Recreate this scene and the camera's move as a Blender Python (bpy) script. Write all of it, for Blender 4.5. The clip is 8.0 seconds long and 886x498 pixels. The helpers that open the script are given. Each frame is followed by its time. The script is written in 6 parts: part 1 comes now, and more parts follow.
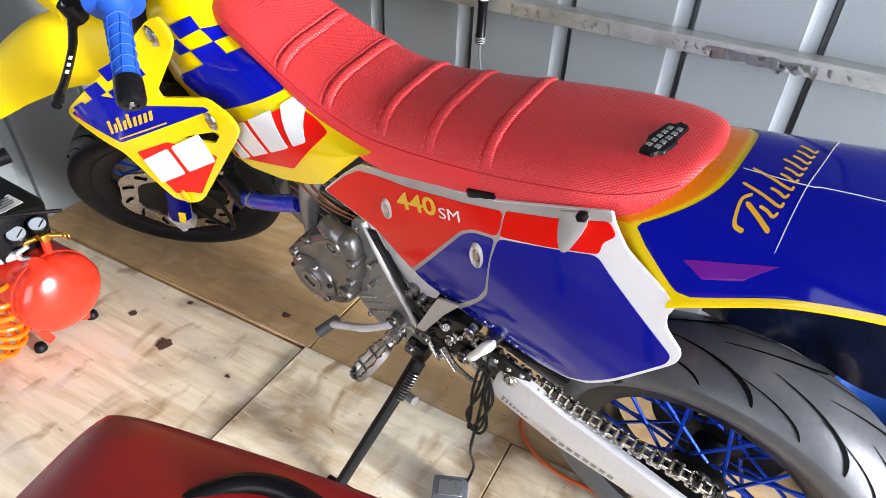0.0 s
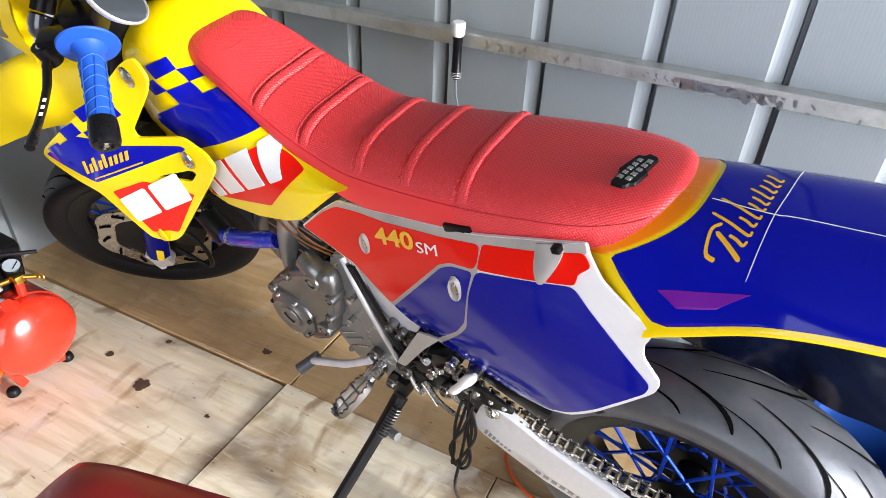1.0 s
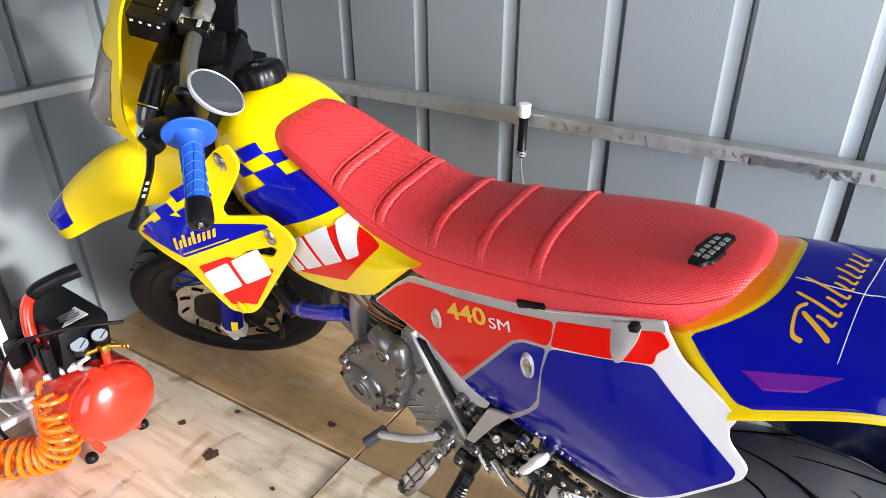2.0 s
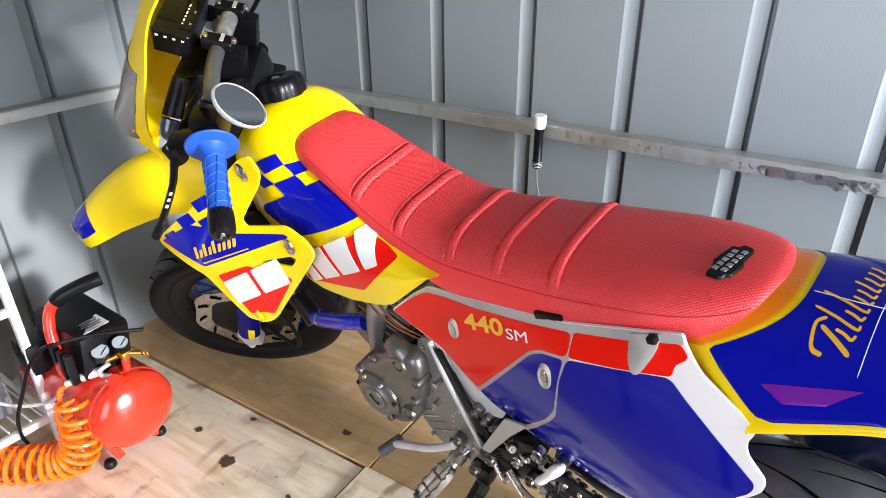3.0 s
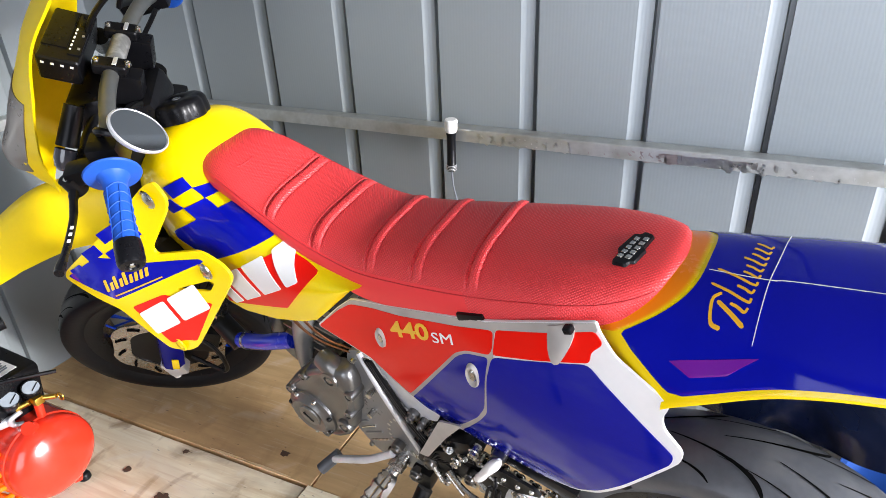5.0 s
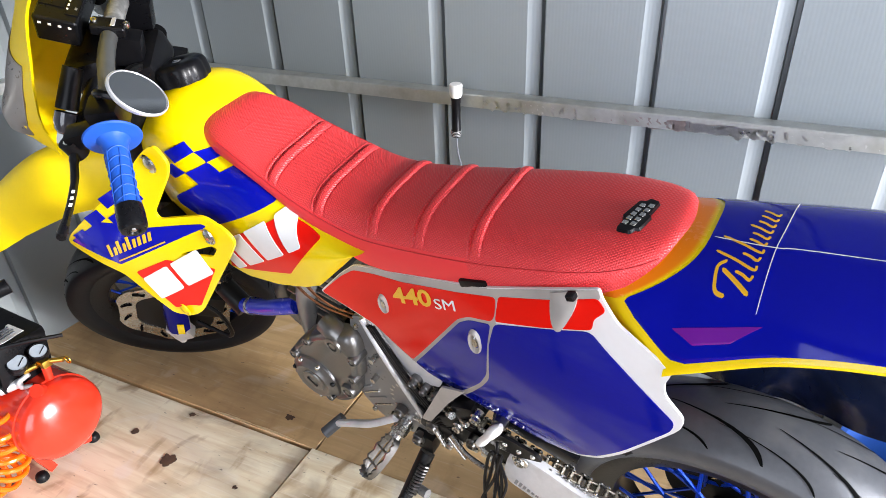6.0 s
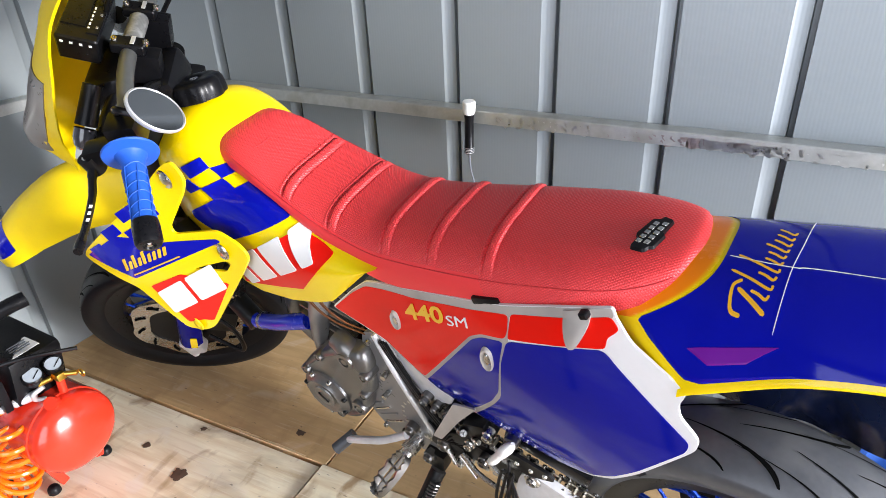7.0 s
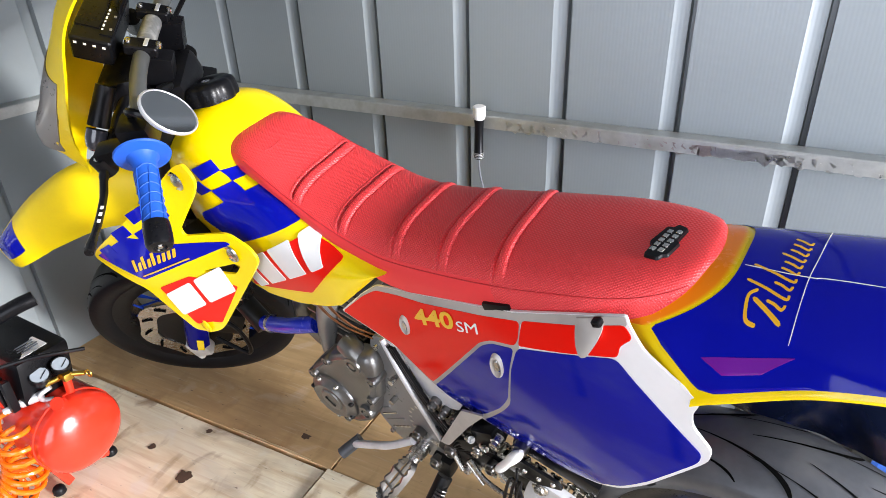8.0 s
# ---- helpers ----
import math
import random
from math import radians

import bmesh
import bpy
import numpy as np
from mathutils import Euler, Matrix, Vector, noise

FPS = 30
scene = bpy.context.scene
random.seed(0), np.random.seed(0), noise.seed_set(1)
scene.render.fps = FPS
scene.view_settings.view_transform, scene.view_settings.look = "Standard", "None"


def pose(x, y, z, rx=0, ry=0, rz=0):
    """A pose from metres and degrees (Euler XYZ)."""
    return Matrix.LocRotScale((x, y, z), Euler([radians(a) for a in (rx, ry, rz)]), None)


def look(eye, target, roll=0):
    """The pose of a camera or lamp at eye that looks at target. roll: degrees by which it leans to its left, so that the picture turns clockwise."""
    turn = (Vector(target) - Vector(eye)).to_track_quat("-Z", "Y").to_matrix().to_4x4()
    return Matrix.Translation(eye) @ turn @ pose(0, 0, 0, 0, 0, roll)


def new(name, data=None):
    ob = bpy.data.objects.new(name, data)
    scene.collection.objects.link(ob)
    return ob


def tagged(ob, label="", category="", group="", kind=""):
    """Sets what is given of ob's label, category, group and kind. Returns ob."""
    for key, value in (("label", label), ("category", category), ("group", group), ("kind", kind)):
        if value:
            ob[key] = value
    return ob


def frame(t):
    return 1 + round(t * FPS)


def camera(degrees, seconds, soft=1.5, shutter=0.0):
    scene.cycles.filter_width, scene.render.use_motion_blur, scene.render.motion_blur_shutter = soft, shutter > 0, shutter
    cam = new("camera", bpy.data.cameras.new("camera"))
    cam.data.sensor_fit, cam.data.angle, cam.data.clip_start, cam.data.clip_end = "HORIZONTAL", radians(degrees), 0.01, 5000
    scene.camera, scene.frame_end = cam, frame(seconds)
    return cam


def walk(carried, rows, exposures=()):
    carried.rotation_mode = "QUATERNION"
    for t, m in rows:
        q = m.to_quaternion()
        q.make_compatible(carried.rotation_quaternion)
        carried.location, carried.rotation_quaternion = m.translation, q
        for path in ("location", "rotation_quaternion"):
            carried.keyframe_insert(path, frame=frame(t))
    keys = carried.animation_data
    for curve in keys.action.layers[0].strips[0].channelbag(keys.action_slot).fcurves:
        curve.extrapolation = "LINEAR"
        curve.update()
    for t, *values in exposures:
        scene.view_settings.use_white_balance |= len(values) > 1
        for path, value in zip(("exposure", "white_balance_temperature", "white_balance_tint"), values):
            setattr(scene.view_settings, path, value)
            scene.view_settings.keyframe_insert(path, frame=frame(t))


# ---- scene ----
cam = camera(70.25, 8.0, soft=0.6)
PATH = [
    (0, (1.2551, -0.1965, 1.2458), (0.4817, 1.1987, 0.0394), 2.74),
    (0.2, (1.2583, -0.1855, 1.2459), (0.4988, 1.2351, 0.0607), 2.60),
    (0.5, (1.2574, -0.1870, 1.2494), (0.5171, 1.2603, 0.0844), 2.97),
    (0.7, (1.2596, -0.1871, 1.2477), (0.5119, 1.2692, 0.0986), 3.00),
    (1, (1.2620, -0.1906, 1.2513), (0.5019, 1.2768, 0.1249), 2.44),
    (1.2, (1.2629, -0.1878, 1.2601), (0.4383, 1.3257, 0.2454), 1.52),
    (1.3, (1.2614, -0.1909, 1.2608), (0.4204, 1.3240, 0.2620), 1.18),
    (1.5, (1.2536, -0.2048, 1.2619), (0.3829, 1.3056, 0.2817), 1.00),
    (1.7, (1.2488, -0.2103, 1.2641), (0.3305, 1.2838, 0.3027), 0.07),
    (2, (1.2477, -0.2137, 1.2657), (0.2720, 1.2612, 0.3314), -0.42),
    (2.2, (1.2447, -0.2169, 1.2665), (0.2465, 1.2546, 0.3510), -0.71),
    (3.3, (1.2456, -0.2248, 1.2779), (0.2223, 1.2341, 0.3699), -0.98),
    (3.5, (1.2479, -0.2256, 1.2799), (0.2332, 1.2390, 0.3714), -2.73),
    (3.7, (1.2502, -0.2282, 1.2762), (0.2441, 1.2436, 0.3699), -3.54),
    (4, (1.2549, -0.2301, 1.2733), (0.2728, 1.2679, 0.3838), -3.65),
    (4.2, (1.2581, -0.2273, 1.2780), (0.3151, 1.3107, 0.4149), -3.46),
    (4.5, (1.2575, -0.2257, 1.2778), (0.3841, 1.3448, 0.3998), -2.67),
    (4.7, (1.2609, -0.2244, 1.2819), (0.4152, 1.3555, 0.3938), -2.62),
    (5, (1.2629, -0.2223, 1.2819), (0.4374, 1.3601, 0.3796), -2.48),
    (5.2, (1.2628, -0.2230, 1.2785), (0.4433, 1.3635, 0.3777), -1.97),
    (6.3, (1.2643, -0.2153, 1.2759), (0.4426, 1.3031, 0.2664), -2.69),
    (6.5, (1.2665, -0.2168, 1.2818), (0.4246, 1.3084, 0.2994), -3.29),
    (6.7, (1.2629, -0.2191, 1.2828), (0.4133, 1.3157, 0.3223), -3.04),
    (7, (1.2623, -0.2162, 1.2780), (0.3976, 1.3185, 0.3310), -2.66),
    (7.2, (1.2610, -0.2138, 1.2801), (0.3981, 1.3228, 0.3344), -2.69),
    (7.5, (1.2591, -0.2162, 1.2779), (0.3921, 1.3256, 0.3445), -2.32),
    (7.7, (1.2555, -0.2140, 1.2794), (0.3866, 1.3249, 0.3431), -2.45),
    (8, (1.2522, -0.2172, 1.2776), (0.3719, 1.3167, 0.3436), -2.18),
]
walk(cam, [(t, look(eye, target, roll)) for t, eye, target, roll in PATH])
scene.view_settings.exposure = 0.0

# ---------------------------------------------------------------- world and light
world = bpy.data.worlds.new("world")
scene.world = world
world.use_nodes = True
wn = world.node_tree.nodes
sky = wn.new("ShaderNodeTexSky")
sky.sky_type = 'NISHITA'
sky.sun_disc = False
sky.sun_elevation = radians(10)
sky.sun_rotation = radians(96)
wn["Background"].inputs["Strength"].default_value = 0.10
world.node_tree.links.new(sky.outputs[0], wn["Background"].inputs[0])


def area(name, m, sx, sy, power, color):
    lamp = bpy.data.lights.new(name, 'AREA')
    lamp.shape, lamp.size, lamp.size_y, lamp.energy, lamp.color = 'RECTANGLE', sx, sy, power, color
    ob = new(name, lamp)
    ob.matrix_basis = m
    return ob


# added area lamp for daylight from an unseen doorway behind the motorcycle's tail
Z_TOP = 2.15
# opening unseen, its size set to shape the light
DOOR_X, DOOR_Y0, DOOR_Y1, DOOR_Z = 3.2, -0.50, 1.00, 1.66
area("added_side_light", look((DOOR_X - 0.06, 0.20, 0.84), (-0.7, 0.42, 0.50)), 1.3, 1.55, 146.0, (0.91, 0.96, 1.11))
# added fill lamp in an unseen opening behind the camera
OPENING_X0, OPENING_X1, OPENING_Z = 0.35, 2.25, 1.98
area("added_front_fill", look((1.3, -1.93, 1.02), (1.2, 0.6, 0.55)), 1.8, 1.85, 42.0, (0.91, 0.965, 1.11))
sun = bpy.data.lights.new("sun", 'SUN')
sun.energy, sun.angle, sun.color = 5.0, radians(5), (0.98, 0.97, 0.97)
new("sun", sun).matrix_basis = look((7.6, -0.46, 1.78), (3.26, -0.03, 1.03))

# ---------------------------------------------------------------- materials


def surf(name, col, rough=0.5, metal=0.0, coat=0.0, var=0.12, scale=6.0, fine=90.0, bump=0.05, stretch=(1, 1, 1), dirt=None, amount=0.3, rvar=0.12, spec=0.5):
    """A procedural surface: colour that varies at two scales, uneven gloss, fine relief, optional dirt patches."""
    m = bpy.data.materials.new(name)
    m.use_nodes = True
    n, ln = m.node_tree.nodes, m.node_tree.links
    b = n["Principled BSDF"]
    tc = n.new("ShaderNodeTexCoord")
    mp = n.new("ShaderNodeMapping")
    mp.inputs["Scale"].default_value = stretch
    ln.new(tc.outputs["Object"], mp.inputs[0])
    big, small = n.new("ShaderNodeTexNoise"), n.new("ShaderNodeTexNoise")
    for t, s, d in ((big, scale, 3.0), (small, fine, 5.0)):
        t.inputs["Scale"].default_value, t.inputs["Detail"].default_value = s, d
        ln.new(mp.outputs[0], t.inputs["Vector"])
    mix = n.new("ShaderNodeMix")
    mix.data_type = 'RGBA'
    lo = [max(0.0, c * (1 - var)) for c in col]
    hi = [min(1.0, c * (1 + var)) for c in col]
    mix.inputs[6].default_value, mix.inputs[7].default_value = (*lo, 1), (*hi, 1)
    add = n.new("ShaderNodeMath")
    add.operation = 'MULTIPLY_ADD'
    ln.new(small.outputs[0], add.inputs[0])
    add.inputs[1].default_value = 0.5
    half = n.new("ShaderNodeMath")
    half.operation = 'MULTIPLY'
    half.inputs[1].default_value = 0.5
    ln.new(big.outputs[0], half.inputs[0])
    ln.new(half.outputs[0], add.inputs[2])
    ln.new(add.outputs[0], mix.inputs[0])
    colour = mix.outputs[2]
    if dirt:
        ramp = n.new("ShaderNodeMapRange")
        ramp.inputs[1].default_value, ramp.inputs[2].default_value = 0.5, 0.72
        ramp.inputs[4].default_value = amount
        ln.new(big.outputs[0], ramp.inputs[0])
        dm = n.new("ShaderNodeMix")
        dm.data_type = 'RGBA'
        dm.inputs[7].default_value = (*dirt, 1)
        ln.new(ramp.outputs[0], dm.inputs[0])
        ln.new(colour, dm.inputs[6])
        colour = dm.outputs[2]
    ln.new(colour, b.inputs["Base Color"])
    rr = n.new("ShaderNodeMapRange")
    rr.inputs[3].default_value, rr.inputs[4].default_value = max(0.02, rough - rvar), min(1.0, rough + rvar)
    ln.new(add.outputs[0], rr.inputs[0])
    ln.new(rr.outputs[0], b.inputs["Roughness"])
    b.inputs["Metallic"].default_value = metal
    b.inputs["Coat Weight"].default_value = coat
    b.inputs["Coat Roughness"].default_value = 0.08
    b.inputs["Specular IOR Level"].default_value = spec
    if bump:
        bp = n.new("ShaderNodeBump")
        bp.inputs["Strength"].default_value, bp.inputs["Distance"].default_value = bump, 0.002
        ln.new(small.outputs[0], bp.inputs["Height"])
        ln.new(bp.outputs[0], b.inputs["Normal"])
    return m


def bands(m, axis, scale, strength, distance=0.001, second=None, valley_shade=0.0):
    """Adds fine parallel relief along one axis (and a crossing set) to a surface, and paints shade into its valleys."""
    n, ln = m.node_tree.nodes, m.node_tree.links
    b = n["Principled BSDF"]
    tc = n.new("ShaderNodeTexCoord")
    h = None
    for ax in (axis, second):
        if ax is None:
            continue
        w = n.new("ShaderNodeTexWave")
        w.inputs["Scale"].default_value = scale
        if ax == 'CROSS':
            w.bands_direction = 'DIAGONAL'
            mp = n.new("ShaderNodeMapping")
            mp.inputs["Scale"].default_value = (1, -1, -1)
            ln.new(tc.outputs["Object"], mp.inputs["Vector"])
            ln.new(mp.outputs[0], w.inputs["Vector"])
        else:
            w.bands_direction = ax
            ln.new(tc.outputs["Object"], w.inputs["Vector"])
        if h is None:
            h = w.outputs["Fac"]
        else:
            mu = n.new("ShaderNodeMath")
            mu.operation = 'MULTIPLY'
            ln.new(h, mu.inputs[0])
            ln.new(w.outputs["Fac"], mu.inputs[1])
            h = mu.outputs[0]
    bp = n.new("ShaderNodeBump")
    bp.inputs["Strength"].default_value, bp.inputs["Distance"].default_value = strength, distance
    ln.new(h, bp.inputs["Height"])
    if b.inputs["Normal"].links:
        ln.new(b.inputs["Normal"].links[0].from_socket, bp.inputs["Normal"])
    ln.new(bp.outputs[0], b.inputs["Normal"])
    if valley_shade:
        x = n.new("ShaderNodeMix")
        x.data_type, x.blend_type = 'RGBA', 'MULTIPLY'
        x.inputs[0].default_value = valley_shade
        ln.new(b.inputs["Base Color"].links[0].from_socket, x.inputs[6])
        ln.new(h, x.inputs[7])
        ln.new(x.outputs[2], b.inputs["Base Color"])
    return m


WALL = bands(surf("painted_steel_sheet", (0.236, 0.262, 0.271), 0.38, 0.0, var=0.05, scale=2.0, fine=60, bump=0.03, dirt=(0.198, 0.217, 0.222), amount=0.25), 'X', 40.0, 0.11, 0.0007, None, 0.03)
WALL_SIDE = bands(surf("painted_steel_sheet_side", (0.236, 0.262, 0.271), 0.38, 0.0, var=0.05, scale=2.0, fine=60, bump=0.03, dirt=(0.198, 0.217, 0.222), amount=0.25), 'Y', 40.0, 0.11, 0.0007, None, 0.03)
GALV = surf("galvanised_steel", (0.50, 0.51, 0.49), 0.44, 0.7, var=0.28, scale=14, fine=120, bump=0.08, dirt=(0.27, 0.25, 0.20), amount=0.6)
def plywood(name, pale, brown, stain, wear):
    """Rotary-cut veneer: long grain, cathedral swirls, oily stains, scuffs and fine scratches."""
    m = surf(name, pale, 0.6, var=0.08, fine=40, bump=0.10, stretch=(0.4, 2.0, 1))
    n, ln = m.node_tree.nodes, m.node_tree.links
    b = n["Principled BSDF"]
    tc = n.new("ShaderNodeTexCoord")

    def tex(scale, stretch, detail=4.0, distort=0.0):
        mp = n.new("ShaderNodeMapping")
        mp.inputs["Scale"].default_value = stretch
        ln.new(tc.outputs["Object"], mp.inputs[0])
        t = n.new("ShaderNodeTexNoise")
        t.inputs["Scale"].default_value, t.inputs["Detail"].default_value, t.inputs["Distortion"].default_value = scale, detail, distort
        ln.new(mp.outputs[0], t.inputs["Vector"])
        return t.outputs[0]

    def ramp(v, a, c, top):
        r = n.new("ShaderNodeMapRange")
        r.inputs[1].default_value, r.inputs[2].default_value, r.inputs[4].default_value = a, c, top
        ln.new(v, r.inputs[0])
        return r.outputs[0]

    def blend(colour, fac, over):
        x = n.new("ShaderNodeMix")
        x.data_type = 'RGBA'
        x.inputs[7].default_value = (*over, 1)
        ln.new(fac, x.inputs[0])
        ln.new(colour, x.inputs[6])
        return x.outputs[2]

    c = b.inputs["Base Color"].links[0].from_socket
    c = blend(c, ramp(tex(7.0, (0.35, 2.4, 1), 5, 1.2), 0.42, 0.72, 0.75), brown)
    c = blend(c, ramp(tex(30.0, (0.15, 3.0, 1), 3, 0.4), 0.52, 0.70, 0.35), brown)
    c = blend(c, ramp(tex(2.6, (1, 1.3, 1), 5, 0.8), 0.50, 0.70, stain), (0.22, 0.13, 0.06))
    c = blend(c, ramp(tex(9.0, (1.6, 0.7, 1), 4, 0.5), 0.56, 0.72, stain * 0.9), (0.34, 0.20, 0.08))
    c = blend(c, ramp(tex(5.0, (1, 1, 1), 6, 1.5), 0.58, 0.66, wear), (0.86, 0.80, 0.71))
    c = blend(c, ramp(tex(38.0, (0.22, 3.4, 1), 4, 0.3), 0.60, 0.66, wear * 0.7), (0.93, 0.86, 0.74))
    c = blend(c, ramp(tex(60.0, (0.5, 1.6, 1), 2), 0.70, 0.76, 0.7), (0.12, 0.07, 0.04))
    ln.new(c, b.inputs["Base Color"])
    return m


PLY = plywood("plywood", (0.64, 0.42, 0.20), (0.46, 0.28, 0.12), 0.50, 0.15)
PLY_PALE = plywood("worn_plywood", (0.91, 0.81, 0.60), (0.64, 0.47, 0.26), 0.92, 0.38)
# darkened floor for the unseen part, so the side panel reflects dark
PLY_DARKENED = plywood("darkened_plywood", (0.30, 0.21, 0.13), (0.20, 0.13, 0.07), 0.7, 0.1)
PLY_EDGE = surf("plywood_edge", (0.2, 0.12, 0.06), 0.8, var=0.3, scale=30, fine=200)
KNOT = surf("wood_knot", (0.09, 0.05, 0.03), 0.75, var=0.4, scale=40, fine=180, bump=0.3)
# for the unseen ceiling and south wall, darkened to cut bounce light
CEIL = surf("darkened_unseen_sheet", (0.11, 0.11, 0.115), 0.5, var=0.05)
EARTH = surf("concrete_yard", (0.4, 0.39, 0.37), 0.85, var=0.2, scale=2, fine=40)
YELLOW = surf("yellow_plastic", (0.93, 0.68, 0.0), 0.22, coat=0.25, var=0.05, scale=5, fine=150, bump=0.02)
BLUE = surf("blue_decal", (0.003, 0.006, 0.33), 0.07, coat=0.0, var=0.12, scale=6, fine=130, bump=0.008, rvar=0.03, spec=0.24)
RED = surf("red_decal", (0.80, 0.009, 0.004), 0.10, var=0.05, scale=6, fine=130, bump=0.008, rvar=0.03, spec=0.20)
BLUE_WORN = surf("scuffed_blue_decal", (0.003, 0.007, 0.27), 0.08, var=0.15, scale=9, fine=150, bump=0.015, rvar=0.08, spec=0.26, stretch=(1, 1, 2.2), dirt=(0.045, 0.05, 0.20), amount=0.28)
SWING = surf("dull_cast_aluminium", (0.74, 0.74, 0.75), 0.40, 0.35, var=0.16, scale=12, fine=120, bump=0.06, dirt=(0.30, 0.29, 0.27), amount=0.5)
YELLOW_MOULDED = surf("moulded_yellow_plastic", (0.92, 0.66, 0.0), 0.45, var=0.06, scale=5, fine=150, bump=0.03, spec=0.35)
WHITE = surf("white_plastic", (0.8, 0.79, 0.77), 0.38, var=0.05, scale=8, fine=120, bump=0.03, dirt=(0.62, 0.6, 0.56), amount=0.3)
TRIM = surf("weathered_grey_plastic", (0.42, 0.385, 0.345), 0.45, var=0.14, scale=14, dirt=(0.25, 0.23, 0.21), amount=0.5)
CREAM = surf("white_decal", (0.82, 0.8, 0.77), 0.4, var=0.04)
GOLD = surf("yellow_lettering", (0.86, 0.47, 0.015), 0.3, coat=0.3, var=0.05)
FADE = surf("airbrushed_orange", (0.93, 0.68, 0.0), 0.25, coat=0.2, var=0.05, scale=5, fine=150, bump=0.02)
fn, fl = FADE.node_tree.nodes, FADE.node_tree.links
fa, fr, fm = fn.new("ShaderNodeAttribute"), fn.new("ShaderNodeMapRange"), fn.new("ShaderNodeMix")
fa.attribute_name = "fade"
fr.interpolation_type = 'SMOOTHSTEP'
fr.inputs[1].default_value, fr.inputs[2].default_value = 0.08, 0.42
fm.data_type = 'RGBA'
fm.inputs[7].default_value = (0.92, 0.235, 0.0, 1)
fl.new(fa.outputs["Fac"], fr.inputs[0])
fl.new(fr.outputs[0], fm.inputs[0])
fl.new(fn["Principled BSDF"].inputs["Base Color"].links[0].from_socket, fm.inputs[6])
fl.new(fm.outputs[2], fn["Principled BSDF"].inputs["Base Color"])
SEAT = bands(surf("red_grip_vinyl", (0.90, 0.056, 0.060), 0.40, var=0.06, scale=5, fine=120, bump=0.03), 'DIAGONAL', 115.0, 0.60, 0.0012, 'CROSS', 0.20)
SEAT_SIDE = surf("red_smooth_vinyl", (0.84, 0.045, 0.048), 0.42, var=0.05, scale=5, fine=140, bump=0.05)
PIPING = surf("red_piping", (0.62, 0.03, 0.035), 0.45, var=0.05)
BLACK = surf("black_plastic", (0.005, 0.005, 0.006), 0.30, var=0.3, scale=10, fine=160, bump=0.08, spec=0.2)
RUBBER = surf("tyre_rubber", (0.060, 0.063, 0.069), 0.40, var=0.35, scale=14, fine=110, bump=0.16, dirt=(0.10, 0.10, 0.10), amount=0.5, rvar=0.2)
# tyre rubber with the front wheel's shade in its colour; black for the feet
RUBBER_SHADED_BLACK = surf("shaded_black_rubber", (0.007, 0.007, 0.008), 0.40, var=0.3, scale=12, fine=90, bump=0.12, spec=0.16)
# near-black, with the shade of the recesses put into the colour
GROOVE_SHADE = surf("groove_shade", (0.002, 0.002, 0.002), 0.9, var=0.2, spec=0.05)
ALLOY = surf("cast_aluminium", (0.20, 0.196, 0.188), 0.34, 0.8, var=0.35, scale=12, fine=160, bump=0.12, dirt=(0.2, 0.18, 0.15), amount=0.5)
SILVER = surf("satin_aluminium", (0.76, 0.76, 0.77), 0.36, 0.6, var=0.08, scale=10, fine=140, bump=0.04)
STEEL = surf("bright_steel", (0.60, 0.585, 0.55), 0.27, 1.0, var=0.12, scale=20, fine=150, bump=0.03)
DARK = surf("greasy_black_metal", (0.009, 0.009, 0.009), 0.45, 0.5, var=0.4, scale=18, fine=120, bump=0.15)
GREYPLATE = surf("grey_frame_paint", (0.25, 0.25, 0.25), 0.30, 0.45, var=0.12, scale=14, fine=120, bump=0.05)
BLUEANO = surf("blue_anodised", (0.01, 0.07, 0.6), 0.3, 0.5, var=0.1)
BLUERUB = surf("blue_grip_rubber", (0.008, 0.078, 0.414), 0.55, var=0.12, scale=20, fine=160, bump=0.08)
BLUEHOSE = surf("blue_silicone", (0.012, 0.03, 0.55), 0.25, coat=0.4, var=0.08)
PURPLE = surf("purple_gloss", (0.16, 0.008, 0.30), 0.15, coat=0.5, var=0.1)
REDPAINT = surf("red_enamel", (0.68, 0.03, 0.012), 0.22, coat=0.6, var=0.05, scale=6, fine=100, bump=0.012)
ORANGE = surf("orange_hose", (0.9, 0.17, 0.004), 0.25, coat=0.5, var=0.08, scale=20)
DIAL = surf("dial_face", (0.34, 0.38, 0.42), 0.12, coat=0.6, var=0.2, scale=60)
CORD = surf("red_orange_cord", (0.62, 0.09, 0.012), 0.4, var=0.12, scale=20)
BRASS = surf("brass", (0.7, 0.45, 0.08), 0.3, 1.0, var=0.15, scale=30)
WHITEMETAL = surf("white_powder_coat", (0.8, 0.8, 0.79), 0.35, var=0.05, scale=10, dirt=(0.6, 0.58, 0.54), amount=0.3)
GREYPLASTIC = surf("grey_plastic", (0.13, 0.14, 0.16), 0.45, var=0.15)
DARKRED = surf("dark_red_vinyl", (0.33, 0.010, 0.011), 0.36, coat=0.08, var=0.12, scale=4, fine=140, bump=0.06)
BLUECLOTH = surf("blue_plastic", (0.004, 0.04, 0.19), 0.5, var=0.15)
MIRROR = surf("mirror_glass", (0.6, 0.6, 0.6), 0.06, 1.0, var=0.02, rvar=0.02, bump=0)
BARMETAL = surf("satin_grey_bar", (0.13, 0.135, 0.13), 0.38, 0.5, var=0.25, scale=20)
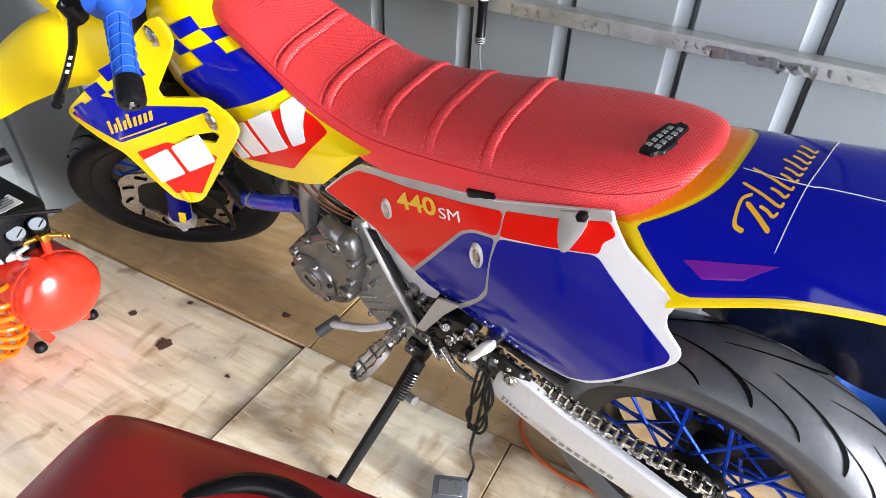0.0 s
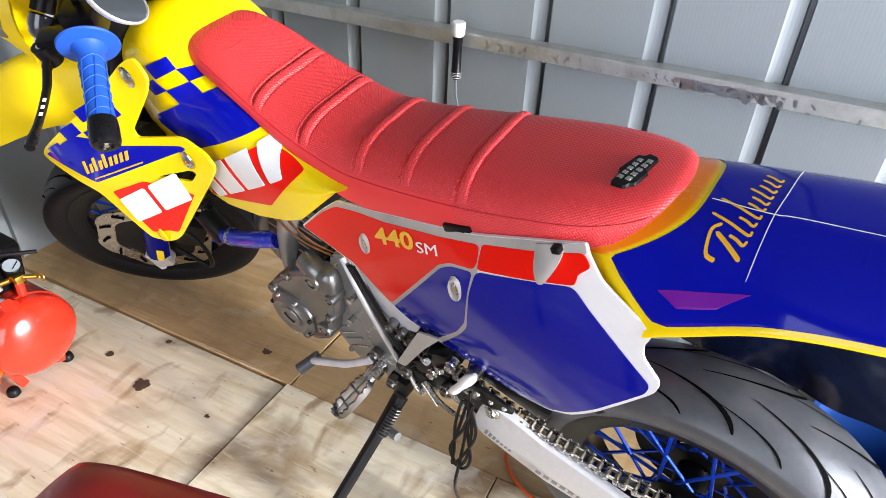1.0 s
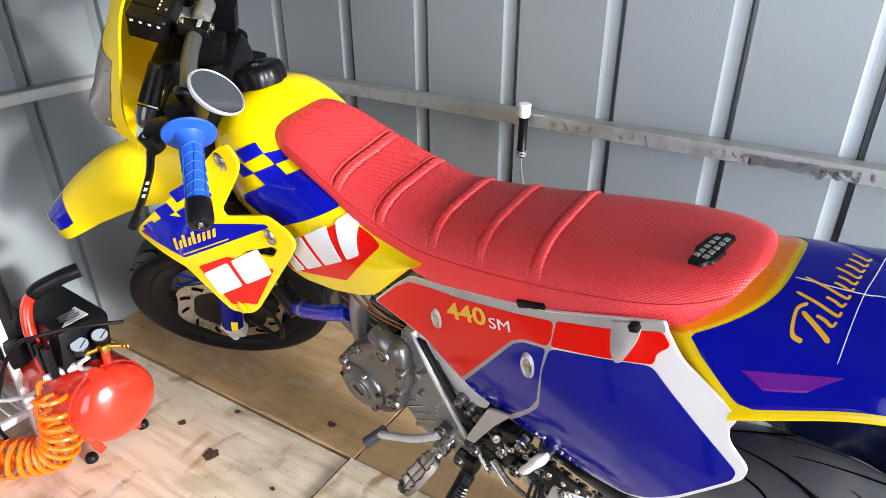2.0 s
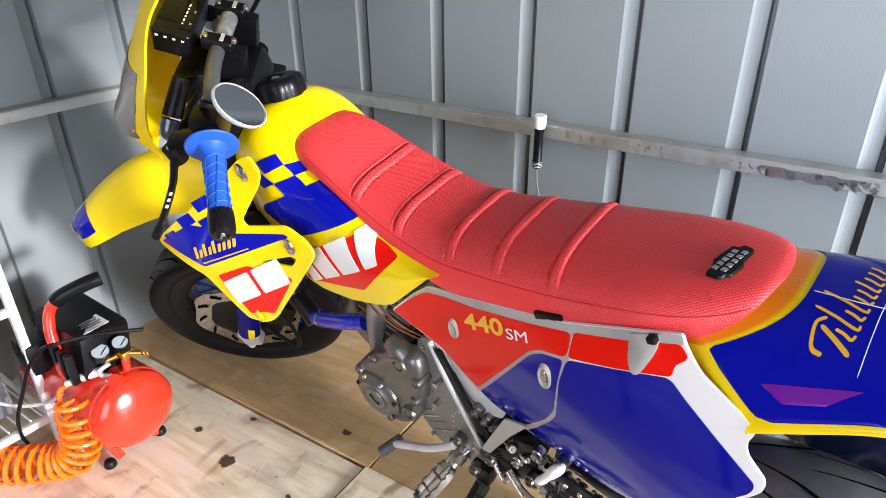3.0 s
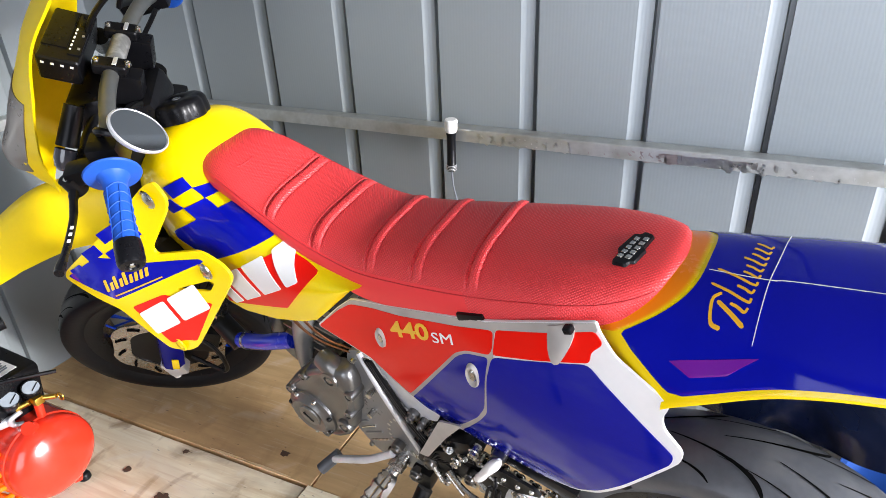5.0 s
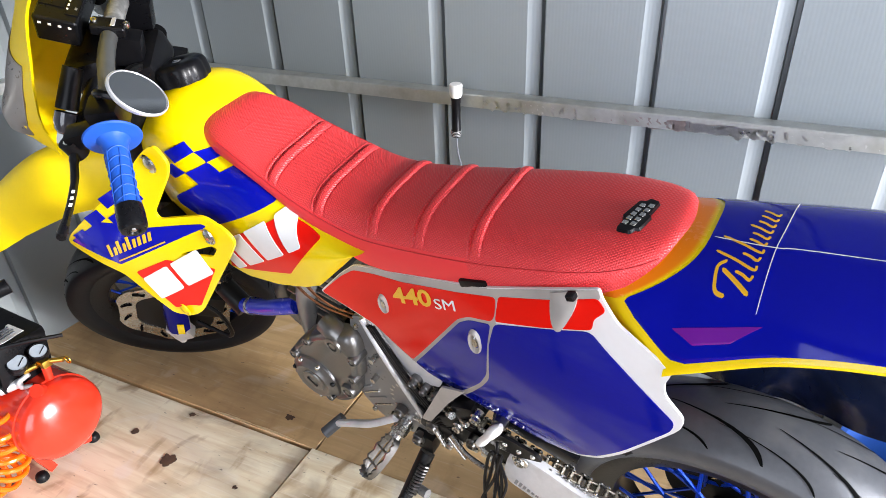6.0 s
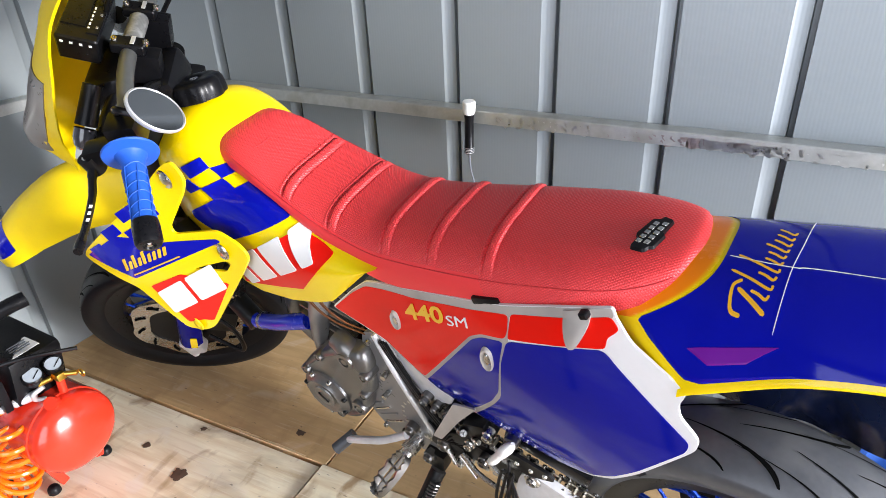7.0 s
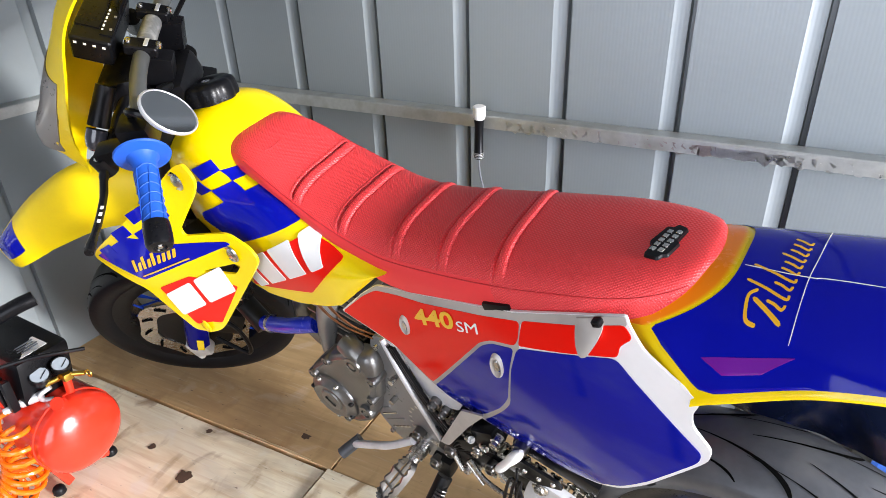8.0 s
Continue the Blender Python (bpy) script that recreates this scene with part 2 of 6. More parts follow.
SLEEVE = surf("worn_grey_sleeve", (0.20, 0.20, 0.19), 0.42, 0.3, var=0.5, scale=60, fine=200, dirt=(0.46, 0.46, 0.44), amount=0.6)
TURNLENS = surf("dark_smoked_lens", (0.05, 0.05, 0.06), 0.1, 0.0, coat=0.8, var=0.3)
LENS = surf("smoked_lens", (0.15, 0.115, 0.095), 0.30, 0.0, coat=0.15, var=0.5, scale=16, stretch=(1, 6, 0.4))

# ---------------------------------------------------------------- mesh helpers


def part(name, bm, material, parent=None, label="", angle=38):
    me = bpy.data.meshes.new(name)
    bm.normal_update()
    bm.to_mesh(me)
    bm.free()
    me.materials.append(material)
    for p in me.polygons:
        p.use_smooth = True
    me.set_sharp_from_angle(angle=radians(angle))
    ob = new(name, me)
    if parent:
        ob.parent = parent
    if label:
        ob["label"] = label
    return ob


def thing(name, label, category, m=None, group="", kind=""):
    ob = new(name)
    ob.empty_display_size = 0.05
    if m:
        ob.matrix_basis = m
    return tagged(ob, label, category, group, kind)


def box(bm, c, s, bevel=0.0, m=None, seg=2):
    r = bmesh.ops.create_cube(bm, size=1.0)
    vs = r["verts"]
    for v in vs:
        v.co = Vector((v.co.x * s[0], v.co.y * s[1], v.co.z * s[2]))
    if bevel:
        es = list({e for v in vs for e in v.link_edges})
        r2 = bmesh.ops.bevel(bm, geom=es, offset=bevel, segments=seg, profile=0.7, affect='EDGES')
        vs = list({v for f in r2["faces"] for v in f.verts} | {v for v in vs if v.is_valid})
    t = Matrix.Translation(c) @ (m or Matrix())
    for v in vs:
        v.co = t @ v.co
    return bm


def smooth_path(pts, n=8, closed=False):
    """Catmull-Rom through the points."""
    p = [Vector(q) for q in pts]
    out = []
    k = len(p)
    rng = range(k) if closed else range(k - 1)
    for i in rng:
        a = p[(i - 1) % k] if closed or i else p[0] * 2 - p[1]
        b, c = p[i], p[(i + 1) % k]
        d = p[(i + 2) % k] if closed or i + 2 < k else c * 2 - b
        for j in range(n):
            t = j / n
            out.append(0.5 * ((2 * b) + (c - a) * t + (2 * a - 5 * b + 4 * c - d) * t * t + (3 * b - a - 3 * c + d) * t ** 3))
    if not closed:
        out.append(p[-1].copy())
    return out


def tube(bm, pts, r, n=10, closed=False, flat=1.0, up=None):
    """Sweeps a round (or flattened) section along the points; r may be a list."""
    p = [Vector(q) for q in pts]
    k = len(p)
    rs = r if isinstance(r, (list, tuple)) else [r] * k
    rings = []
    ref = Vector(up) if up else None
    for i in range(k):
        if closed:
            d = p[(i + 1) % k] - p[i - 1]
        else:
            d = p[min(i + 1, k - 1)] - p[max(i - 1, 0)]
        d.normalize()
        if ref is None:
            ref = d.orthogonal()
        s = d.cross(ref)
        if s.length < 1e-6:
            s = d.orthogonal()
        s.normalize()
        u = s.cross(d)
        if up is None:
            ref = u
        rings.append([bm.verts.new(p[i] + rs[i] * (math.cos(2 * math.pi * j / n) * s * flat + math.sin(2 * math.pi * j / n) * u)) for j in range(n)])
    for i in range(k if closed else k - 1):
        a, b = rings[i], rings[(i + 1) % k]
        for j in range(n):
            bm.faces.new((a[j], a[(j + 1) % n], b[(j + 1) % n], b[j]))
    if not closed:
        bm.faces.new(rings[0][::-1])
        bm.faces.new(rings[-1])
    return bm


def lathe(bm, profile, n=48, m=None, closed=False):
    """Turns (radius, height) pairs about the z axis."""
    rings = []
    m = m or Matrix()
    for r, h in profile:
        if r < 1e-6:
            rings.append([bm.verts.new(m @ Vector((0, 0, h)))])
        else:
            rings.append([bm.verts.new(m @ Vector((r * math.cos(2 * math.pi * j / n), r * math.sin(2 * math.pi * j / n), h))) for j in range(n)])
    k = len(rings)
    for i in range(k if closed else k - 1):
        a, b = rings[i], rings[(i + 1) % k]
        for j in range(n):
            q = [a[j % len(a)], a[(j + 1) % len(a)], b[(j + 1) % len(b)], b[j % len(b)]]
            q = [v for x, v in enumerate(q) if v not in q[:x]]
            if len(q) > 2:
                bm.faces.new(q)
    bmesh.ops.recalc_face_normals(bm, faces=bm.faces)
    return bm


def rounded(pts, r=0.012, seg=4):
    """Rounds the corners of a flat outline."""
    out = []
    k = len(pts)
    for i in range(k):
        a, b, c = Vector(pts[i - 1]), Vector(pts[i]), Vector(pts[(i + 1) % k])
        u, v = a - b, c - b
        q = min(r, u.length * 0.45, v.length * 0.45)
        s, e = b + u.normalized() * q, b + v.normalized() * q
        for j in range(seg + 1):
            t = j / seg
            out.append(tuple((1 - t) ** 2 * s + 2 * t * (1 - t) * b + t * t * e))
    return out


def sheet(outline, f, thick=0.003, step=0.025, off=0.0, side=-1):
    """A moulded sheet over an outline in x and z, laid on the surface y = f(x, z); side -1 faces the left flank, 1 the right."""
    bm = bmesh.new()
    bm.faces.new([bm.verts.new((x, 0, z)) for x, z in outline])
    xs, zs = [p[0] for p in outline], [p[1] for p in outline]
    for lo, hi, no in ((min(xs), max(xs), (1, 0, 0)), (min(zs), max(zs), (0, 0, 1))):
        c = (math.floor(lo / step) + 1) * step
        while c < hi - 1e-5:
            bmesh.ops.bisect_plane(bm, geom=bm.verts[:] + bm.edges[:] + bm.faces[:], plane_co=tuple(c * a for a in no), plane_no=no, dist=1e-5)
            c += step
    bmesh.ops.triangulate(bm, faces=bm.faces[:])
    for v in bm.verts:
        v.co.y = f(v.co.x, v.co.z) + side * off
    r = bmesh.ops.extrude_face_region(bm, geom=bm.faces[:])
    for g in r["geom"]:
        if isinstance(g, bmesh.types.BMVert):
            g.co.y -= side * thick
    bmesh.ops.recalc_face_normals(bm, faces=bm.faces)
    return bm


def sm(a):
    a = min(1.0, max(0.0, a))
    return a * a * (3 - 2 * a)


def interp(x, table):
    """Smooth table lookup over (x, value) pairs: a cubic through all of them."""
    if x <= table[0][0]:
        return table[0][1]
    n = len(table)
    for i in range(n - 1):
        (a, u), (b, v) = table[i], table[i + 1]
        if x <= b:
            (p, s), (q, w) = table[max(i - 1, 0)], table[min(i + 2, n - 1)]
            h = b - a
            ma, mb = (v - s) / (b - p) * h, (w - u) / (q - a) * h
            t = (x - a) / h
            return (2 * t ** 3 - 3 * t * t + 1) * u + (t ** 3 - 2 * t * t + t) * ma + (3 * t * t - 2 * t ** 3) * v + (t ** 3 - t * t) * mb
    return table[-1][1]


# ---------------------------------------------------------------- the shed
X_LEFT, Y_BACK, Y_FRONT = -0.744, 1.20, -2.0
PITCH = 0.2502


def ribbed_wall(name, length, height, ribs, material, m):
    """A steel wall sheet along x with folded, recessed ribs; the room lies on its -y side."""
    bm = bmesh.new()
    prof = [(0.0, 0.0)]
    for x in ribs:
        if 0.01 < x < length - 0.06:
            prof += [(x - 0.008, 0.0), (x + 0.006, 0.0068), (x + 0.023, 0.009), (x + 0.026, 0.024), (x + 0.0355, 0.024), (x + 0.036, 0.0)]
    prof.append((length, 0.0))
    prof = prof + [(length, 0.05), (0.0, 0.05)]
    lo = [bm.verts.new((a, b, 0)) for a, b in prof]
    hi = [bm.verts.new((a, b, height)) for a, b in prof]
    for i in range(len(prof)):
        j = (i + 1) % len(prof)
        bm.faces.new((lo[i], lo[j], hi[j], hi[i]))
    bm.faces.new(lo[::-1])
    bm.faces.new(hi)
    bmesh.ops.recalc_face_normals(bm, faces=bm.faces)
    ob = part(name, bm, material, None, "", 20)
    ob.matrix_basis = m
    return tagged(ob, "grey painted steel shed wall with recessed vertical ribs", "wall", kind="structure")


# the back wall's ribs are spaced unevenly to fit the camera's view
RIB_X = [-0.52, -0.262, 0.010, 0.270, 0.535, 0.789, 1.046, 1.291] + [1.541 + PITCH * k for k in range(9)]
ribbed_wall("wall_north", DOOR_X - X_LEFT, Z_TOP, [x - 0.036 - X_LEFT for x in RIB_X], WALL, pose(X_LEFT, Y_BACK, 0))
ribbed_wall("wall_west", Y_BACK - Y_FRONT, Z_TOP, [(0.627 - Y_FRONT) % PITCH + PITCH * k for k in range(13)], WALL_SIDE, pose(X_LEFT, Y_FRONT, 0, 0, 0, 90))


def wall_south():
    bm = bmesh.new()
    for x0, x1, z0, z1 in ((X_LEFT, OPENING_X0, 0, Z_TOP), (OPENING_X1, DOOR_X, 0, Z_TOP), (OPENING_X0, OPENING_X1, OPENING_Z, Z_TOP)):
        box(bm, ((x0 + x1) / 2, Y_FRONT - 0.03, (z0 + z1) / 2), (x1 - x0, 0.05, z1 - z0))
    return tagged(part("wall_south", bm, CEIL), "unseen steel shed wall darkened to cut bounce, round an added opening", "wall", kind="structure")


wall_south()


def wall_east():
    bm = bmesh.new()
    for y0, y1, z0, z1 in ((Y_FRONT, DOOR_Y0, 0, Z_TOP), (DOOR_Y1, Y_BACK, 0, Z_TOP), (DOOR_Y0, DOOR_Y1, DOOR_Z, Z_TOP)):
        box(bm, (DOOR_X + 0.03, (y0 + y1) / 2, (z0 + z1) / 2), (0.05, y1 - y0, z1 - z0))
    return tagged(part("wall_east", bm, WALL_SIDE), "grey steel shed wall round an unseen doorway sized to shape the light", "wall", kind="structure")


wall_east()
bm = bmesh.new()
box(bm, ((X_LEFT + DOOR_X) / 2, (Y_BACK + Y_FRONT) / 2, Z_TOP + 0.02), (DOOR_X - X_LEFT + 0.1, Y_BACK - Y_FRONT + 0.1, 0.03))
tagged(part("ceiling", bm, CEIL), "unseen steel shed roof underside darkened to cut bounce", "ceiling", kind="structure")
bm = bmesh.new()
box(bm, (0, 0, -0.14), (400, 400, 0.2))
tagged(part("ground", bm, EARTH), "bare concrete yard round the shed", "ground", kind="structure")


def rail(name, length, m, label):
    """A folded galvanised girt: top flange, face and lower lip."""
    bm = bmesh.new()
    prof = [(0, 0.0), (-0.034, -0.002), (-0.036, -0.005), (-0.036, -0.034), (-0.026, -0.036), (-0.026, -0.033), (-0.033, -0.031), (-0.033, -0.006), (0, -0.004)]
    k = 30
    rings = []
    for i in range(k + 1):
        x = length * i / k
        w = 0.0012 * noise.noise(Vector((x * 6, 1.7, length)))
        rings.append([bm.verts.new((x, y + w, z + w)) for y, z in prof])
    for a, b in zip(rings, rings[1:]):
        for j in range(len(prof)):
            bm.faces.new((a[j], a[(j + 1) % len(prof)], b[(j + 1) % len(prof)], b[j]))
    bm.faces.new(rings[0][::-1])
    bm.faces.new(rings[-1])
    bmesh.ops.recalc_face_normals(bm, faces=bm.faces)
    ob = part(name, bm, GALV, None, "", 25)
    ob.matrix_basis = m
    return tagged(ob, label, "rail", kind="structure")


RAIL_Z = 0.842
rail("trim_back_rail", DOOR_X - X_LEFT - 0.04, pose(X_LEFT + 0.037, Y_BACK - 0.002, RAIL_Z), "scuffed galvanised steel rail across the back wall")
rail("trim_side_rail", 3.1, pose(X_LEFT + 0.002, Y_FRONT + 0.05, RAIL_Z, 0, 0, 90), "galvanised steel rail along the side wall")

# plywood floor: four sheets with open joints, on one subfloor
floor = thing("floor", "worn plywood sheet floor with open joints and stains", "floor", kind="structure")
JX, JY, JA = 0.374, 0.665, 1.85


def board(name, x0, x1, y0, y1, z, material):
    bm = bmesh.new()
    box(bm, ((x0 + x1) / 2, (y0 + y1) / 2, z - 0.009), (x1 - x0, y1 - y0, 0.018), 0.0012, None, 1)
    ob = part(name, bm, material, floor)
    ob.matrix_basis = pose(JX, JY, 0, 0, 0, JA)
    return ob


board("plywood_sheet", -1.16, -0.006, -0.712, -0.010, 0.0, PLY_PALE)
board("plywood_sheet", 0.0, 0.60, -0.445, -0.003, 0.006, PLY_PALE)
board("plywood_sheet", 0.603, 2.82, -0.445, -0.004, 0.005, PLY_PALE)
# the darkened sheets lie out of view and only tone the panel's reflection
board("plywood_sheet", 0.0, 2.82, -0.712, -0.449, 0.003, PLY_DARKENED)
board("plywood_sheet", -1.16, 0.90, -2.7, -0.716, 0.0, PLY_DARKENED)
board("plywood_sheet", 0.904, 2.82, -2.7, -0.716, 0.001, PLY_DARKENED)
board("plywood_sheet", -1.16, 0.004, 0.0, 0.58, 0.001, PLY)
board("plywood_sheet", 0.010, 2.82, 0.0, 0.52, 0.0, PLY)
# torn pale veneer along the joints; the last strip paints a lit board edge
VENEER = surf("torn_and_lit_veneer", (0.86, 0.68, 0.44), 0.7, var=0.2, scale=30, fine=200)
for k, (x0, y0, x1, y1) in enumerate(((-0.34, 0.004, -0.21, 0.006), (-0.21, 0.005, -0.06, 0.004), (0.012, 0.02, 0.014, 0.13))):
    bm = bmesh.new()
    rows = []
    for i in range(13):
        t = i / 12
        p = Vector((x0 + (x1 - x0) * t, y0 + (y1 - y0) * t, 0.0022))
        w = 0.0032 * (0.5 + abs(noise.noise(Vector((i * 0.9, k, 2))))) * min(1.0, 6 * t, 6 * (1 - t)) + 0.0006
        o = Vector((0, w, 0)) if x1 - x0 > 0.05 else Vector((w, 0, 0))
        rows.append([bm.verts.new(p - o), bm.verts.new(p + o + Vector((0, 0, 0.0006)))])
    for a, b in zip(rows, rows[1:]):
        bm.faces.new((a[0], a[1], b[1], b[0]))
    bmesh.ops.solidify(bm, geom=bm.faces[:], thickness=0.0016)
    ob = part("veneer_edge", bm, VENEER, floor)
    ob.matrix_basis = pose(JX, JY, 0, 0, 0, JA)
bm = bmesh.new()
box(bm, ((X_LEFT + DOOR_X) / 2, (Y_BACK + Y_FRONT) / 2, -0.03), (DOOR_X - X_LEFT - 0.01, Y_BACK - Y_FRONT - 0.01, 0.02))
part("subfloor", bm, PLY_EDGE, floor)
for kx, ky, kr, seed in ((0.048, 0.471, 0.022, 3), (-0.118, 0.503, 0.012, 5), (0.243, 0.730, 0.013, 7), (0.272, 0.478, 0.007, 9), (-0.02, 0.62, 0.009, 12), (-0.40, 0.46, 0.014, 15), (-0.26, 0.24, 0.016, 17)):
    bm = bmesh.new()
    ring = []
    for j in range(40):
        a = 2 * math.pi * j / 40
        r = kr * (0.82 + 0.40 * noise.noise(Vector((math.cos(a) * 1.6, math.sin(a) * 1.6, seed))) + 0.22 * noise.noise(Vector((math.cos(a) * 5, math.sin(a) * 5, seed + 3))))
        ring.append(bm.verts.new((kx + 1.2 * r * math.cos(a), ky + r * math.sin(a), 0.0014)))
    mid = bm.verts.new((kx, ky, 0.0026))
    for j in range(40):
        bm.faces.new((ring[j], ring[(j + 1) % 40], mid))
    part("knot", bm, KNOT, floor)

# ---------------------------------------------------------------- the motorcycle
# its own axes: x towards the tail, y towards its right flank, z up; origin where the rear tyre stands
BIKE = pose(1.35, 0.69, 0, 0, 0, -7) @ pose(0, 0, 0, 12)
moto = thing("motorcycle", "yellow, blue and red supermoto motorcycle leaning on its side stand", "motorcycle", BIKE)
RAKE = radians(26.2)
AXIS = Vector((math.sin(RAKE), 0, math.cos(RAKE)))
FOOT = Vector((-1.593, 0, 0))
STEER = Matrix.Translation(FOOT) @ Matrix.Rotation(radians(40), 4, AXIS) @ Matrix.Translation(-FOOT)


def turned(bm):
    """Turns a front-end part with the handlebar."""
    bmesh.ops.transform(bm, matrix=STEER, verts=bm.verts[:])
    return bm


# surfaces of the bodywork
SEAT_TOP = [(-0.975, 0.960), (-0.95, 0.975), (-0.92, 0.976), (-0.89, 0.968), (-0.85, 0.950), (-0.79, 0.920), (-0.69, 0.892), (-0.60, 0.887), (-0.50, 0.897), (-0.386, 0.914), (-0.28, 0.929), (-0.19, 0.941), (-0.15, 0.945), (-0.125, 0.946), (-0.111, 0.942)]
SEAT_LOW = [(-0.975, 0.938), (-0.90, 0.930), (-0.80, 0.896), (-0.735, 0.866), (-0.60, 0.808), (-0.547, 0.804), (-0.439, 0.820), (-0.345, 0.842), (-0.262, 0.868), (-0.19, 0.886), (-0.15, 0.903), (-0.125, 0.917), (-0.111, 0.925)]
SEAT_W = [(-0.975, 0.070), (-0.90, 0.086), (-0.80, 0.097), (-0.70, 0.106), (-0.50, 0.115), (-0.35, 0.121), (-0.25, 0.1185), (-0.21, 0.1125), (-0.18, 0.1040), (-0.157, 0.0935), (-0.139, 0.081), (-0.126, 0.066), (-0.118, 0.048), (-0.113, 0.027), (-0.111, 0.004)]
TANK_TOP = [(-1.15, 0.93), (-1.08, 1.0), (-1.01, 1.020), (-0.955, 0.998), (-0.90, 0.945), (-0.80, 0.910), (-0.70, 0.870), (-0.58, 0.830)]
TANK_LOW = [(-1.15, 0.80), (-1.0, 0.74), (-0.932, 0.692), (-0.885, 0.684), (-0.80, 0.692), (-0.724, 0.712), (-0.685, 0.729), (-0.587, 0.822), (-0.57, 0.83)]
TANK_W = [(-1.15, 0.09), (-1.05, 0.135), (-0.95, 0.15), (-0.8, 0.15), (-0.65, 0.142), (-0.57, 0.13)]
TAIL_TOP = [(-0.20, 0.926), (-0.10, 0.943), (0.0, 0.955), (0.10, 0.965), (0.30, 0.995), (0.52, 1.02)]
TAIL_EDGE = [(-0.20, 0.800), (-0.098, 0.824), (-0.082, 0.835), (-0.051, 0.853), (0.008, 0.887), (0.044, 0.901), (0.085, 0.912), (0.30, 0.955), (0.52, 0.995)]
TAIL_W = [(-0.20, 0.142), (-0.10, 0.144), (0.0, 0.134), (0.20, 0.118), (0.52, 0.09)]


def lin(x, table):
    return float(np.interp(x, [a for a, _ in table], [b for _, b in table]))


def f_panel(x, z):
    """The left flank: fullest two thirds up, rolling in towards the seat and under towards the chain."""
    return -(0.116 + 0.036 * sm((x + 0.65) / 0.5)) + 0.55 * max(0.0, z - 0.69) ** 2 + 1.6 * max(0.0, 0.66 - z) ** 2


def f_tank(x, z):
    t, b = interp(x, TANK_TOP), lin(x, TANK_LOW)
    s = min(0.995, max(0.0, (z - b) / max(0.01, t - b)))
    return -interp(x, TANK_W) * math.sqrt(1 - s ** 6) * (1 - 0.10 * (1 - s) ** 3)


def f_shroud(x, z):
    return -(0.152 + 0.11 * sm((-0.75 - x) / 0.5)) - 0.012 * math.sin(max(0, min(1, (z - 0.6) / 0.4)) * math.pi)


# seat ------------------------------------------------------------
def seat_width(x):
    w = interp(x, SEAT_W)
    if x < -0.925:
        w *= max(0.0, 1 - ((-0.925 - x) / 0.051) ** 3) ** 0.5
    return max(w, 0.002)


RIDGES = (-0.781, -0.681, -0.567, -0.474, -0.375)


def seat_point(x, a, lift=0.0):
    """a runs from 0 at the left skirt over the top to 1 at the right skirt."""
    w, t, b = seat_width(x), interp(x, SEAT_TOP), interp(x, SEAT_LOW)
    ph = math.pi * a
    c, s = math.cos(ph), math.sin(ph)
    y = -w * math.copysign(abs(c) ** 0.62, c)
    z = b + (t - b) * max(0.0, s) ** 0.72
    top = sm((s - 0.42) / 0.3)
    for i, r in enumerate(RIDGES):
        d = x - r + 0.04 * (a - 0.5)
        z += top * (0.0042 * math.exp(-(d / 0.0066) ** 4) - 0.0050 * math.exp(-((d + 0.0090) / 0.0020) ** 2) + 0.0014 * math.exp(-((d + 0.0135) / 0.0030) ** 2) + 0.0022 * math.exp(-((d - 0.0070) / 0.0016) ** 2) - 0.0016 * math.exp(-((d - 0.0100) / 0.0015) ** 2))
    return Vector((x, y, z + lift))


def build_seat():
    bm = bmesh.new()
    nx, na = 640, 56
    grid = []
    for i in range(nx + 1):
        u = i / nx
        x = -0.975 + 0.864 * (u if u < 0.85 else 0.85 + 0.15 * math.sin((u - 0.85) / 0.15 * math.pi / 2))
        grid.append([bm.verts.new(seat_point(x, j / na)) for j in range(na + 1)])
    for i in range(nx):
        for j in range(na):
            bm.faces.new((grid[i][j], grid[i][j + 1], grid[i + 1][j + 1], grid[i + 1][j]))
        bm.faces.new((grid[i][na], grid[i][0], grid[i + 1][0], grid[i + 1][na]))
    bm.faces.new(grid[0])
    bm.faces.new(grid[-1][::-1])
    bmesh.ops.recalc_face_normals(bm, faces=bm.faces)
    bm.faces.ensure_lookup_table()
    smooth_skirt = {f.index for f in bm.faces if f.calc_center_median().x < -0.36 - 0.5 * (f.calc_center_median().z - 0.85) and abs(f.calc_center_median().y) > 0.97 * math.cos(math.pi * 0.125) ** 0.62 * seat_width(f.calc_center_median().x)}
    seat = part("seat", bm, SEAT, moto, "red ribbed grip-vinyl seat cover", 60)
    seat.data.materials.append(SEAT_SIDE)
    for p in seat.data.polygons:
        p.material_index = 1 if p.index in smooth_skirt else 0
    # a short welded crease near the nose
    bm = bmesh.new()
    tube(bm, [seat_point(-0.868 + 0.004 * math.sin(i / 3), 0.38 + 0.014 * i, 0.0) for i in range(9)], 0.0014, 6)
    part("crease", bm, PIPING, seat)
    # stitched seam along the left and right shoulders
    for a in (0.135, 0.865):
        bm = bmesh.new()
        tube(bm, [seat_point(-0.89 + 0.76 * i / 90, a, 0.0004) for i in range(91)], 0.0011, 6)
        part("seam", bm, PIPING, seat, "stitched red seam")
    return seat


seat = build_seat()


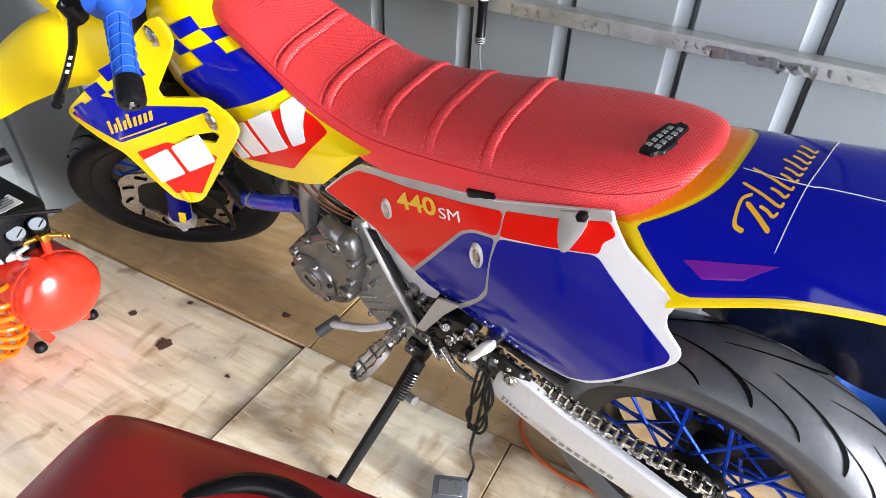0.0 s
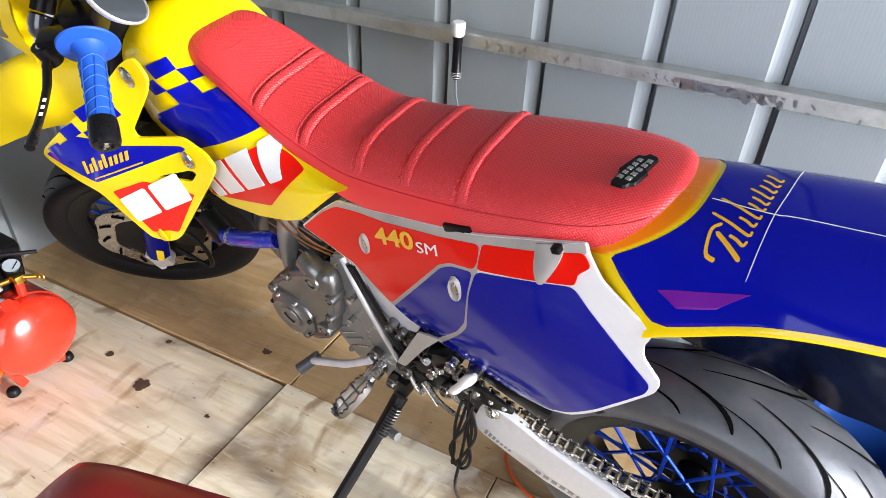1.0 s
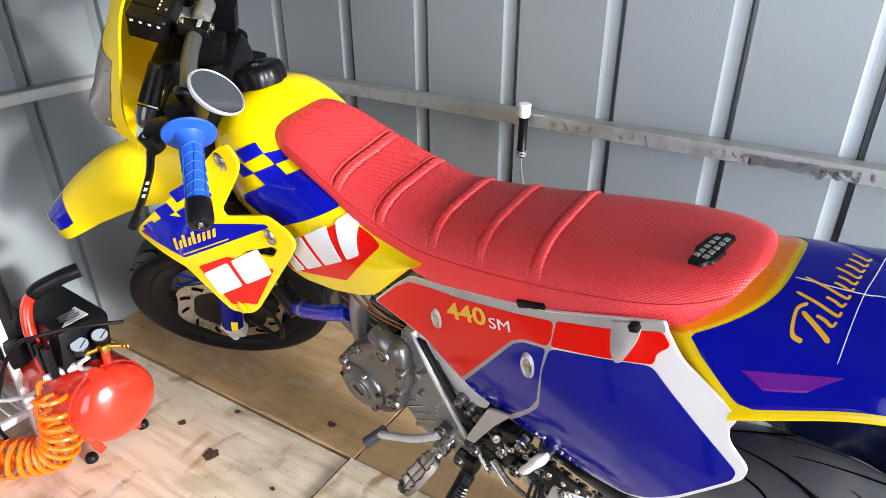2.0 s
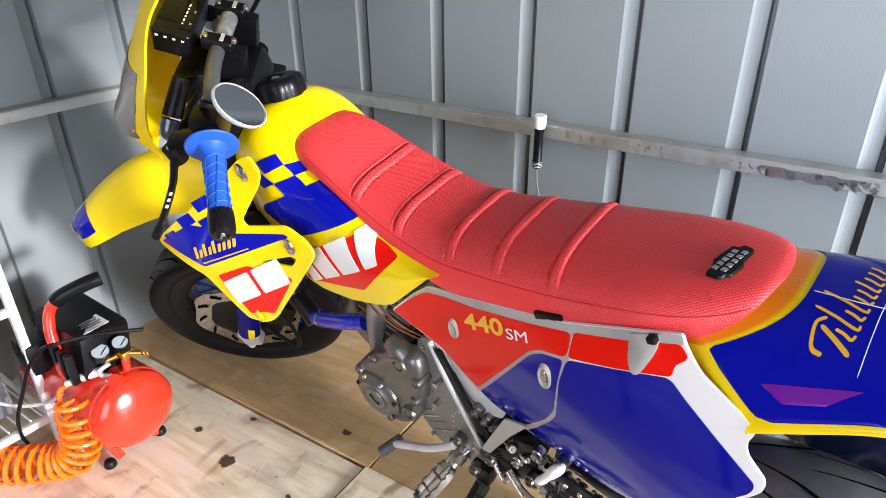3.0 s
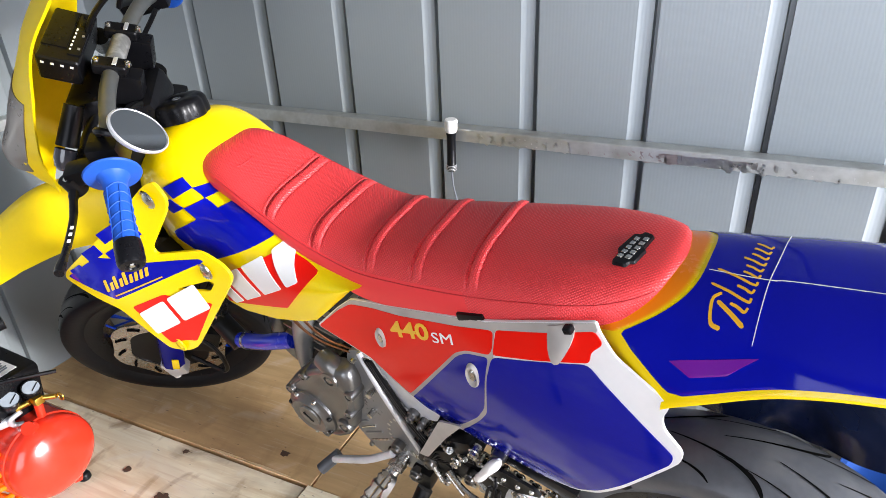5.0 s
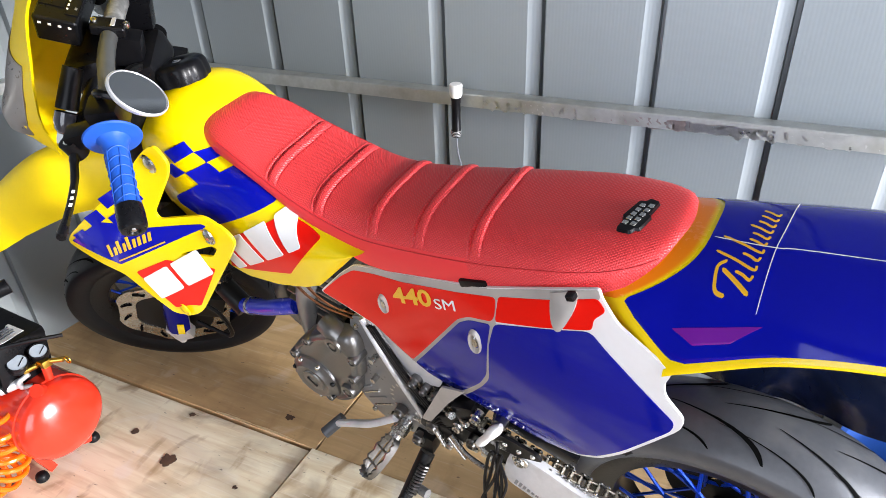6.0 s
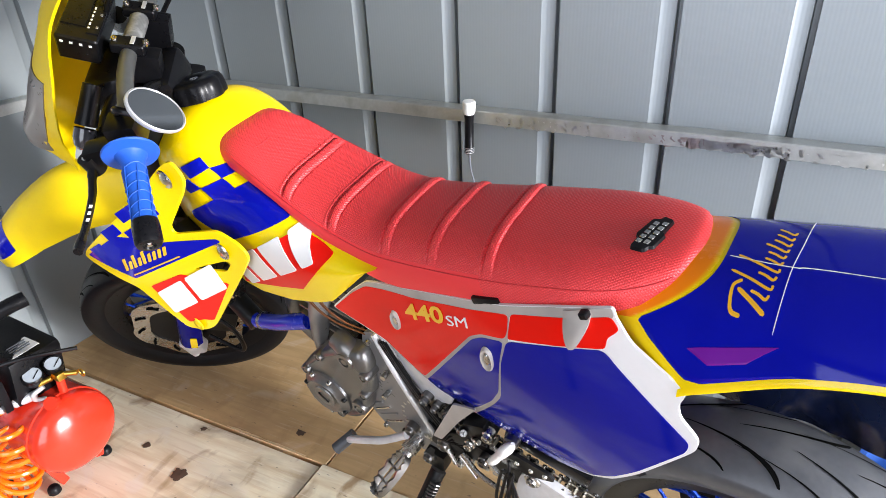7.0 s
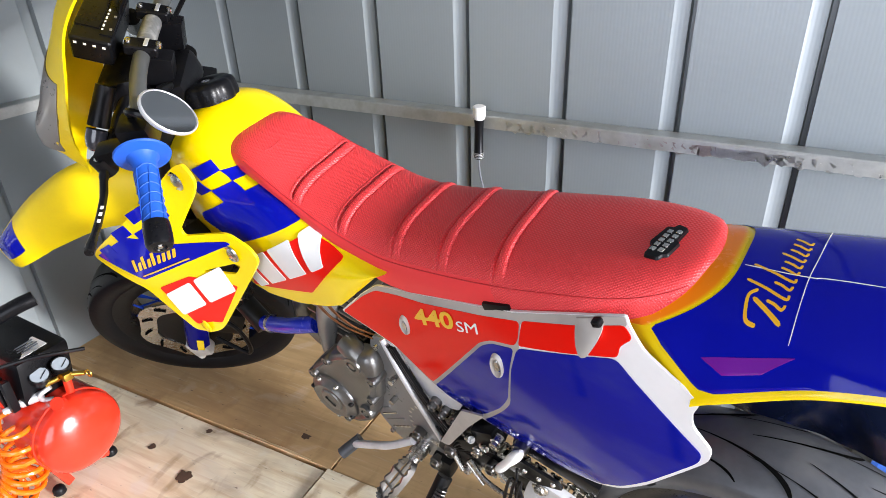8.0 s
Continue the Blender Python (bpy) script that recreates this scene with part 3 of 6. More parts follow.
# tank ------------------------------------------------------------
def build_tank():
    bm = bmesh.new()
    nx, nz = 60, 20
    grid = []
    for i in range(nx + 1):
        x = -1.15 + 0.58 * i / nx
        t, b = interp(x, TANK_TOP), lin(x, TANK_LOW)
        row = []
        for j in range(nz + 1):
            s = math.sin(j / nz * math.pi / 2)
            z = b + (t - b) * s
            row.append((f_tank(x, z) if j < nz else 0.0, z))
        ring = [bm.verts.new((x, y, z)) for y, z in row] + [bm.verts.new((x, -y, z)) for y, z in row[-2::-1]]
        grid.append(ring)
    for a, b in zip(grid, grid[1:]):
        for j in range(len(a)):
            k = (j + 1) % len(a)
            bm.faces.new((a[j], a[k], b[k], b[j]))
    bm.faces.new(grid[0])
    bm.faces.new(grid[-1][::-1])
    bmesh.ops.recalc_face_normals(bm, faces=bm.faces)
    for v in bm.verts:
        if v.co.y > 0:
            v.co.y *= 0.88
    return part("fuel_tank", bm, YELLOW, moto, "glossy yellow fuel tank", 50)


tank = build_tank()


# side panels -----------------------------------------------------
PANEL = [(-0.711, 0.694), (-0.645, 0.758), (-0.607, 0.789), (-0.535, 0.804), (-0.388, 0.841), (-0.335, 0.856), (-0.256, 0.886), (-0.179, 0.913), (-0.175, 0.902), (-0.163, 0.886), (-0.152, 0.873), (-0.083, 0.830), (-0.091, 0.809), (-0.088, 0.791), (-0.063, 0.764), (-0.063, 0.748), (-0.070, 0.735), (-0.130, 0.647), (-0.171, 0.593), (-0.210, 0.558), (-0.273, 0.532), (-0.333, 0.536), (-0.444, 0.546), (-0.527, 0.591), (-0.558, 0.627), (-0.594, 0.657)]
left_panel = part("side_panel", sheet(rounded(PANEL, 0.010), f_panel, 0.004), WHITE, moto, "white plastic side panel with worn decals")
part("side_panel", sheet(rounded([(x, min(z, 0.83)) for x, z in PANEL if x < -0.1], 0.010), lambda x, z: -f_panel(x, z), 0.004, 0.05, 0, 1), BLUE, moto)
part("panel_backing", sheet(rounded([(-0.706, 0.694), (-0.645, 0.7565), (-0.607, 0.7882), (-0.535, 0.8032), (-0.388, 0.8402), (-0.335, 0.8552), (-0.320, 0.852), (-0.324, 0.800), (-0.341, 0.668), (-0.420, 0.560), (-0.444, 0.550), (-0.524, 0.594), (-0.594, 0.660)], 0.006), f_panel, 0.0004, 0.025, 0.0007), TRIM, left_panel, "dull grey rubbed plastic")
part("panel_backing", sheet(rounded([(-0.338, 0.8535), (-0.256, 0.8852), (-0.1805, 0.9118), (-0.1765, 0.902), (-0.183, 0.895), (-0.239, 0.872), (-0.330, 0.840)], 0.003), f_panel, 0.0004, 0.025, 0.0008), TRIM, left_panel, "dull grey rubbed plastic")
RED_FRONT = [(-0.705, 0.696), (-0.644, 0.753), (-0.610, 0.778), (-0.562, 0.788), (-0.501, 0.797), (-0.389, 0.826), (-0.3225, 0.8465), (-0.3245, 0.817), (-0.330, 0.802), (-0.371, 0.791), (-0.393, 0.776), (-0.417, 0.744), (-0.523, 0.602), (-0.556, 0.633), (-0.592, 0.662)]
RED_REAR = [(-0.3180, 0.8495), (-0.239, 0.877), (-0.180, 0.901), (-0.168, 0.887), (-0.182, 0.871), (-0.183, 0.8545), (-0.253, 0.8285), (-0.3245, 0.8045)]
BLUE_REAR = [(-0.3265, 0.799), (-0.185, 0.851), (-0.166, 0.833), (-0.072, 0.752), (-0.075, 0.736), (-0.131, 0.655), (-0.171, 0.604), (-0.208, 0.568), (-0.270, 0.541), (-0.333, 0.545), (-0.425, 0.556), (-0.3625, 0.645), (-0.347, 0.672), (-0.3385, 0.753)]
BLUE_FRONT = [(-0.519, 0.595), (-0.416, 0.736), (-0.391, 0.770), (-0.372, 0.784), (-0.333, 0.795), (-0.342, 0.749), (-0.351, 0.681), (-0.367, 0.650), (-0.436, 0.561), (-0.493, 0.572)]
for shape, r, m, lab in ((RED_FRONT, 0.008, RED, "red decal"), (RED_REAR, 0.006, RED, "red decal"), (BLUE_REAR, 0.010, BLUE_WORN, "scratched deep blue decal"), (BLUE_FRONT, 0.008, BLUE_WORN, "deep blue decal")):
    part("decal", sheet(rounded(shape, r), f_panel, 0.001, 0.025, 0.0015), m, left_panel, lab)


# tail ------------------------------------------------------------
def tail_point(x, u, lift=0.0):
    w, t, e = interp(x, TAIL_W), interp(x, TAIL_TOP), interp(x, TAIL_EDGE)
    return Vector((x, w * u, t - (t - e) * abs(u) ** 3.0 + lift))


def tail_patch(x0, x1, u0, u1, lift, thick=0.0, nx=60, nu=36):
    """A patch of the tail's skin; x0 and x1 may depend on u."""
    bm = bmesh.new()
    g = []
    for j in range(nu + 1):
        u = u0 + (u1 - u0) * j / nu
        a, b = x0(u), x1(u)
        g.append([bm.verts.new(tail_point(a + (b - a) * i / nx, u, lift)) for i in range(nx + 1)])
    for j in range(nu):
        for i in range(nx):
            bm.faces.new((g[j][i], g[j + 1][i], g[j + 1][i + 1], g[j][i + 1]))
    r = bmesh.ops.extrude_face_region(bm, geom=bm.faces[:])
    for v in r["geom"]:
        if isinstance(v, bmesh.types.BMVert):
            v.co.z -= max(thick, 0.0008)
    bmesh.ops.recalc_face_normals(bm, faces=bm.faces)
    return bm


BLUE_EDGE = [(0.725, -0.158), (0.80, -0.140), (0.88, -0.114), (0.959, -0.086), (0.972, -0.072)]


def blue_start(u):
    """Where the blue begins: a ring round the seat's end, then swept back down the flanks."""
    a = abs(u)
    return -0.086 - 0.072 * (a / 0.725) ** 4.1 if a < 0.725 else lin(a, BLUE_EDGE)


def front_edge(u):
    return -0.192 if abs(u) < 0.72 else max(-0.192, blue_start(u) - 0.023)


tail = part("rear_fender", tail_patch(front_edge, lambda u: 0.52, -1, 1, 0.0, 0.004, 70, 90), YELLOW, moto, "yellow and blue painted tail section")
part("blue_paint", tail_patch(blue_start, lambda u: 0.519, -0.971, 0.971, 0.0016, 0, 70, 90), BLUE, tail, "glossy deep blue paint")
ring = part("orange_paint", tail_patch(front_edge, lambda u: blue_start(u) - 0.004, -0.724, 0.724, 0.0012), FADE, tail, "orange paint airbrushed into yellow")
fade = ring.data.attributes.new("fade", 'FLOAT', 'POINT')
for v in ring.data.vertices:
    u = max(-0.724, min(0.724, v.co.y / interp(v.co.x, TAIL_W)))
    fade.data[v.index].value = (blue_start(u) - v.co.x) / 0.031


# wheels ----------------------------------------------------------
def wheel(name, centre, R, W, bead, front):
    w = thing(name, "", "")
    w.parent = moto
    m = Matrix.Translation(centre) @ Matrix.Rotation(radians(90), 4, 'X')
    if front:
        m = STEER @ m
    h = W / 2
    bm = bmesh.new()
    prof = [(bead, -h * 0.72), (bead + 0.012, -h * 0.9), (bead + 0.035, -h), (bead + 0.055, -h * 0.97)]
    for i in range(13):
        t = -1 + 2 * i / 12
        prof.append((R - (R - bead - 0.058) * abs(t) ** 2.3, h * 0.94 * t))
    prof += [(bead + 0.055, h * 0.97), (bead + 0.035, h), (bead + 0.012, h * 0.9), (bead, h * 0.72), (bead - 0.006, 0)]
    lathe(bm, prof, 96, m, True)
    tyre = part("tyre", bm, RUBBER_SHADED_BLACK if front else RUBBER, w, "black road tyre with curved grooves")
    bm = bmesh.new()
    lathe(bm, [(bead + 0.006, -h * 0.78), (bead + 0.008, -h * 0.68), (bead - 0.004, -h * 0.64), (bead - 0.026, -h * 0.52), (bead - 0.032, 0), (bead - 0.026, h * 0.52), (bead - 0.004, h * 0.64), (bead + 0.008, h * 0.68), (bead + 0.006, h * 0.78), (bead - 0.014, h * 0.72), (bead - 0.040, h * 0.55), (bead - 0.046, 0), (bead - 0.040, -h * 0.55), (bead - 0.014, -h * 0.72)], 72, m, True)
    part("rim", bm, BLACK, w, "black spoked rim")
    bm = bmesh.new()
    lathe(bm, [(0.0, -0.06), (0.03, -0.06), (0.040, -0.050), (0.062, -0.04), (0.055, -0.034), (0.03, -0.03), (0.028, 0.03), (0.055, 0.034), (0.055, 0.04), (0.034, 0.045), (0.03, 0.06), (0, 0.06)], 28, m)
    part("hub", bm, DARK, w)
    for i in range(36):
        a = 2 * math.pi * (i // 2 * 2 + 0.5) / 36
        s = 1 if i % 2 else -1
        k = 1 if (i // 2) % 2 else -1
        b = a + k * 0.9
        bm = bmesh.new()
        tube(bm, [m @ Vector((0.05 * math.cos(b), 0.05 * math.sin(b), s * 0.037)), m @ Vector(((bead - 0.042) * math.cos(a), (bead - 0.042) * math.sin(a), s * 0.014))], 0.0034, 6)
        part("spoke", bm, BLUEANO, w)
    return w, m, tyre


rear_wheel, REAR_M, rear_tyre = wheel("rear_wheel", (0, 0, 0.312), 0.312, 0.146, 0.226, False)
front_wheel, FRONT_M, front_tyre = wheel("front_wheel", (-1.50, 0, 0.314), 0.286, 0.122, 0.217, True)


# dark strips laid on the tread, painted as the grooves' shade
def tread(parent, m, R, W, bead, count, lean):
    h = W / 2
    k = R - bead - 0.058

    def at(y, a, lift=0.0012):
        r = R - k * abs(y / (h * 0.94)) ** 2.3 + lift
        return m @ Vector((r * math.cos(a), r * math.sin(a), -y))

    for i in range(count):
        for side in (-1, 1):
            a0 = 2 * math.pi * (i + (0.5 if side > 0 else 0)) / count
            for s0, s1, da, hw in ((0.08, 0.84, 0.0, 0.0075), (0.40, 0.88, 0.5, 0.0050)):
                bm = bmesh.new()
                rows = []
                for j in range(11):
                    t = j / 10
                    y = side * h * (s0 + (s1 - s0) * t)
                    a = a0 + da * 2 * math.pi / count + lean * 0.46 * (t + 0.22 * math.sin(math.pi * t))
                    q = hw * max(0.12, math.sin(math.pi * (0.12 + 0.8 * t))) / R
                    rows.append([bm.verts.new(at(y, a - q)), bm.verts.new(at(y, a + q))])
                for p, q in zip(rows, rows[1:]):
                    bm.faces.new((p[0], p[1], q[1], q[0]))
                part("groove_strip", bm, GROOVE_SHADE, parent)


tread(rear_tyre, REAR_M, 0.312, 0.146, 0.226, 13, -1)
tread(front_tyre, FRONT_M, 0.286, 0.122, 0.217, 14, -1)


# fuel cap --------------------------------------------------------
def fuel_cap():
    m = pose(-1.034, -0.006, 1.022, -4, -6, 8)
    bm = bmesh.new()
    n = 72
    prof = [(0.0, 0.0245), (0.30, 0.0245), (0.34, 0.026), (0.82, 0.026), (0.93, 0.0235), (1.0, 0.017), (1.02, 0.002), (1.0, -0.010)]
    rings = []
    for r, h in prof:
        ring = []
        for j in range(n):
            a = 2 * math.pi * j / n
            k = 0.049 * r * (1 + (0.105 * (abs(math.cos(4 * a)) ** 0.5 - 0.6) if r > 0.75 else 0))
            ring.append(bm.verts.new(m @ Vector((k * math.cos(a), k * math.sin(a), h))))
        rings.append(ring)
    for a, b in zip(rings, rings[1:]):
        for j in range(n):
            bm.faces.new((a[j], a[(j + 1) % n], b[(j + 1) % n], b[j]))
    bmesh.ops.remove_doubles(bm, verts=bm.verts[:], dist=1e-6)
    bmesh.ops.recalc_face_normals(bm, faces=bm.faces)
    cap = part("fuel_cap", bm, BLACK, moto, "black scalloped screw fuel cap")
    bm = bmesh.new()
    lathe(bm, [(0, 0.0240), (0.0055, 0.0240), (0.0065, 0.0262), (0.0080, 0.0262), (0.0085, 0.0240)], 20, m)
    part("vent", bm, GREYPLASTIC, cap)


fuel_cap()


# decals of the tank and shroud ----------------------------------
def quad(o, u, v, a0, a1, b0, b1):
    """A parallelogram in the plane of x and z from shares of two edges."""
    pt = lambda a, b: (o[0] + a * u[0] + b * v[0], o[1] + a * u[1] + b * v[1])
    return [pt(a0, b0), pt(a1, b0), pt(a1, b1), pt(a0, b1)]


def on_tank(points):
    """Keeps a decal's outline below the tank's crown."""
    return [(x, min(z, interp(x, TANK_TOP) - 0.010)) for x, z in points]


part("decal", sheet(rounded(on_tank([(-0.985, 0.855), (-0.962, 0.868), (-0.909, 0.893), (-0.877, 0.907), (-0.854, 0.915), (-0.836, 0.908), (-0.755, 0.875), (-0.888, 0.819), (-0.928, 0.828), (-0.985, 0.840)]), 0.006), f_tank, 0.0012, 0.010, 0.0030), BLUE, tank, "deep blue tank decal")
CHECKS = (((-0.976, 0.944), (-0.944, 0.957), (-0.927, 0.939), (-0.953, 0.927)), ((-0.927, 0.939), (-0.904, 0.949), (-0.886, 0.926), (-0.905, 0.921)), ((-0.934, 0.911), (-0.905, 0.921), (-0.877, 0.907), (-0.909, 0.892)), ((-0.985, 0.914), (-0.961, 0.926), (-0.934, 0.911), (-0.959, 0.900)), ((-0.885, 0.926), (-0.868, 0.930), (-0.850, 0.916), (-0.856, 0.913)))
for outline in CHECKS:
    part("check", sheet(on_tank(outline), f_tank, 0.0012, 0.008, 0.0030), BLUE, tank)
part("decal", sheet(rounded([(-0.921, 0.700), (-0.880, 0.790), (-0.734, 0.862), (-0.653, 0.838), (-0.737, 0.749)], 0.005), f_tank, 0.0012, 0.010, 0.0030), RED, tank, "red tank decal")
# the maker's mark: plain white slanted blocks
for a0, a1 in ((0.0, 0.17), (0.23, 0.49), (0.55, 0.80), (0.87, 1.0)):
    part("logo_block", sheet(rounded(quad((-0.894, 0.706), (0.208, 0.116), (-0.036, 0.054), a0, a1, 0.0, 1.0), 0.004), f_tank, 0.0012, 0.010, 0.0046), CREAM, tank)


def keyhole(outer, hole, start):
    """One outline that runs round the outer edge and, through a slit, round a hole."""
    k = min(range(len(hole)), key=lambda i: (hole[i][0] - outer[start][0]) ** 2 + (hole[i][1] - outer[start][1]) ** 2)
    ring = hole[k:] + hole[:k + 1]
    return outer[:start + 1] + ring + outer[start:]


SHROUD = [(-1.238, 0.762), (-1.212, 0.786), (-1.028, 0.908), (-0.937, 0.984), (-0.911, 0.997), (-0.895, 0.963), (-0.907, 0.938), (-0.967, 0.864), (-0.963, 0.850), (-0.870, 0.864), (-0.831, 0.838), (-0.820, 0.813), (-0.842, 0.783), (-0.997, 0.600), (-1.025, 0.586), (-1.069, 0.589), (-1.124, 0.700), (-1.161, 0.718)]
HOLE = [(-0.961, 0.768), (-0.880, 0.796), (-0.868, 0.792), (-0.888, 0.769)]


def shroud_parts():
    o = rounded(SHROUD, 0.014)
    near = min(range(len(o)), key=lambda i: (o[i][0] + 0.825) ** 2 + (o[i][1] - 0.814) ** 2)
    hole = rounded(HOLE, 0.008)[::-1]
    sh = part("radiator_shroud", sheet(keyhole(o, hole, near), f_shroud, 0.005, 0.02), YELLOW, moto, "yellow plastic radiator shroud with decals")
    part("decal", sheet(rounded([(-1.214, 0.773), (-1.101, 0.836), (-1.027, 0.836), (-1.002, 0.829), (-0.877, 0.846), (-0.869, 0.841), (-1.112, 0.729)], 0.004), f_shroud, 0.0008, 0.02, 0.0012), BLUE, sh, "deep blue decal")
    part("decal", sheet(rounded([(-1.086, 0.711), (-0.997, 0.752), (-0.930, 0.744), (-0.897, 0.738), (-0.987, 0.622), (-1.010, 0.622), (-1.052, 0.608)], 0.006), f_shroud, 0.0008, 0.02, 0.0012), RED, sh, "red decal")
    for x, z in ((-1.071, 0.889), (-1.130, 0.843), (-1.071, 0.848), (-1.196, 0.791), (-1.026, 0.890)):
        part("check", sheet([(x, z), (x + 0.042, z + 0.022), (x + 0.053, z + 0.003), (x + 0.011, z - 0.020)], f_shroud, 0.0008, 0.02, 0.0014), BLUE, sh)
    for a0, a1 in ((0.0, 0.46), (0.53, 1.0)):
        part("logo_block", sheet(rounded(quad((-1.070, 0.634), (0.165, 0.092), (-0.010, 0.060), a0, a1, 0, 1), 0.007), f_shroud, 0.0008, 0.015, 0.0024), CREAM, sh)
    # sponsor's mark as plain yellow strokes over a line
    for i in range(9):
        a = i / 9
        part("mark_stroke", sheet(rounded(quad((-1.122, 0.748), (0.128, 0.056), (0.007, 0.021 if i not in (0, 2, 4) else 0.031), a, a + 0.062, 0, 1), 0.002), f_shroud, 0.0006, 0.02, 0.0024), GOLD, sh)
    part("mark_stroke", sheet(quad((-1.108, 0.738), (0.135, 0.060), (0, 0.003), 0, 1, 0, 1), f_shroud, 0.0006, 0.02, 0.0024), GOLD, sh)
    for x, z in ((-1.035, 0.605), (-0.876, 0.819), (-0.933, 0.962)):
        bm = bmesh.new()
        lathe(bm, [(0, 0.004), (0.008, 0.004), (0.012, 0.001), (0.016, 0.0025), (0.018, 0.0)], 18, Matrix.Translation((x, f_shroud(x, z) - 0.0005, z)) @ Matrix.Rotation(radians(90), 4, 'X'))
        part("bolt", bm, YELLOW if z < 0.7 else STEEL, sh)


shroud_parts()


# lettering and fittings of the left panel ------------------------
def text_mesh(s, size, place, f, off, wide=1.0, bold=0.0010):
    """Built-in lettering laid on a flank: place is (x, z, angle) of the baseline's start."""
    cu = bpy.data.curves.new("text", 'FONT')
    cu.body, cu.size, cu.resolution_u = s, size, 3
    cu.shear = 0.12
    cu.offset = bold
    ob = bpy.data.objects.new("text", cu)
    scene.collection.objects.link(ob)
    bpy.context.view_layer.update()
    me = bpy.data.meshes.new_from_object(ob)
    bpy.data.objects.remove(ob)
    bm = bmesh.new()
    bm.from_mesh(me)
    x0, z0, ang = place
    c, t = math.cos(radians(ang)), math.sin(radians(ang))
    for v in bm.verts:
        x, z = x0 + c * v.co.x * wide - t * v.co.y, z0 + t * v.co.x * wide + c * v.co.y
        v.co = Vector((x, f(x, z) - off, z))
    r = bmesh.ops.extrude_face_region(bm, geom=bm.faces[:])
    for g in r["geom"]:
        if isinstance(g, bmesh.types.BMVert):
            g.co.y += 0.0006
    bmesh.ops.recalc_face_normals(bm, faces=bm.faces)
    return bm


part("lettering", text_mesh("440", 0.041, (-0.5209, 0.7501, 19.0), f_panel, 0.0032, 1.42, 0.0010), GOLD, left_panel, "orange-yellow numerals reading 440")
part("lettering", text_mesh("SM", 0.026, (-0.4345, 0.777, 19.5), f_panel, 0.0032, 1.44, 0.0), CREAM, left_panel, "white letters reading SM")
for x, z, s in ((-0.551, 0.731, 0.78), (-0.363, 0.747, 0.92)):
    m = Matrix.Translation((x, f_panel(x, z) - 0.001, z)) @ Matrix.Rotation(radians(90), 4, 'X') @ Matrix.Diagonal((0.52 * s, 1.15 * s, 1, 1))
    bm = bmesh.new()
    lathe(bm, [(0.0, 0.001), (0.012, 0.001), (0.016, 0.005), (0.020, 0.006), (0.022, 0.004), (0.024, 0.0)], 28, m)
    ring = part("fastener", bm, TRIM, left_panel, "dull metal quarter-turn fastener")
    bm = bmesh.new()
    lathe(bm, [(0, 0.004), (0.009, 0.004), (0.0115, 0.001)], 20, m)
    part("screw", bm, STEEL, ring)
# strap loop under the seat and slot


def hook_skin(x, z):
    """A tongue rounded across, standing further off towards its tip."""
    mid = -0.220 + 0.25 * (z - 0.87)
    return f_panel(x, z) - 0.003 - 0.012 * sm((0.900 - z) / 0.04) * math.sqrt(max(0.0, 1 - ((x - mid) / 0.022) ** 2))


hook = part("strap_hook", sheet(rounded([(-0.242, 0.888), (-0.205, 0.903), (-0.204, 0.889), (-0.207, 0.874), (-0.213, 0.859), (-0.219, 0.848), (-0.226, 0.846), (-0.231, 0.854), (-0.236, 0.868), (-0.240, 0.880)], 0.006), hook_skin, 0.006, 0.006), TRIM, moto, "moulded pale grey strap hook")
bm = bmesh.new()
# black block laid on in place of the strap hole's shade
box(bm, (-0.210, f_panel(-0.210, 0.899) - 0.0085, 0.899), (0.012, 0.012, 0.010), 0.004, Matrix.Rotation(radians(-20), 4, 'Y'), 3)
part("hole", bm, BLACK, hook, "black block standing in for the strap hole's shade")
bm = bmesh.new()
box(bm, (-0.361, f_panel(-0.361, 0.850) + 0.004, 0.850), (0.046, 0.010, 0.013), 0.003, Matrix.Rotation(radians(-15), 4, 'Y'))
part("clip", bm, BLACK, moto)
# bare lower wing of the panel and the plate below it
part("lower_wing", sheet(rounded([(-0.600, 0.655), (-0.575, 0.645), (-0.518, 0.612), (-0.430, 0.565), (-0.480, 0.550), (-0.535, 0.551), (-0.568, 0.578)], 0.008), lambda x, z: f_panel(x, z) + 0.005, 0.003), TRIM, moto, "bare pale grey plastic wing")
part("panel_tongue", sheet(rounded([(-0.452, 0.590), (-0.405, 0.602), (-0.445, 0.548), (-0.500, 0.458), (-0.520, 0.457)], 0.005), lambda x, z: -0.139, 0.004), TRIM, moto, "bent pale grey plastic tongue")


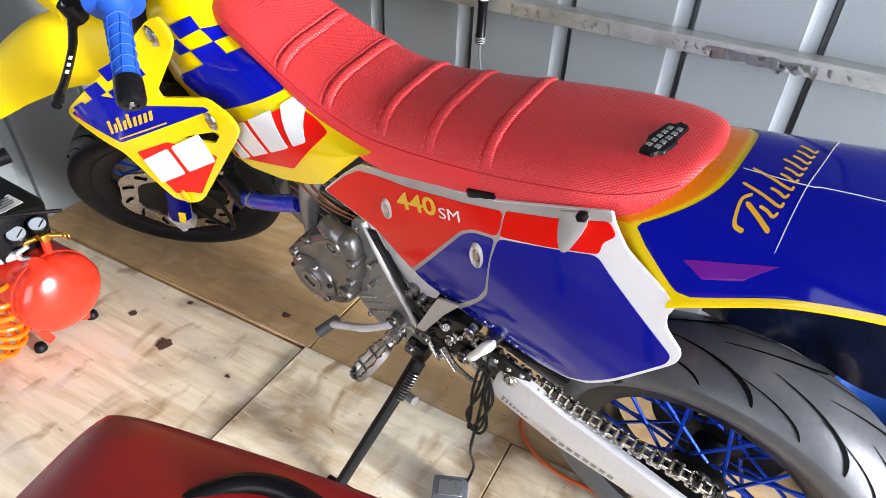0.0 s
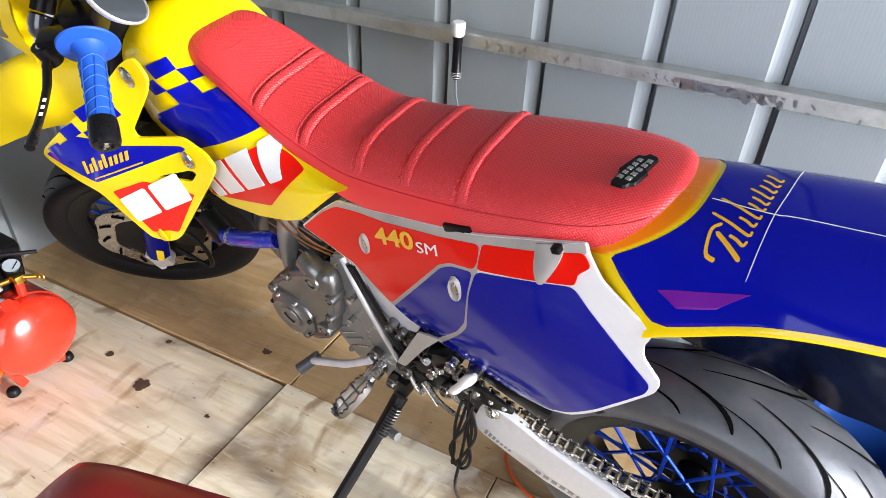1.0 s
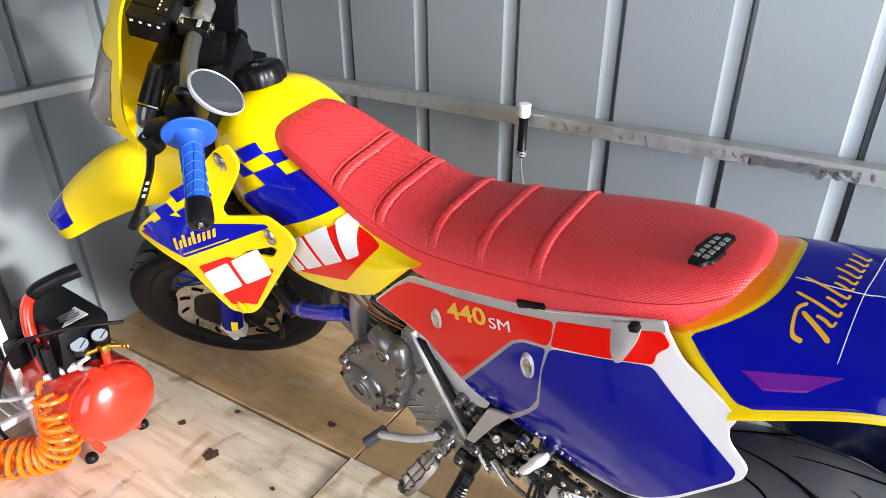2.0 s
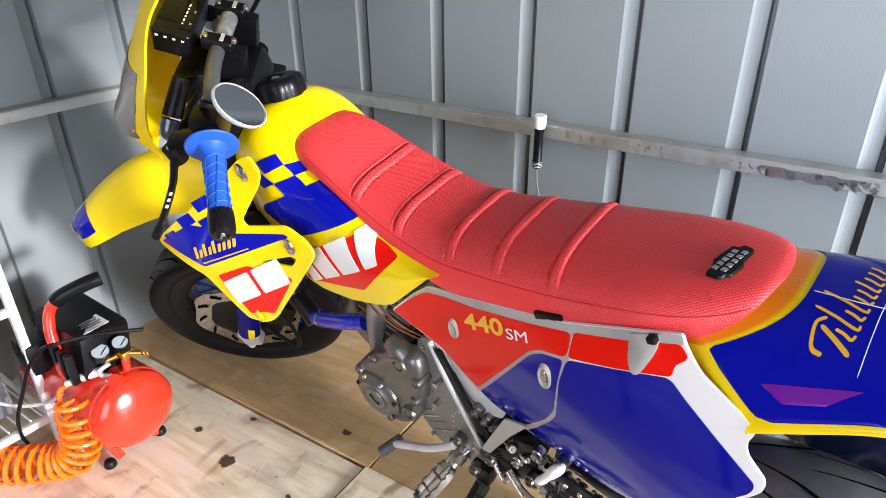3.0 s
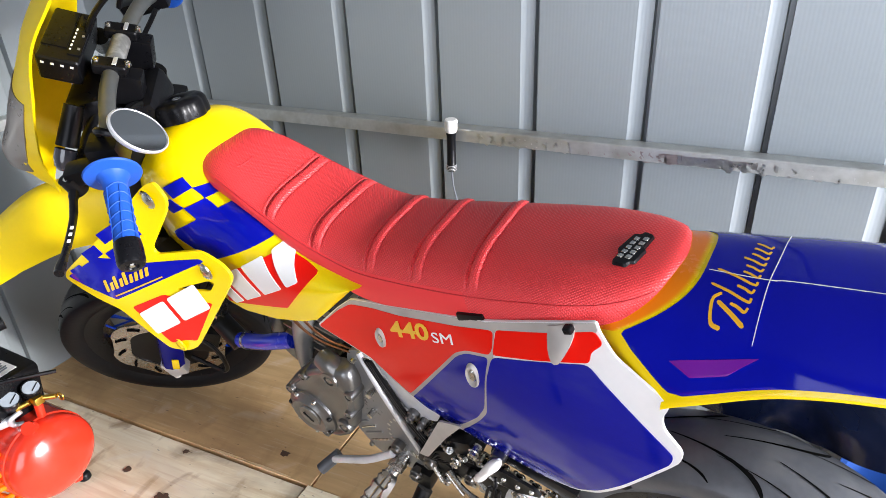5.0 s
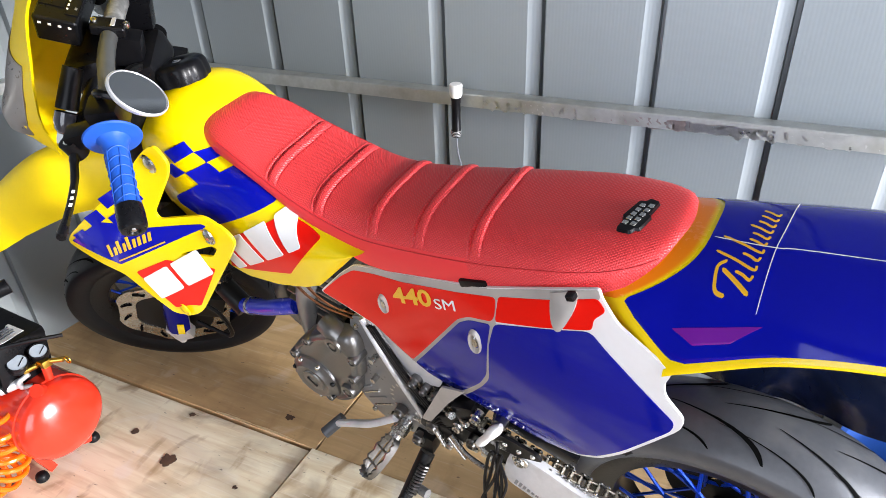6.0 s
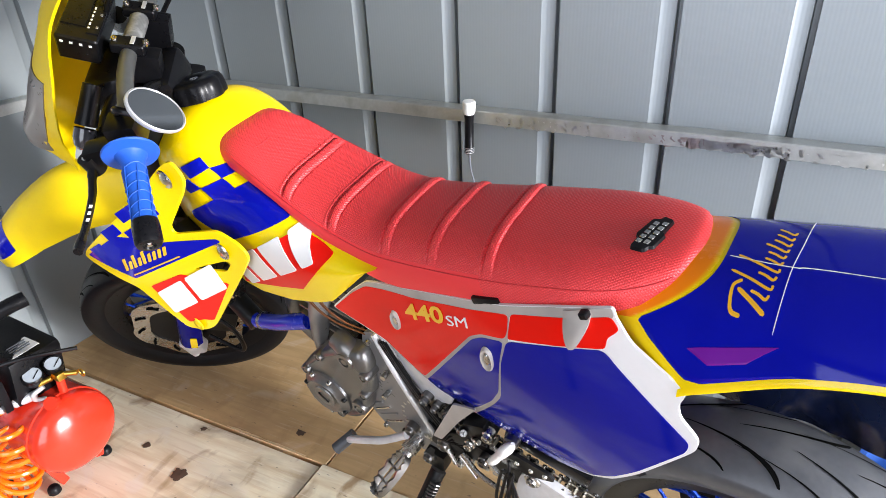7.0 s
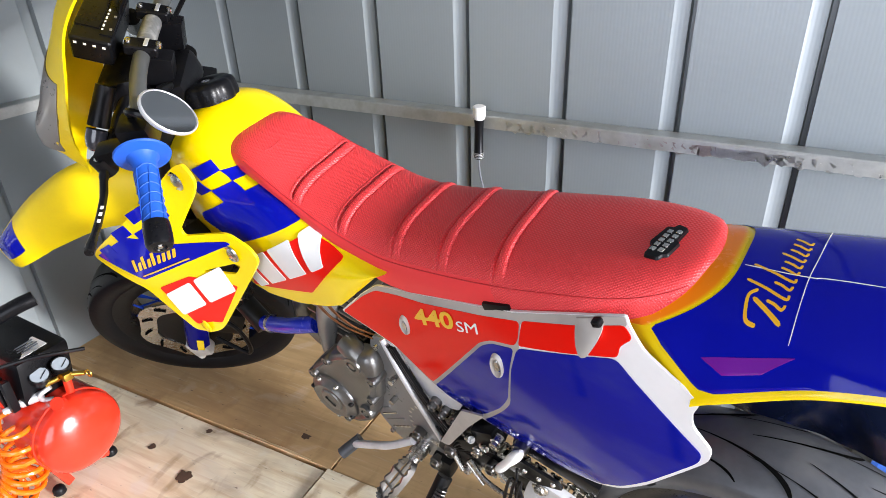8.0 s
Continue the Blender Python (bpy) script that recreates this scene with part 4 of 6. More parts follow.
# seat badge ------------------------------------------------------
def badge():
    a = 0.483
    x = -0.174
    p = seat_point(x, a)
    tx = (seat_point(x + 0.01, a) - seat_point(x - 0.01, a)).normalized()
    ta = (seat_point(x, a + 0.02) - seat_point(x, a - 0.02)).normalized()
    n = tx.cross(ta).normalized()
    if n.z < 0:
        n = -n
    ax = (ta * 0.93 + tx * 0.20).normalized()
    ay = n.cross(ax).normalized()
    m = Matrix((ax, ay, n)).transposed().to_4x4()
    m = m @ Matrix.Scale(0.86, 4)
    m.translation = p + n * 0.001

    def plate(scale, h0, h1):
        bm = bmesh.new()
        out = [(-0.040, -0.012), (-0.030, -0.014), (-0.028, -0.020), (0.004, -0.020), (0.006, -0.015), (0.040, -0.013), (0.043, 0.004), (0.034, 0.006), (0.032, 0.016), (-0.012, 0.019), (-0.016, 0.012), (-0.042, 0.010)]
        lo = [bm.verts.new(m @ Vector((q * scale, r * scale, h0))) for q, r in rounded(out, 0.004, 3)]
        hi = [bm.verts.new(m @ Vector((q * scale * 0.96, r * scale * 0.94, h1))) for q, r in rounded(out, 0.004, 3)]
        for i in range(len(lo)):
            j = (i + 1) % len(lo)
            bm.faces.new((lo[i], lo[j], hi[j], hi[i]))
        bm.faces.new(hi)
        bm.faces.new(lo[::-1])
        bmesh.ops.recalc_face_normals(bm, faces=bm.faces)
        return bm

    b = part("badge", plate(1.0, -0.001, 0.004), BLACK, moto, "black and chrome seat maker's badge")
    for y0, y1, x0, x1 in ((-0.011, -0.003, -0.028, 0.030), (0.001, 0.009, -0.030, 0.026)):
        k = 5
        for i in range(k):
            bm = bmesh.new()
            w = (x1 - x0) / k
            box(bm, (x0 + w * (i + 0.5), (y0 + y1) / 2, 0.0046), (w * 0.72, y1 - y0, 0.0022), 0.0006, None, 1)
            bmesh.ops.transform(bm, matrix=m, verts=bm.verts[:])
            part("badge_bar", bm, STEEL, b)


badge()

# tail markings ---------------------------------------------------
def tail_strip(points, width, lift=0.0024, n=30):
    """A narrow painted line over the tail through (x, u) points."""
    bm = bmesh.new()
    p = smooth_path([(x, u, 0) for x, u in points], 8)
    rows = []
    for i, q in enumerate(p):
        a, b = p[max(i - 1, 0)], p[min(i + 1, len(p) - 1)]
        d = Vector(((b.x - a.x), (b.y - a.y) * 0.13, 0)).normalized()
        s = Vector((-d.y, d.x / 0.13, 0)) * width / 2
        t = 1.0 if 0 < i < len(p) - 1 else 0.4
        rows.append([bm.verts.new(tail_point(q.x + k * s.x * t, q.y + k * s.y * t, lift)) for k in (-1, 1)])
    for a, b in zip(rows, rows[1:]):
        bm.faces.new((a[0], a[1], b[1], b[0]))
    r = bmesh.ops.extrude_face_region(bm, geom=bm.faces[:])
    for v in r["geom"]:
        if isinstance(v, bmesh.types.BMVert):
            v.co.z -= 0.0006
    bmesh.ops.recalc_face_normals(bm, faces=bm.faces)
    return bm


part("pinstripe", tail_strip([(-0.012, 0.55), (-0.015, 0.1), (-0.018, -0.22), (-0.018, -0.50), (-0.017, -0.755)], 0.0010), CREAM, tail, "thin pale pinstripe")
part("pinstripe", tail_strip([(-0.082, -0.175), (-0.018, -0.215), (0.048, -0.19), (0.5, -0.16)], 0.0009), CREAM, tail, "thin pale pinstripe")
# sponsor's mark across the tail: plain yellow strokes of the script's size
part("mark_stroke", tail_strip([(-0.052, -0.66), (-0.062, -0.63), (-0.066, -0.55), (-0.067, -0.45), (-0.060, -0.40)], 0.0034), GOLD, tail)
part("mark_stroke", tail_strip([(-0.062, -0.47), (-0.045, -0.56), (-0.030, -0.645)], 0.0039), GOLD, tail)
for i in range(10):
    u = -0.53 + i * 0.083
    tall = 0.026 if i in (1, 3) else 0.006 if i == 6 else 0.0
    x = -0.034 + 0.0006 * i
    part("mark_stroke", tail_strip([(x - 0.015 - tall, u + 0.050 + tall * 3), (x - 0.007 - tall / 2, u + 0.026 + tall * 1.5), (x + 0.001, u - 0.01), (x + 0.0035, u + 0.025)], 0.0027), GOLD, tail)
part("purple_patch", tail_patch(lambda u: -0.098 + 0.33 * abs(u + 0.816), lambda u: -0.005 - 0.33 * abs(u + 0.816), -0.901, -0.825, 0.0026, 0, 16, 8), PURPLE, tail, "purple patch on the tail's flank")
GLOSSBLACK = surf("gloss_black_plastic", (0.006, 0.010, 0.028), 0.16, var=0.4, fine=8, rvar=0.05, bump=0.5, spec=0.40)
# under-tail liner: hangs on the far side, clear of the tyre
LINER_LOW = 0.50
bm = bmesh.new()
rows = []
for i in range(61):
    x = -0.10 + 0.60 * i / 60
    w, e = interp(x, TAIL_W) * 0.93, interp(x, TAIL_EDGE)
    row = [(w * k, e - 0.008 + h) for k, h in ((-1, 0.0), (-0.6, 0.028), (0.0, 0.034), (0.6, 0.026))]
    row += [(w * (1.0 + 0.05 * j / 16), e + 0.015 + (LINER_LOW - e) * j / 16) for j in range(17)]
    ring = []
    for j, (y, z) in enumerate(row):
        q = Vector((x * 9, y * 6, z * 7))
        dent = 0.016 * noise.noise(q) + 0.007 * noise.noise(q * 2.7) if j > 3 else 0.0
        ring.append(bm.verts.new((x, y + dent, z)))
    rows.append(ring)
for a, b in zip(rows, rows[1:]):
    for j in range(len(a) - 1):
        bm.faces.new((a[j], a[j + 1], b[j + 1], b[j]))
r = bmesh.ops.extrude_face_region(bm, geom=bm.faces[:])
for v in r["geom"]:
    if isinstance(v, bmesh.types.BMVert):
        v.co += Vector((0, 0.002, 0.003))
bmesh.ops.recalc_face_normals(bm, faces=bm.faces)
part("inner_fender", bm, GLOSSBLACK, moto, "glossy dark crumpled inner mudguard")

# ---------------------------------------------------------------- front end


def rod(bm, a, b, r0, r1=None, n=18):
    a, b = Vector(a), Vector(b)
    tube(bm, [a, b], [r0, r1 or r0], n)
    return bm


FORK = Vector((math.sin(RAKE), 0, math.cos(RAKE)))
for s in (-1, 1):
    base = Vector((-1.492, s * 0.098, 0.30))
    bm = bmesh.new()
    rod(bm, base - FORK * 0.03, base + FORK * 0.36, 0.027)
    box(bm, base - FORK * 0.03 + Vector((0.0, 0, 0.0)), (0.05, 0.04, 0.07), 0.008)
    leg = part("fork_slider", turned(bm), SILVER, moto)
    bm = bmesh.new()
    rod(bm, base + FORK * 0.34, base + FORK * 0.83, 0.030)
    part("fork_tube", turned(bm), DARK, moto)
    bm = bmesh.new()
    rod(bm, base - FORK * 0.03 - Vector((0, 0, 0.02)), base - FORK * 0.095, 0.014, 0.011)
    part("fork_foot", turned(bm), WHITE, leg, "pale plastic fork foot")
    # fork guard
    bm = bmesh.new()
    rows = []
    for i in range(13):
        t = i / 12
        c = base + FORK * (0.0 + 0.20 * t)
        rows.append([bm.verts.new(c + Vector((-0.034 * math.cos(q), s * 0.034 * math.sin(q), 0.010 * math.cos(q)))) for q in [radians(d) for d in (-30, 0, 30, 60, 90, 120, 150)]])
    for a, b in zip(rows, rows[1:]):
        for j in range(6):
            bm.faces.new((a[j], a[j + 1], b[j + 1], b[j]))
    bmesh.ops.solidify(bm, geom=bm.faces[:], thickness=0.003)
    bmesh.ops.recalc_face_normals(bm, faces=bm.faces)
    guard = part("fork_guard", turned(bm), BLUE, moto, "blue plastic fork guard with a yellow flash")
    bm = bmesh.new()
    c = base + FORK * 0.03 + Vector((0.012, s * 0.036, 0))
    box(bm, c, (0.018, 0.003, 0.05), 0.001, Matrix.Rotation(RAKE, 4, 'Y'))
    part("flash", turned(bm), YELLOW, guard)
for z, h in ((0.80, 0.03), (0.985, 0.03)):
    bm = bmesh.new()
    c = FOOT + AXIS * (z / AXIS.z) + Vector((-0.03, 0, 0))
    box(bm, c, (0.10, 0.25, h), 0.012, Matrix.Rotation(RAKE, 4, 'Y'))
    part("triple_clamp", turned(bm), DARK, moto)

# brake disc with a wavy edge; near-black strips laid on it give the slots' shade
bm = bmesh.new()
n = 120
inner, outer = [], []
for j in range(n):
    a = 2 * math.pi * j / n
    ro = 0.152 + 0.007 * math.copysign(abs(math.cos(6 * a)) ** 0.6, math.cos(6 * a))
    for lst, r in ((outer, ro), (inner, 0.105 + 0.004 * math.cos(6 * a))):
        lst.append([bm.verts.new(FRONT_M @ Vector((r * math.cos(a), r * math.sin(a), h))) for h in (0.066, 0.071)])
for j in range(n):
    k = (j + 1) % n
    bm.faces.new((outer[j][1], outer[k][1], inner[k][1], inner[j][1]))
    bm.faces.new((outer[j][0], inner[j][0], inner[k][0], outer[k][0]))
    bm.faces.new((outer[j][0], outer[k][0], outer[k][1], outer[j][1]))
    bm.faces.new((inner[j][0], inner[j][1], inner[k][1], inner[k][0]))
bmesh.ops.recalc_face_normals(bm, faces=bm.faces)
disc = part("brake_disc", bm, STEEL, front_wheel, "wavy steel brake disc")
for j in range(12):
    bm = bmesh.new()
    a = 2 * math.pi * (j + 0.3) / 12
    tube(bm, [FRONT_M @ Vector((r * math.cos(a + d), r * math.sin(a + d), 0.0725)) for r, d in ((0.118, 0), (0.128, 0.06), (0.140, 0.16))], 0.0036, 6)
    part("slot", bm, GROOVE_SHADE, disc)
bm = bmesh.new()
lathe(bm, [(0.0, 0.062), (0.030, 0.062), (0.06, 0.066), (0.108, 0.068), (0.108, 0.064), (0.05, 0.056), (0, 0.05)], 40, FRONT_M)
part("disc_carrier", bm, BLACK, front_wheel)
bm = bmesh.new()
a = radians(20)
box(bm, FRONT_M @ Vector((0.128, 0.035, 0.075)), (0.075, 0.055, 0.10), 0.014, STEER.to_3x3().to_4x4() @ Matrix.Rotation(radians(35), 4, 'Y'))
part("brake_caliper", bm, DARK, moto)
bm = bmesh.new()
tube(bm, smooth_path([STEER @ Vector(p) for p in ((-1.40, -0.14, 0.36), (-1.33, -0.17, 0.30), (-1.30, -0.17, 0.42), (-1.34, -0.15, 0.60), (-1.22, -0.12, 0.80))], 8), 0.006, 8)
part("brake_hose", bm, BLACK, moto)

# front fender
FEN = [(-1.778, 0.750, 0.026), (-1.718, 0.790, 0.058), (-1.60, 0.857, 0.070), (-1.47, 0.907, 0.076), (-1.37, 0.905, 0.076), (-1.25, 0.860, 0.068), (-1.12, 0.790, 0.060)]


def fender_point(t, u, lift=0.0):
    p = smooth_path(FEN, 10)
    q = p[min(len(p) - 1, int(t * (len(p) - 1)))]
    drop = (0.068 + 0.050 * sm(t / 0.55)) * abs(u) ** 2.4
    return Vector((q.x, q.z * u, q.y - drop + lift))


def fender_patch(t0, t1, u0, u1, lift, nt=54, nu=16):
    bm = bmesh.new()
    g = [[bm.verts.new(fender_point(t0 + (t1 - t0) * i / nt, u0 + (u1 - u0) * j / nu, lift)) for j in range(nu + 1)] for i in range(nt + 1)]
    for i in range(nt):
        for j in range(nu):
            bm.faces.new((g[i][j], g[i][j + 1], g[i + 1][j + 1], g[i + 1][j]))
    bmesh.ops.remove_doubles(bm, verts=bm.verts[:], dist=1e-5)
    r = bmesh.ops.extrude_face_region(bm, geom=bm.faces[:])
    for v in r["geom"]:
        if isinstance(v, bmesh.types.BMVert):
            v.co.z -= 0.0035 if lift == 0 else 0.0006
    bmesh.ops.recalc_face_normals(bm, faces=bm.faces)
    return turned(bm)


fen = part("front_fender", fender_patch(0, 1, -1, 1, 0.0), YELLOW_MOULDED, moto, "yellow plastic front fender with a blue tip")
part("decal", fender_patch(0.02, 0.235, -0.86, -0.15, 0.0016, 18, 8), BLUE, fen, "blue tip decal")

# headlight mask: a deep shell round the front of the bars
EDGE = [(-1.338, 0.958), (-1.306, 1.036), (-1.262, 1.095), (-1.196, 1.182), (-1.130, 1.268), (-1.050, 1.330)]
MASK_DEPTH = [(0.0, 0.020), (0.12, 0.080), (0.22, 0.092), (0.40, 0.078), (0.60, 0.055), (0.80, 0.028), (1.0, 0.012)]


def mask_point(t, u, push=0.0):
    p = smooth_path([(x, 0, z) for x, z in EDGE], 10)
    q = p[min(len(p) - 1, int(round(t * (len(p) - 1))))]
    bulge = interp(t, MASK_DEPTH)
    w = 0.085 + 0.060 * sm(t / 0.6)
    return Vector((q.x - (bulge + push) * (1 - abs(u) ** 3.5) - push * 0.3, (w + push * 0.5) * u, q.z + 0.012 * (1 - abs(u) ** 2)))


def mask_patch(t0, t1, u0, u1, push, thick, nt=44, nu=28):
    bm = bmesh.new()
    g = [[bm.verts.new(mask_point(t0 + (t1 - t0) * i / nt, u0 + (u1 - u0) * j / nu, push)) for j in range(nu + 1)] for i in range(nt + 1)]
    for i in range(nt):
        for j in range(nu):
            bm.faces.new((g[i][j], g[i][j + 1], g[i + 1][j + 1], g[i + 1][j]))
    bmesh.ops.remove_doubles(bm, verts=bm.verts[:], dist=1e-6)
    bmesh.ops.solidify(bm, geom=bm.faces[:], thickness=thick)
    bmesh.ops.recalc_face_normals(bm, faces=bm.faces)
    return turned(bm)


mask = part("headlight_mask", mask_patch(0, 1, -1, 1, 0.0, 0.004), YELLOW_MOULDED, moto, "yellow plastic headlight mask")
part("headlight_lens", mask_patch(0.17, 0.60, -0.90, 0.86, 0.004, 0.003, 20, 20), LENS, mask, "smoky clear headlight lens")

# handlebar, controls
BAR = [(-1.112, 0.012, 1.143), (-1.112, -0.05, 1.143), (-1.100, -0.115, 1.148), (-1.088, -0.17, 1.146), (-1.082, -0.26, 1.117), (-1.053, -0.40, 1.074)]
bar_pts = [(x, -y, z) for x, y, z in BAR[:0:-1]] + BAR
bm = bmesh.new()
tube(bm, smooth_path(bar_pts, 6), 0.0135, 14)
bar = part("handlebar", turned(bm), BARMETAL, moto, "tapered grey aluminium handlebar")
for s in (-1, 1):
    cc = Vector((-1.114, 0.020 + s * 0.052, 1.137))
    tilt = Matrix.Rotation(RAKE, 4, 'Y')
    bm = bmesh.new()
    box(bm, cc + Vector((0.006, 0, -0.030)), (0.058, 0.034, 0.060), 0.006, tilt)
    box(bm, cc + Vector((0.004, 0, 0.014)), (0.056, 0.030, 0.020), 0.007, tilt, 3)
    cl = part("bar_clamp", turned(bm), BLACK, moto)
    bm = bmesh.new()
    box(bm, cc + tilt @ Vector((0.006, 0, 0.0268)), (0.007, 0.022, 0.0015), 0.0005, tilt, 1)
    part("clamp_plate", turned(bm), SILVER, cl, "bright engraved clamp plate")
    for q in (-0.024, 0.026):
        bm = bmesh.new()
        lathe(bm, [(0, 0.005), (0.0025, 0.005), (0.003, 0.008), (0.0048, 0.008), (0.0055, 0.006), (0.0055, 0)], 14, Matrix.Translation(cc) @ tilt @ Matrix.Translation((q, 0, 0.020)))
        part("bolt", turned(bm), STEEL, cl)
    # grip with flange and ribs
    a, b = Vector((-1.0805, s * 0.265, 1.1155)), Vector((-1.050, s * 0.412, 1.0705))
    d = (b - a).normalized()
    m = Matrix.Translation(a) @ d.to_track_quat('Z', 'X').to_matrix().to_4x4()
    L = (b - a).length
    bm = bmesh.new()
    lathe(bm, [(0.0145, 0), (0.040, 0.0), (0.0425, 0.003), (0.041, 0.006), (0.024, 0.009), (0.0195, 0.016), (0.0172, 0.03), (0.0165, L * 0.55), (0.0175, L - 0.012), (0.0178, L - 0.004), (0.016, L - 0.002), (0.0145, L - 0.002)], 40, m, True)
    g = part("grip", turned(bm), BLUERUB, bar, "blue rubber handlebar grip")
    for k in range(7):
        bm = bmesh.new()
        h = 0.034 + k * (L - 0.055) / 6
        tube(bm, [m @ Vector((0.0178 * math.cos(q), 0.0178 * math.sin(q), h + 0.004 * math.sin(q * 2))) for q in [radians(20 * i) for i in range(18)]], 0.0008, 5, True)
        part("rib", turned(bm), BLUERUB, g)
    for k in range(6):
        bm = bmesh.new()
        q = radians(60 * k + 15)
        tube(bm, [m @ Vector((0.0180 * math.cos(q + 0.15 * i), 0.0180 * math.sin(q + 0.15 * i), 0.034 + i * (L - 0.055) / 4)) for i in range(5)], 0.0010, 5)
        part("rib", turned(bm), BLUERUB, g)
    bm = bmesh.new()
    lathe(bm, [(0.0145, L - 0.030), (0.0192, L - 0.030), (0.0200, L - 0.020), (0.0200, L + 0.004), (0.0175, L + 0.010), (0.010, L + 0.011), (0.0085, L + 0.008), (0.0, L + 0.008)], 30, m)
    e = part("bar_end", turned(bm), BLACK, bar, "black knurled bar end plug")
    bm = bmesh.new()
    lathe(bm, [(0, L + 0.0105), (0.004, L + 0.0105), (0.0055, L + 0.008)], 6, m)
    part("screw", turned(bm), STEEL, e)
    # switch block
    bm = bmesh.new()
    box(bm, (-1.086, s * 0.228, 1.128), (0.050, 0.050, 0.048), 0.010, Matrix.Rotation(radians(10), 4, 'Y'))
    sw = part("switch_block", turned(bm), BLACK, bar)
    bm = bmesh.new()
    box(bm, (-1.066, s * 0.236, 1.142), (0.010, 0.012, 0.008), 0.002)
    part("switch", turned(bm), YELLOW, sw)
    bm = bmesh.new()
    box(bm, (-1.074, s * 0.214, 1.153), (0.012, 0.006, 0.004), 0.001)
    part("switch", turned(bm), CREAM, sw)
    # lever on its perch
    bm = bmesh.new()
    box(bm, (-1.130, s * 0.236, 1.108), (0.075, 0.036, 0.030), 0.009)
    rod(bm, (-1.166, s * 0.246, 1.080), (-1.166, s * 0.246, 1.112), 0.015)
    perch = part("lever_perch", turned(bm), BLACK, bar)
    bm = bmesh.new()
    lathe(bm, [(0, 0.004), (0.004, 0.004), (0.006, 0.002), (0.008, 0.0)], 12, Matrix.Translation((-1.166, s * 0.246, 1.1115)))
    part("bolt", turned(bm), STEEL, perch)
    bm = bmesh.new()
    tube(bm, smooth_path([(-1.166, s * 0.250, 1.094), (-1.168, s * 0.270, 1.086), (-1.167, s * 0.300, 1.077), (-1.169, s * 0.348, 1.070), (-1.168, s * 0.404, 1.071)], 6), [0.010] * 6 + [0.0085] * 6 + [0.0078] * 8 + [0.0078, 0.0085, 0.0098, 0.0108, 0.0095], 10, False, 0.75)
    lever = part("lever", turned(bm), BLACK, perch, "black folding clutch lever")
    for k in range(3):
        bm = bmesh.new()
        box(bm, (-1.1605, s * (0.325 + 0.0125 * k), 1.0805 - 0.0010 * k), (0.0050, 0.0065, 0.0012), 0.0003, Matrix.Rotation(radians(20), 4, 'Y'), 1)
        part("mark_stroke", turned(bm), CREAM, lever)
bm = bmesh.new()
tube(bm, [(-1.112, -0.014, 1.1445), (-1.112, 0.052, 1.1445)], 0.0162, 20)
part("bar_sleeve", turned(bm), SLEEVE, bar, "grey mottled bar sleeve")
# mirror
mn = Vector((0.845, 0.406, 0.525)).normalized()
ml = Vector((0.726, -0.049, -0.685)).normalized()
mb = mn.cross(ml).normalized()
mm = Matrix((ml, mb, mn)).transposed().to_4x4()
mm.translation = Vector((-0.846, -0.195, 1.103))
bm = bmesh.new()
lathe(bm, [(0, -0.014), (0.022, -0.012), (0.038, -0.007), (0.0435, 0.0), (0.0435, 0.004), (0.0412, 0.0055), (0.0405, 0.003), (0.0, 0.003)], 44, mm)
mir = part("mirror", bm, SILVER, moto, "round silver-rimmed handlebar mirror")
bm = bmesh.new()
lathe(bm, [(0, 0.0042), (0.0398, 0.0042), (0.0404, 0.0030)], 44, mm)
part("mirror_glass", bm, MIRROR, mir)
bm = bmesh.new()
tube(bm, smooth_path([mm @ Vector((0, 0, -0.018)), mm @ Vector((-0.03, -0.02, -0.035)), STEER @ Vector((-1.088, -0.215, 1.155))], 6), 0.006, 8)
part("mirror_stalk", bm, BLACK, mir)

# instrument
bm = bmesh.new()
im = Matrix.Rotation(radians(34), 4, 'Y')
DC = Vector((-1.176, 0.012, 1.187))
box(bm, DC + im @ Vector((0, 0, -0.009)), (0.066, 0.142, 0.058), 0.008, im, 3)
for v in bm.verts:
    w = im.inverted() @ (v.co - DC)
    if w.y < -0.03 and w.z < 0:
        v.co += im @ Vector((0, 0.012, 0))
dash = part("instrument", turned(bm), BLACK, moto, "black digital instrument with small buttons")
bm = bmesh.new()
box(bm, DC + im @ Vector((-0.011, 0.012, 0.0205)), (0.038, 0.100, 0.003), 0.001, im)
part("display", turned(bm), BLACK, dash, "dark blank display")
bm = bmesh.new()
box(bm, DC + im @ Vector((0.021, 0.006, 0.0205)), (0.020, 0.118, 0.004), 0.0015, im)
part("button_strip", turned(bm), BLACK, dash)
for k in range(4):
    bm = bmesh.new()
    box(bm, DC + im @ Vector((-0.022 + 0.0145 * k, -0.0716, 0.009)), (0.005, 0.0014, 0.004), 0.0004, im, 1)
    part("button", turned(bm), WHITE, dash)
for k in range(6):
    bm = bmesh.new()
    box(bm, DC + im @ Vector((0.013, -0.040 + 0.011 * k, 0.0228)), (0.003, 0.004 + 0.003 * (k % 2), 0.0012), 0.0004, im, 1)
    part("tell_tale", turned(bm), WHITE, dash)
for k in range(3):
    bm = bmesh.new()
    box(bm, DC + im @ Vector((0.025, -0.036 + 0.036 * k, 0.0228)), (0.004, 0.006, 0.0014), 0.0004, im, 1)
    part("button", turned(bm), GREYPLATE, dash)
# bracket, cable bundle and indicator
bm = bmesh.new()
box(bm, (-1.175, -0.02, 1.07), (0.08, 0.13, 0.12), 0.034, None, 4)
box(bm, (-1.10, -0.01, 1.055), (0.06, 0.12, 0.06), 0.026, None, 4)
part("bracket", turned(bm), BLACK, moto)
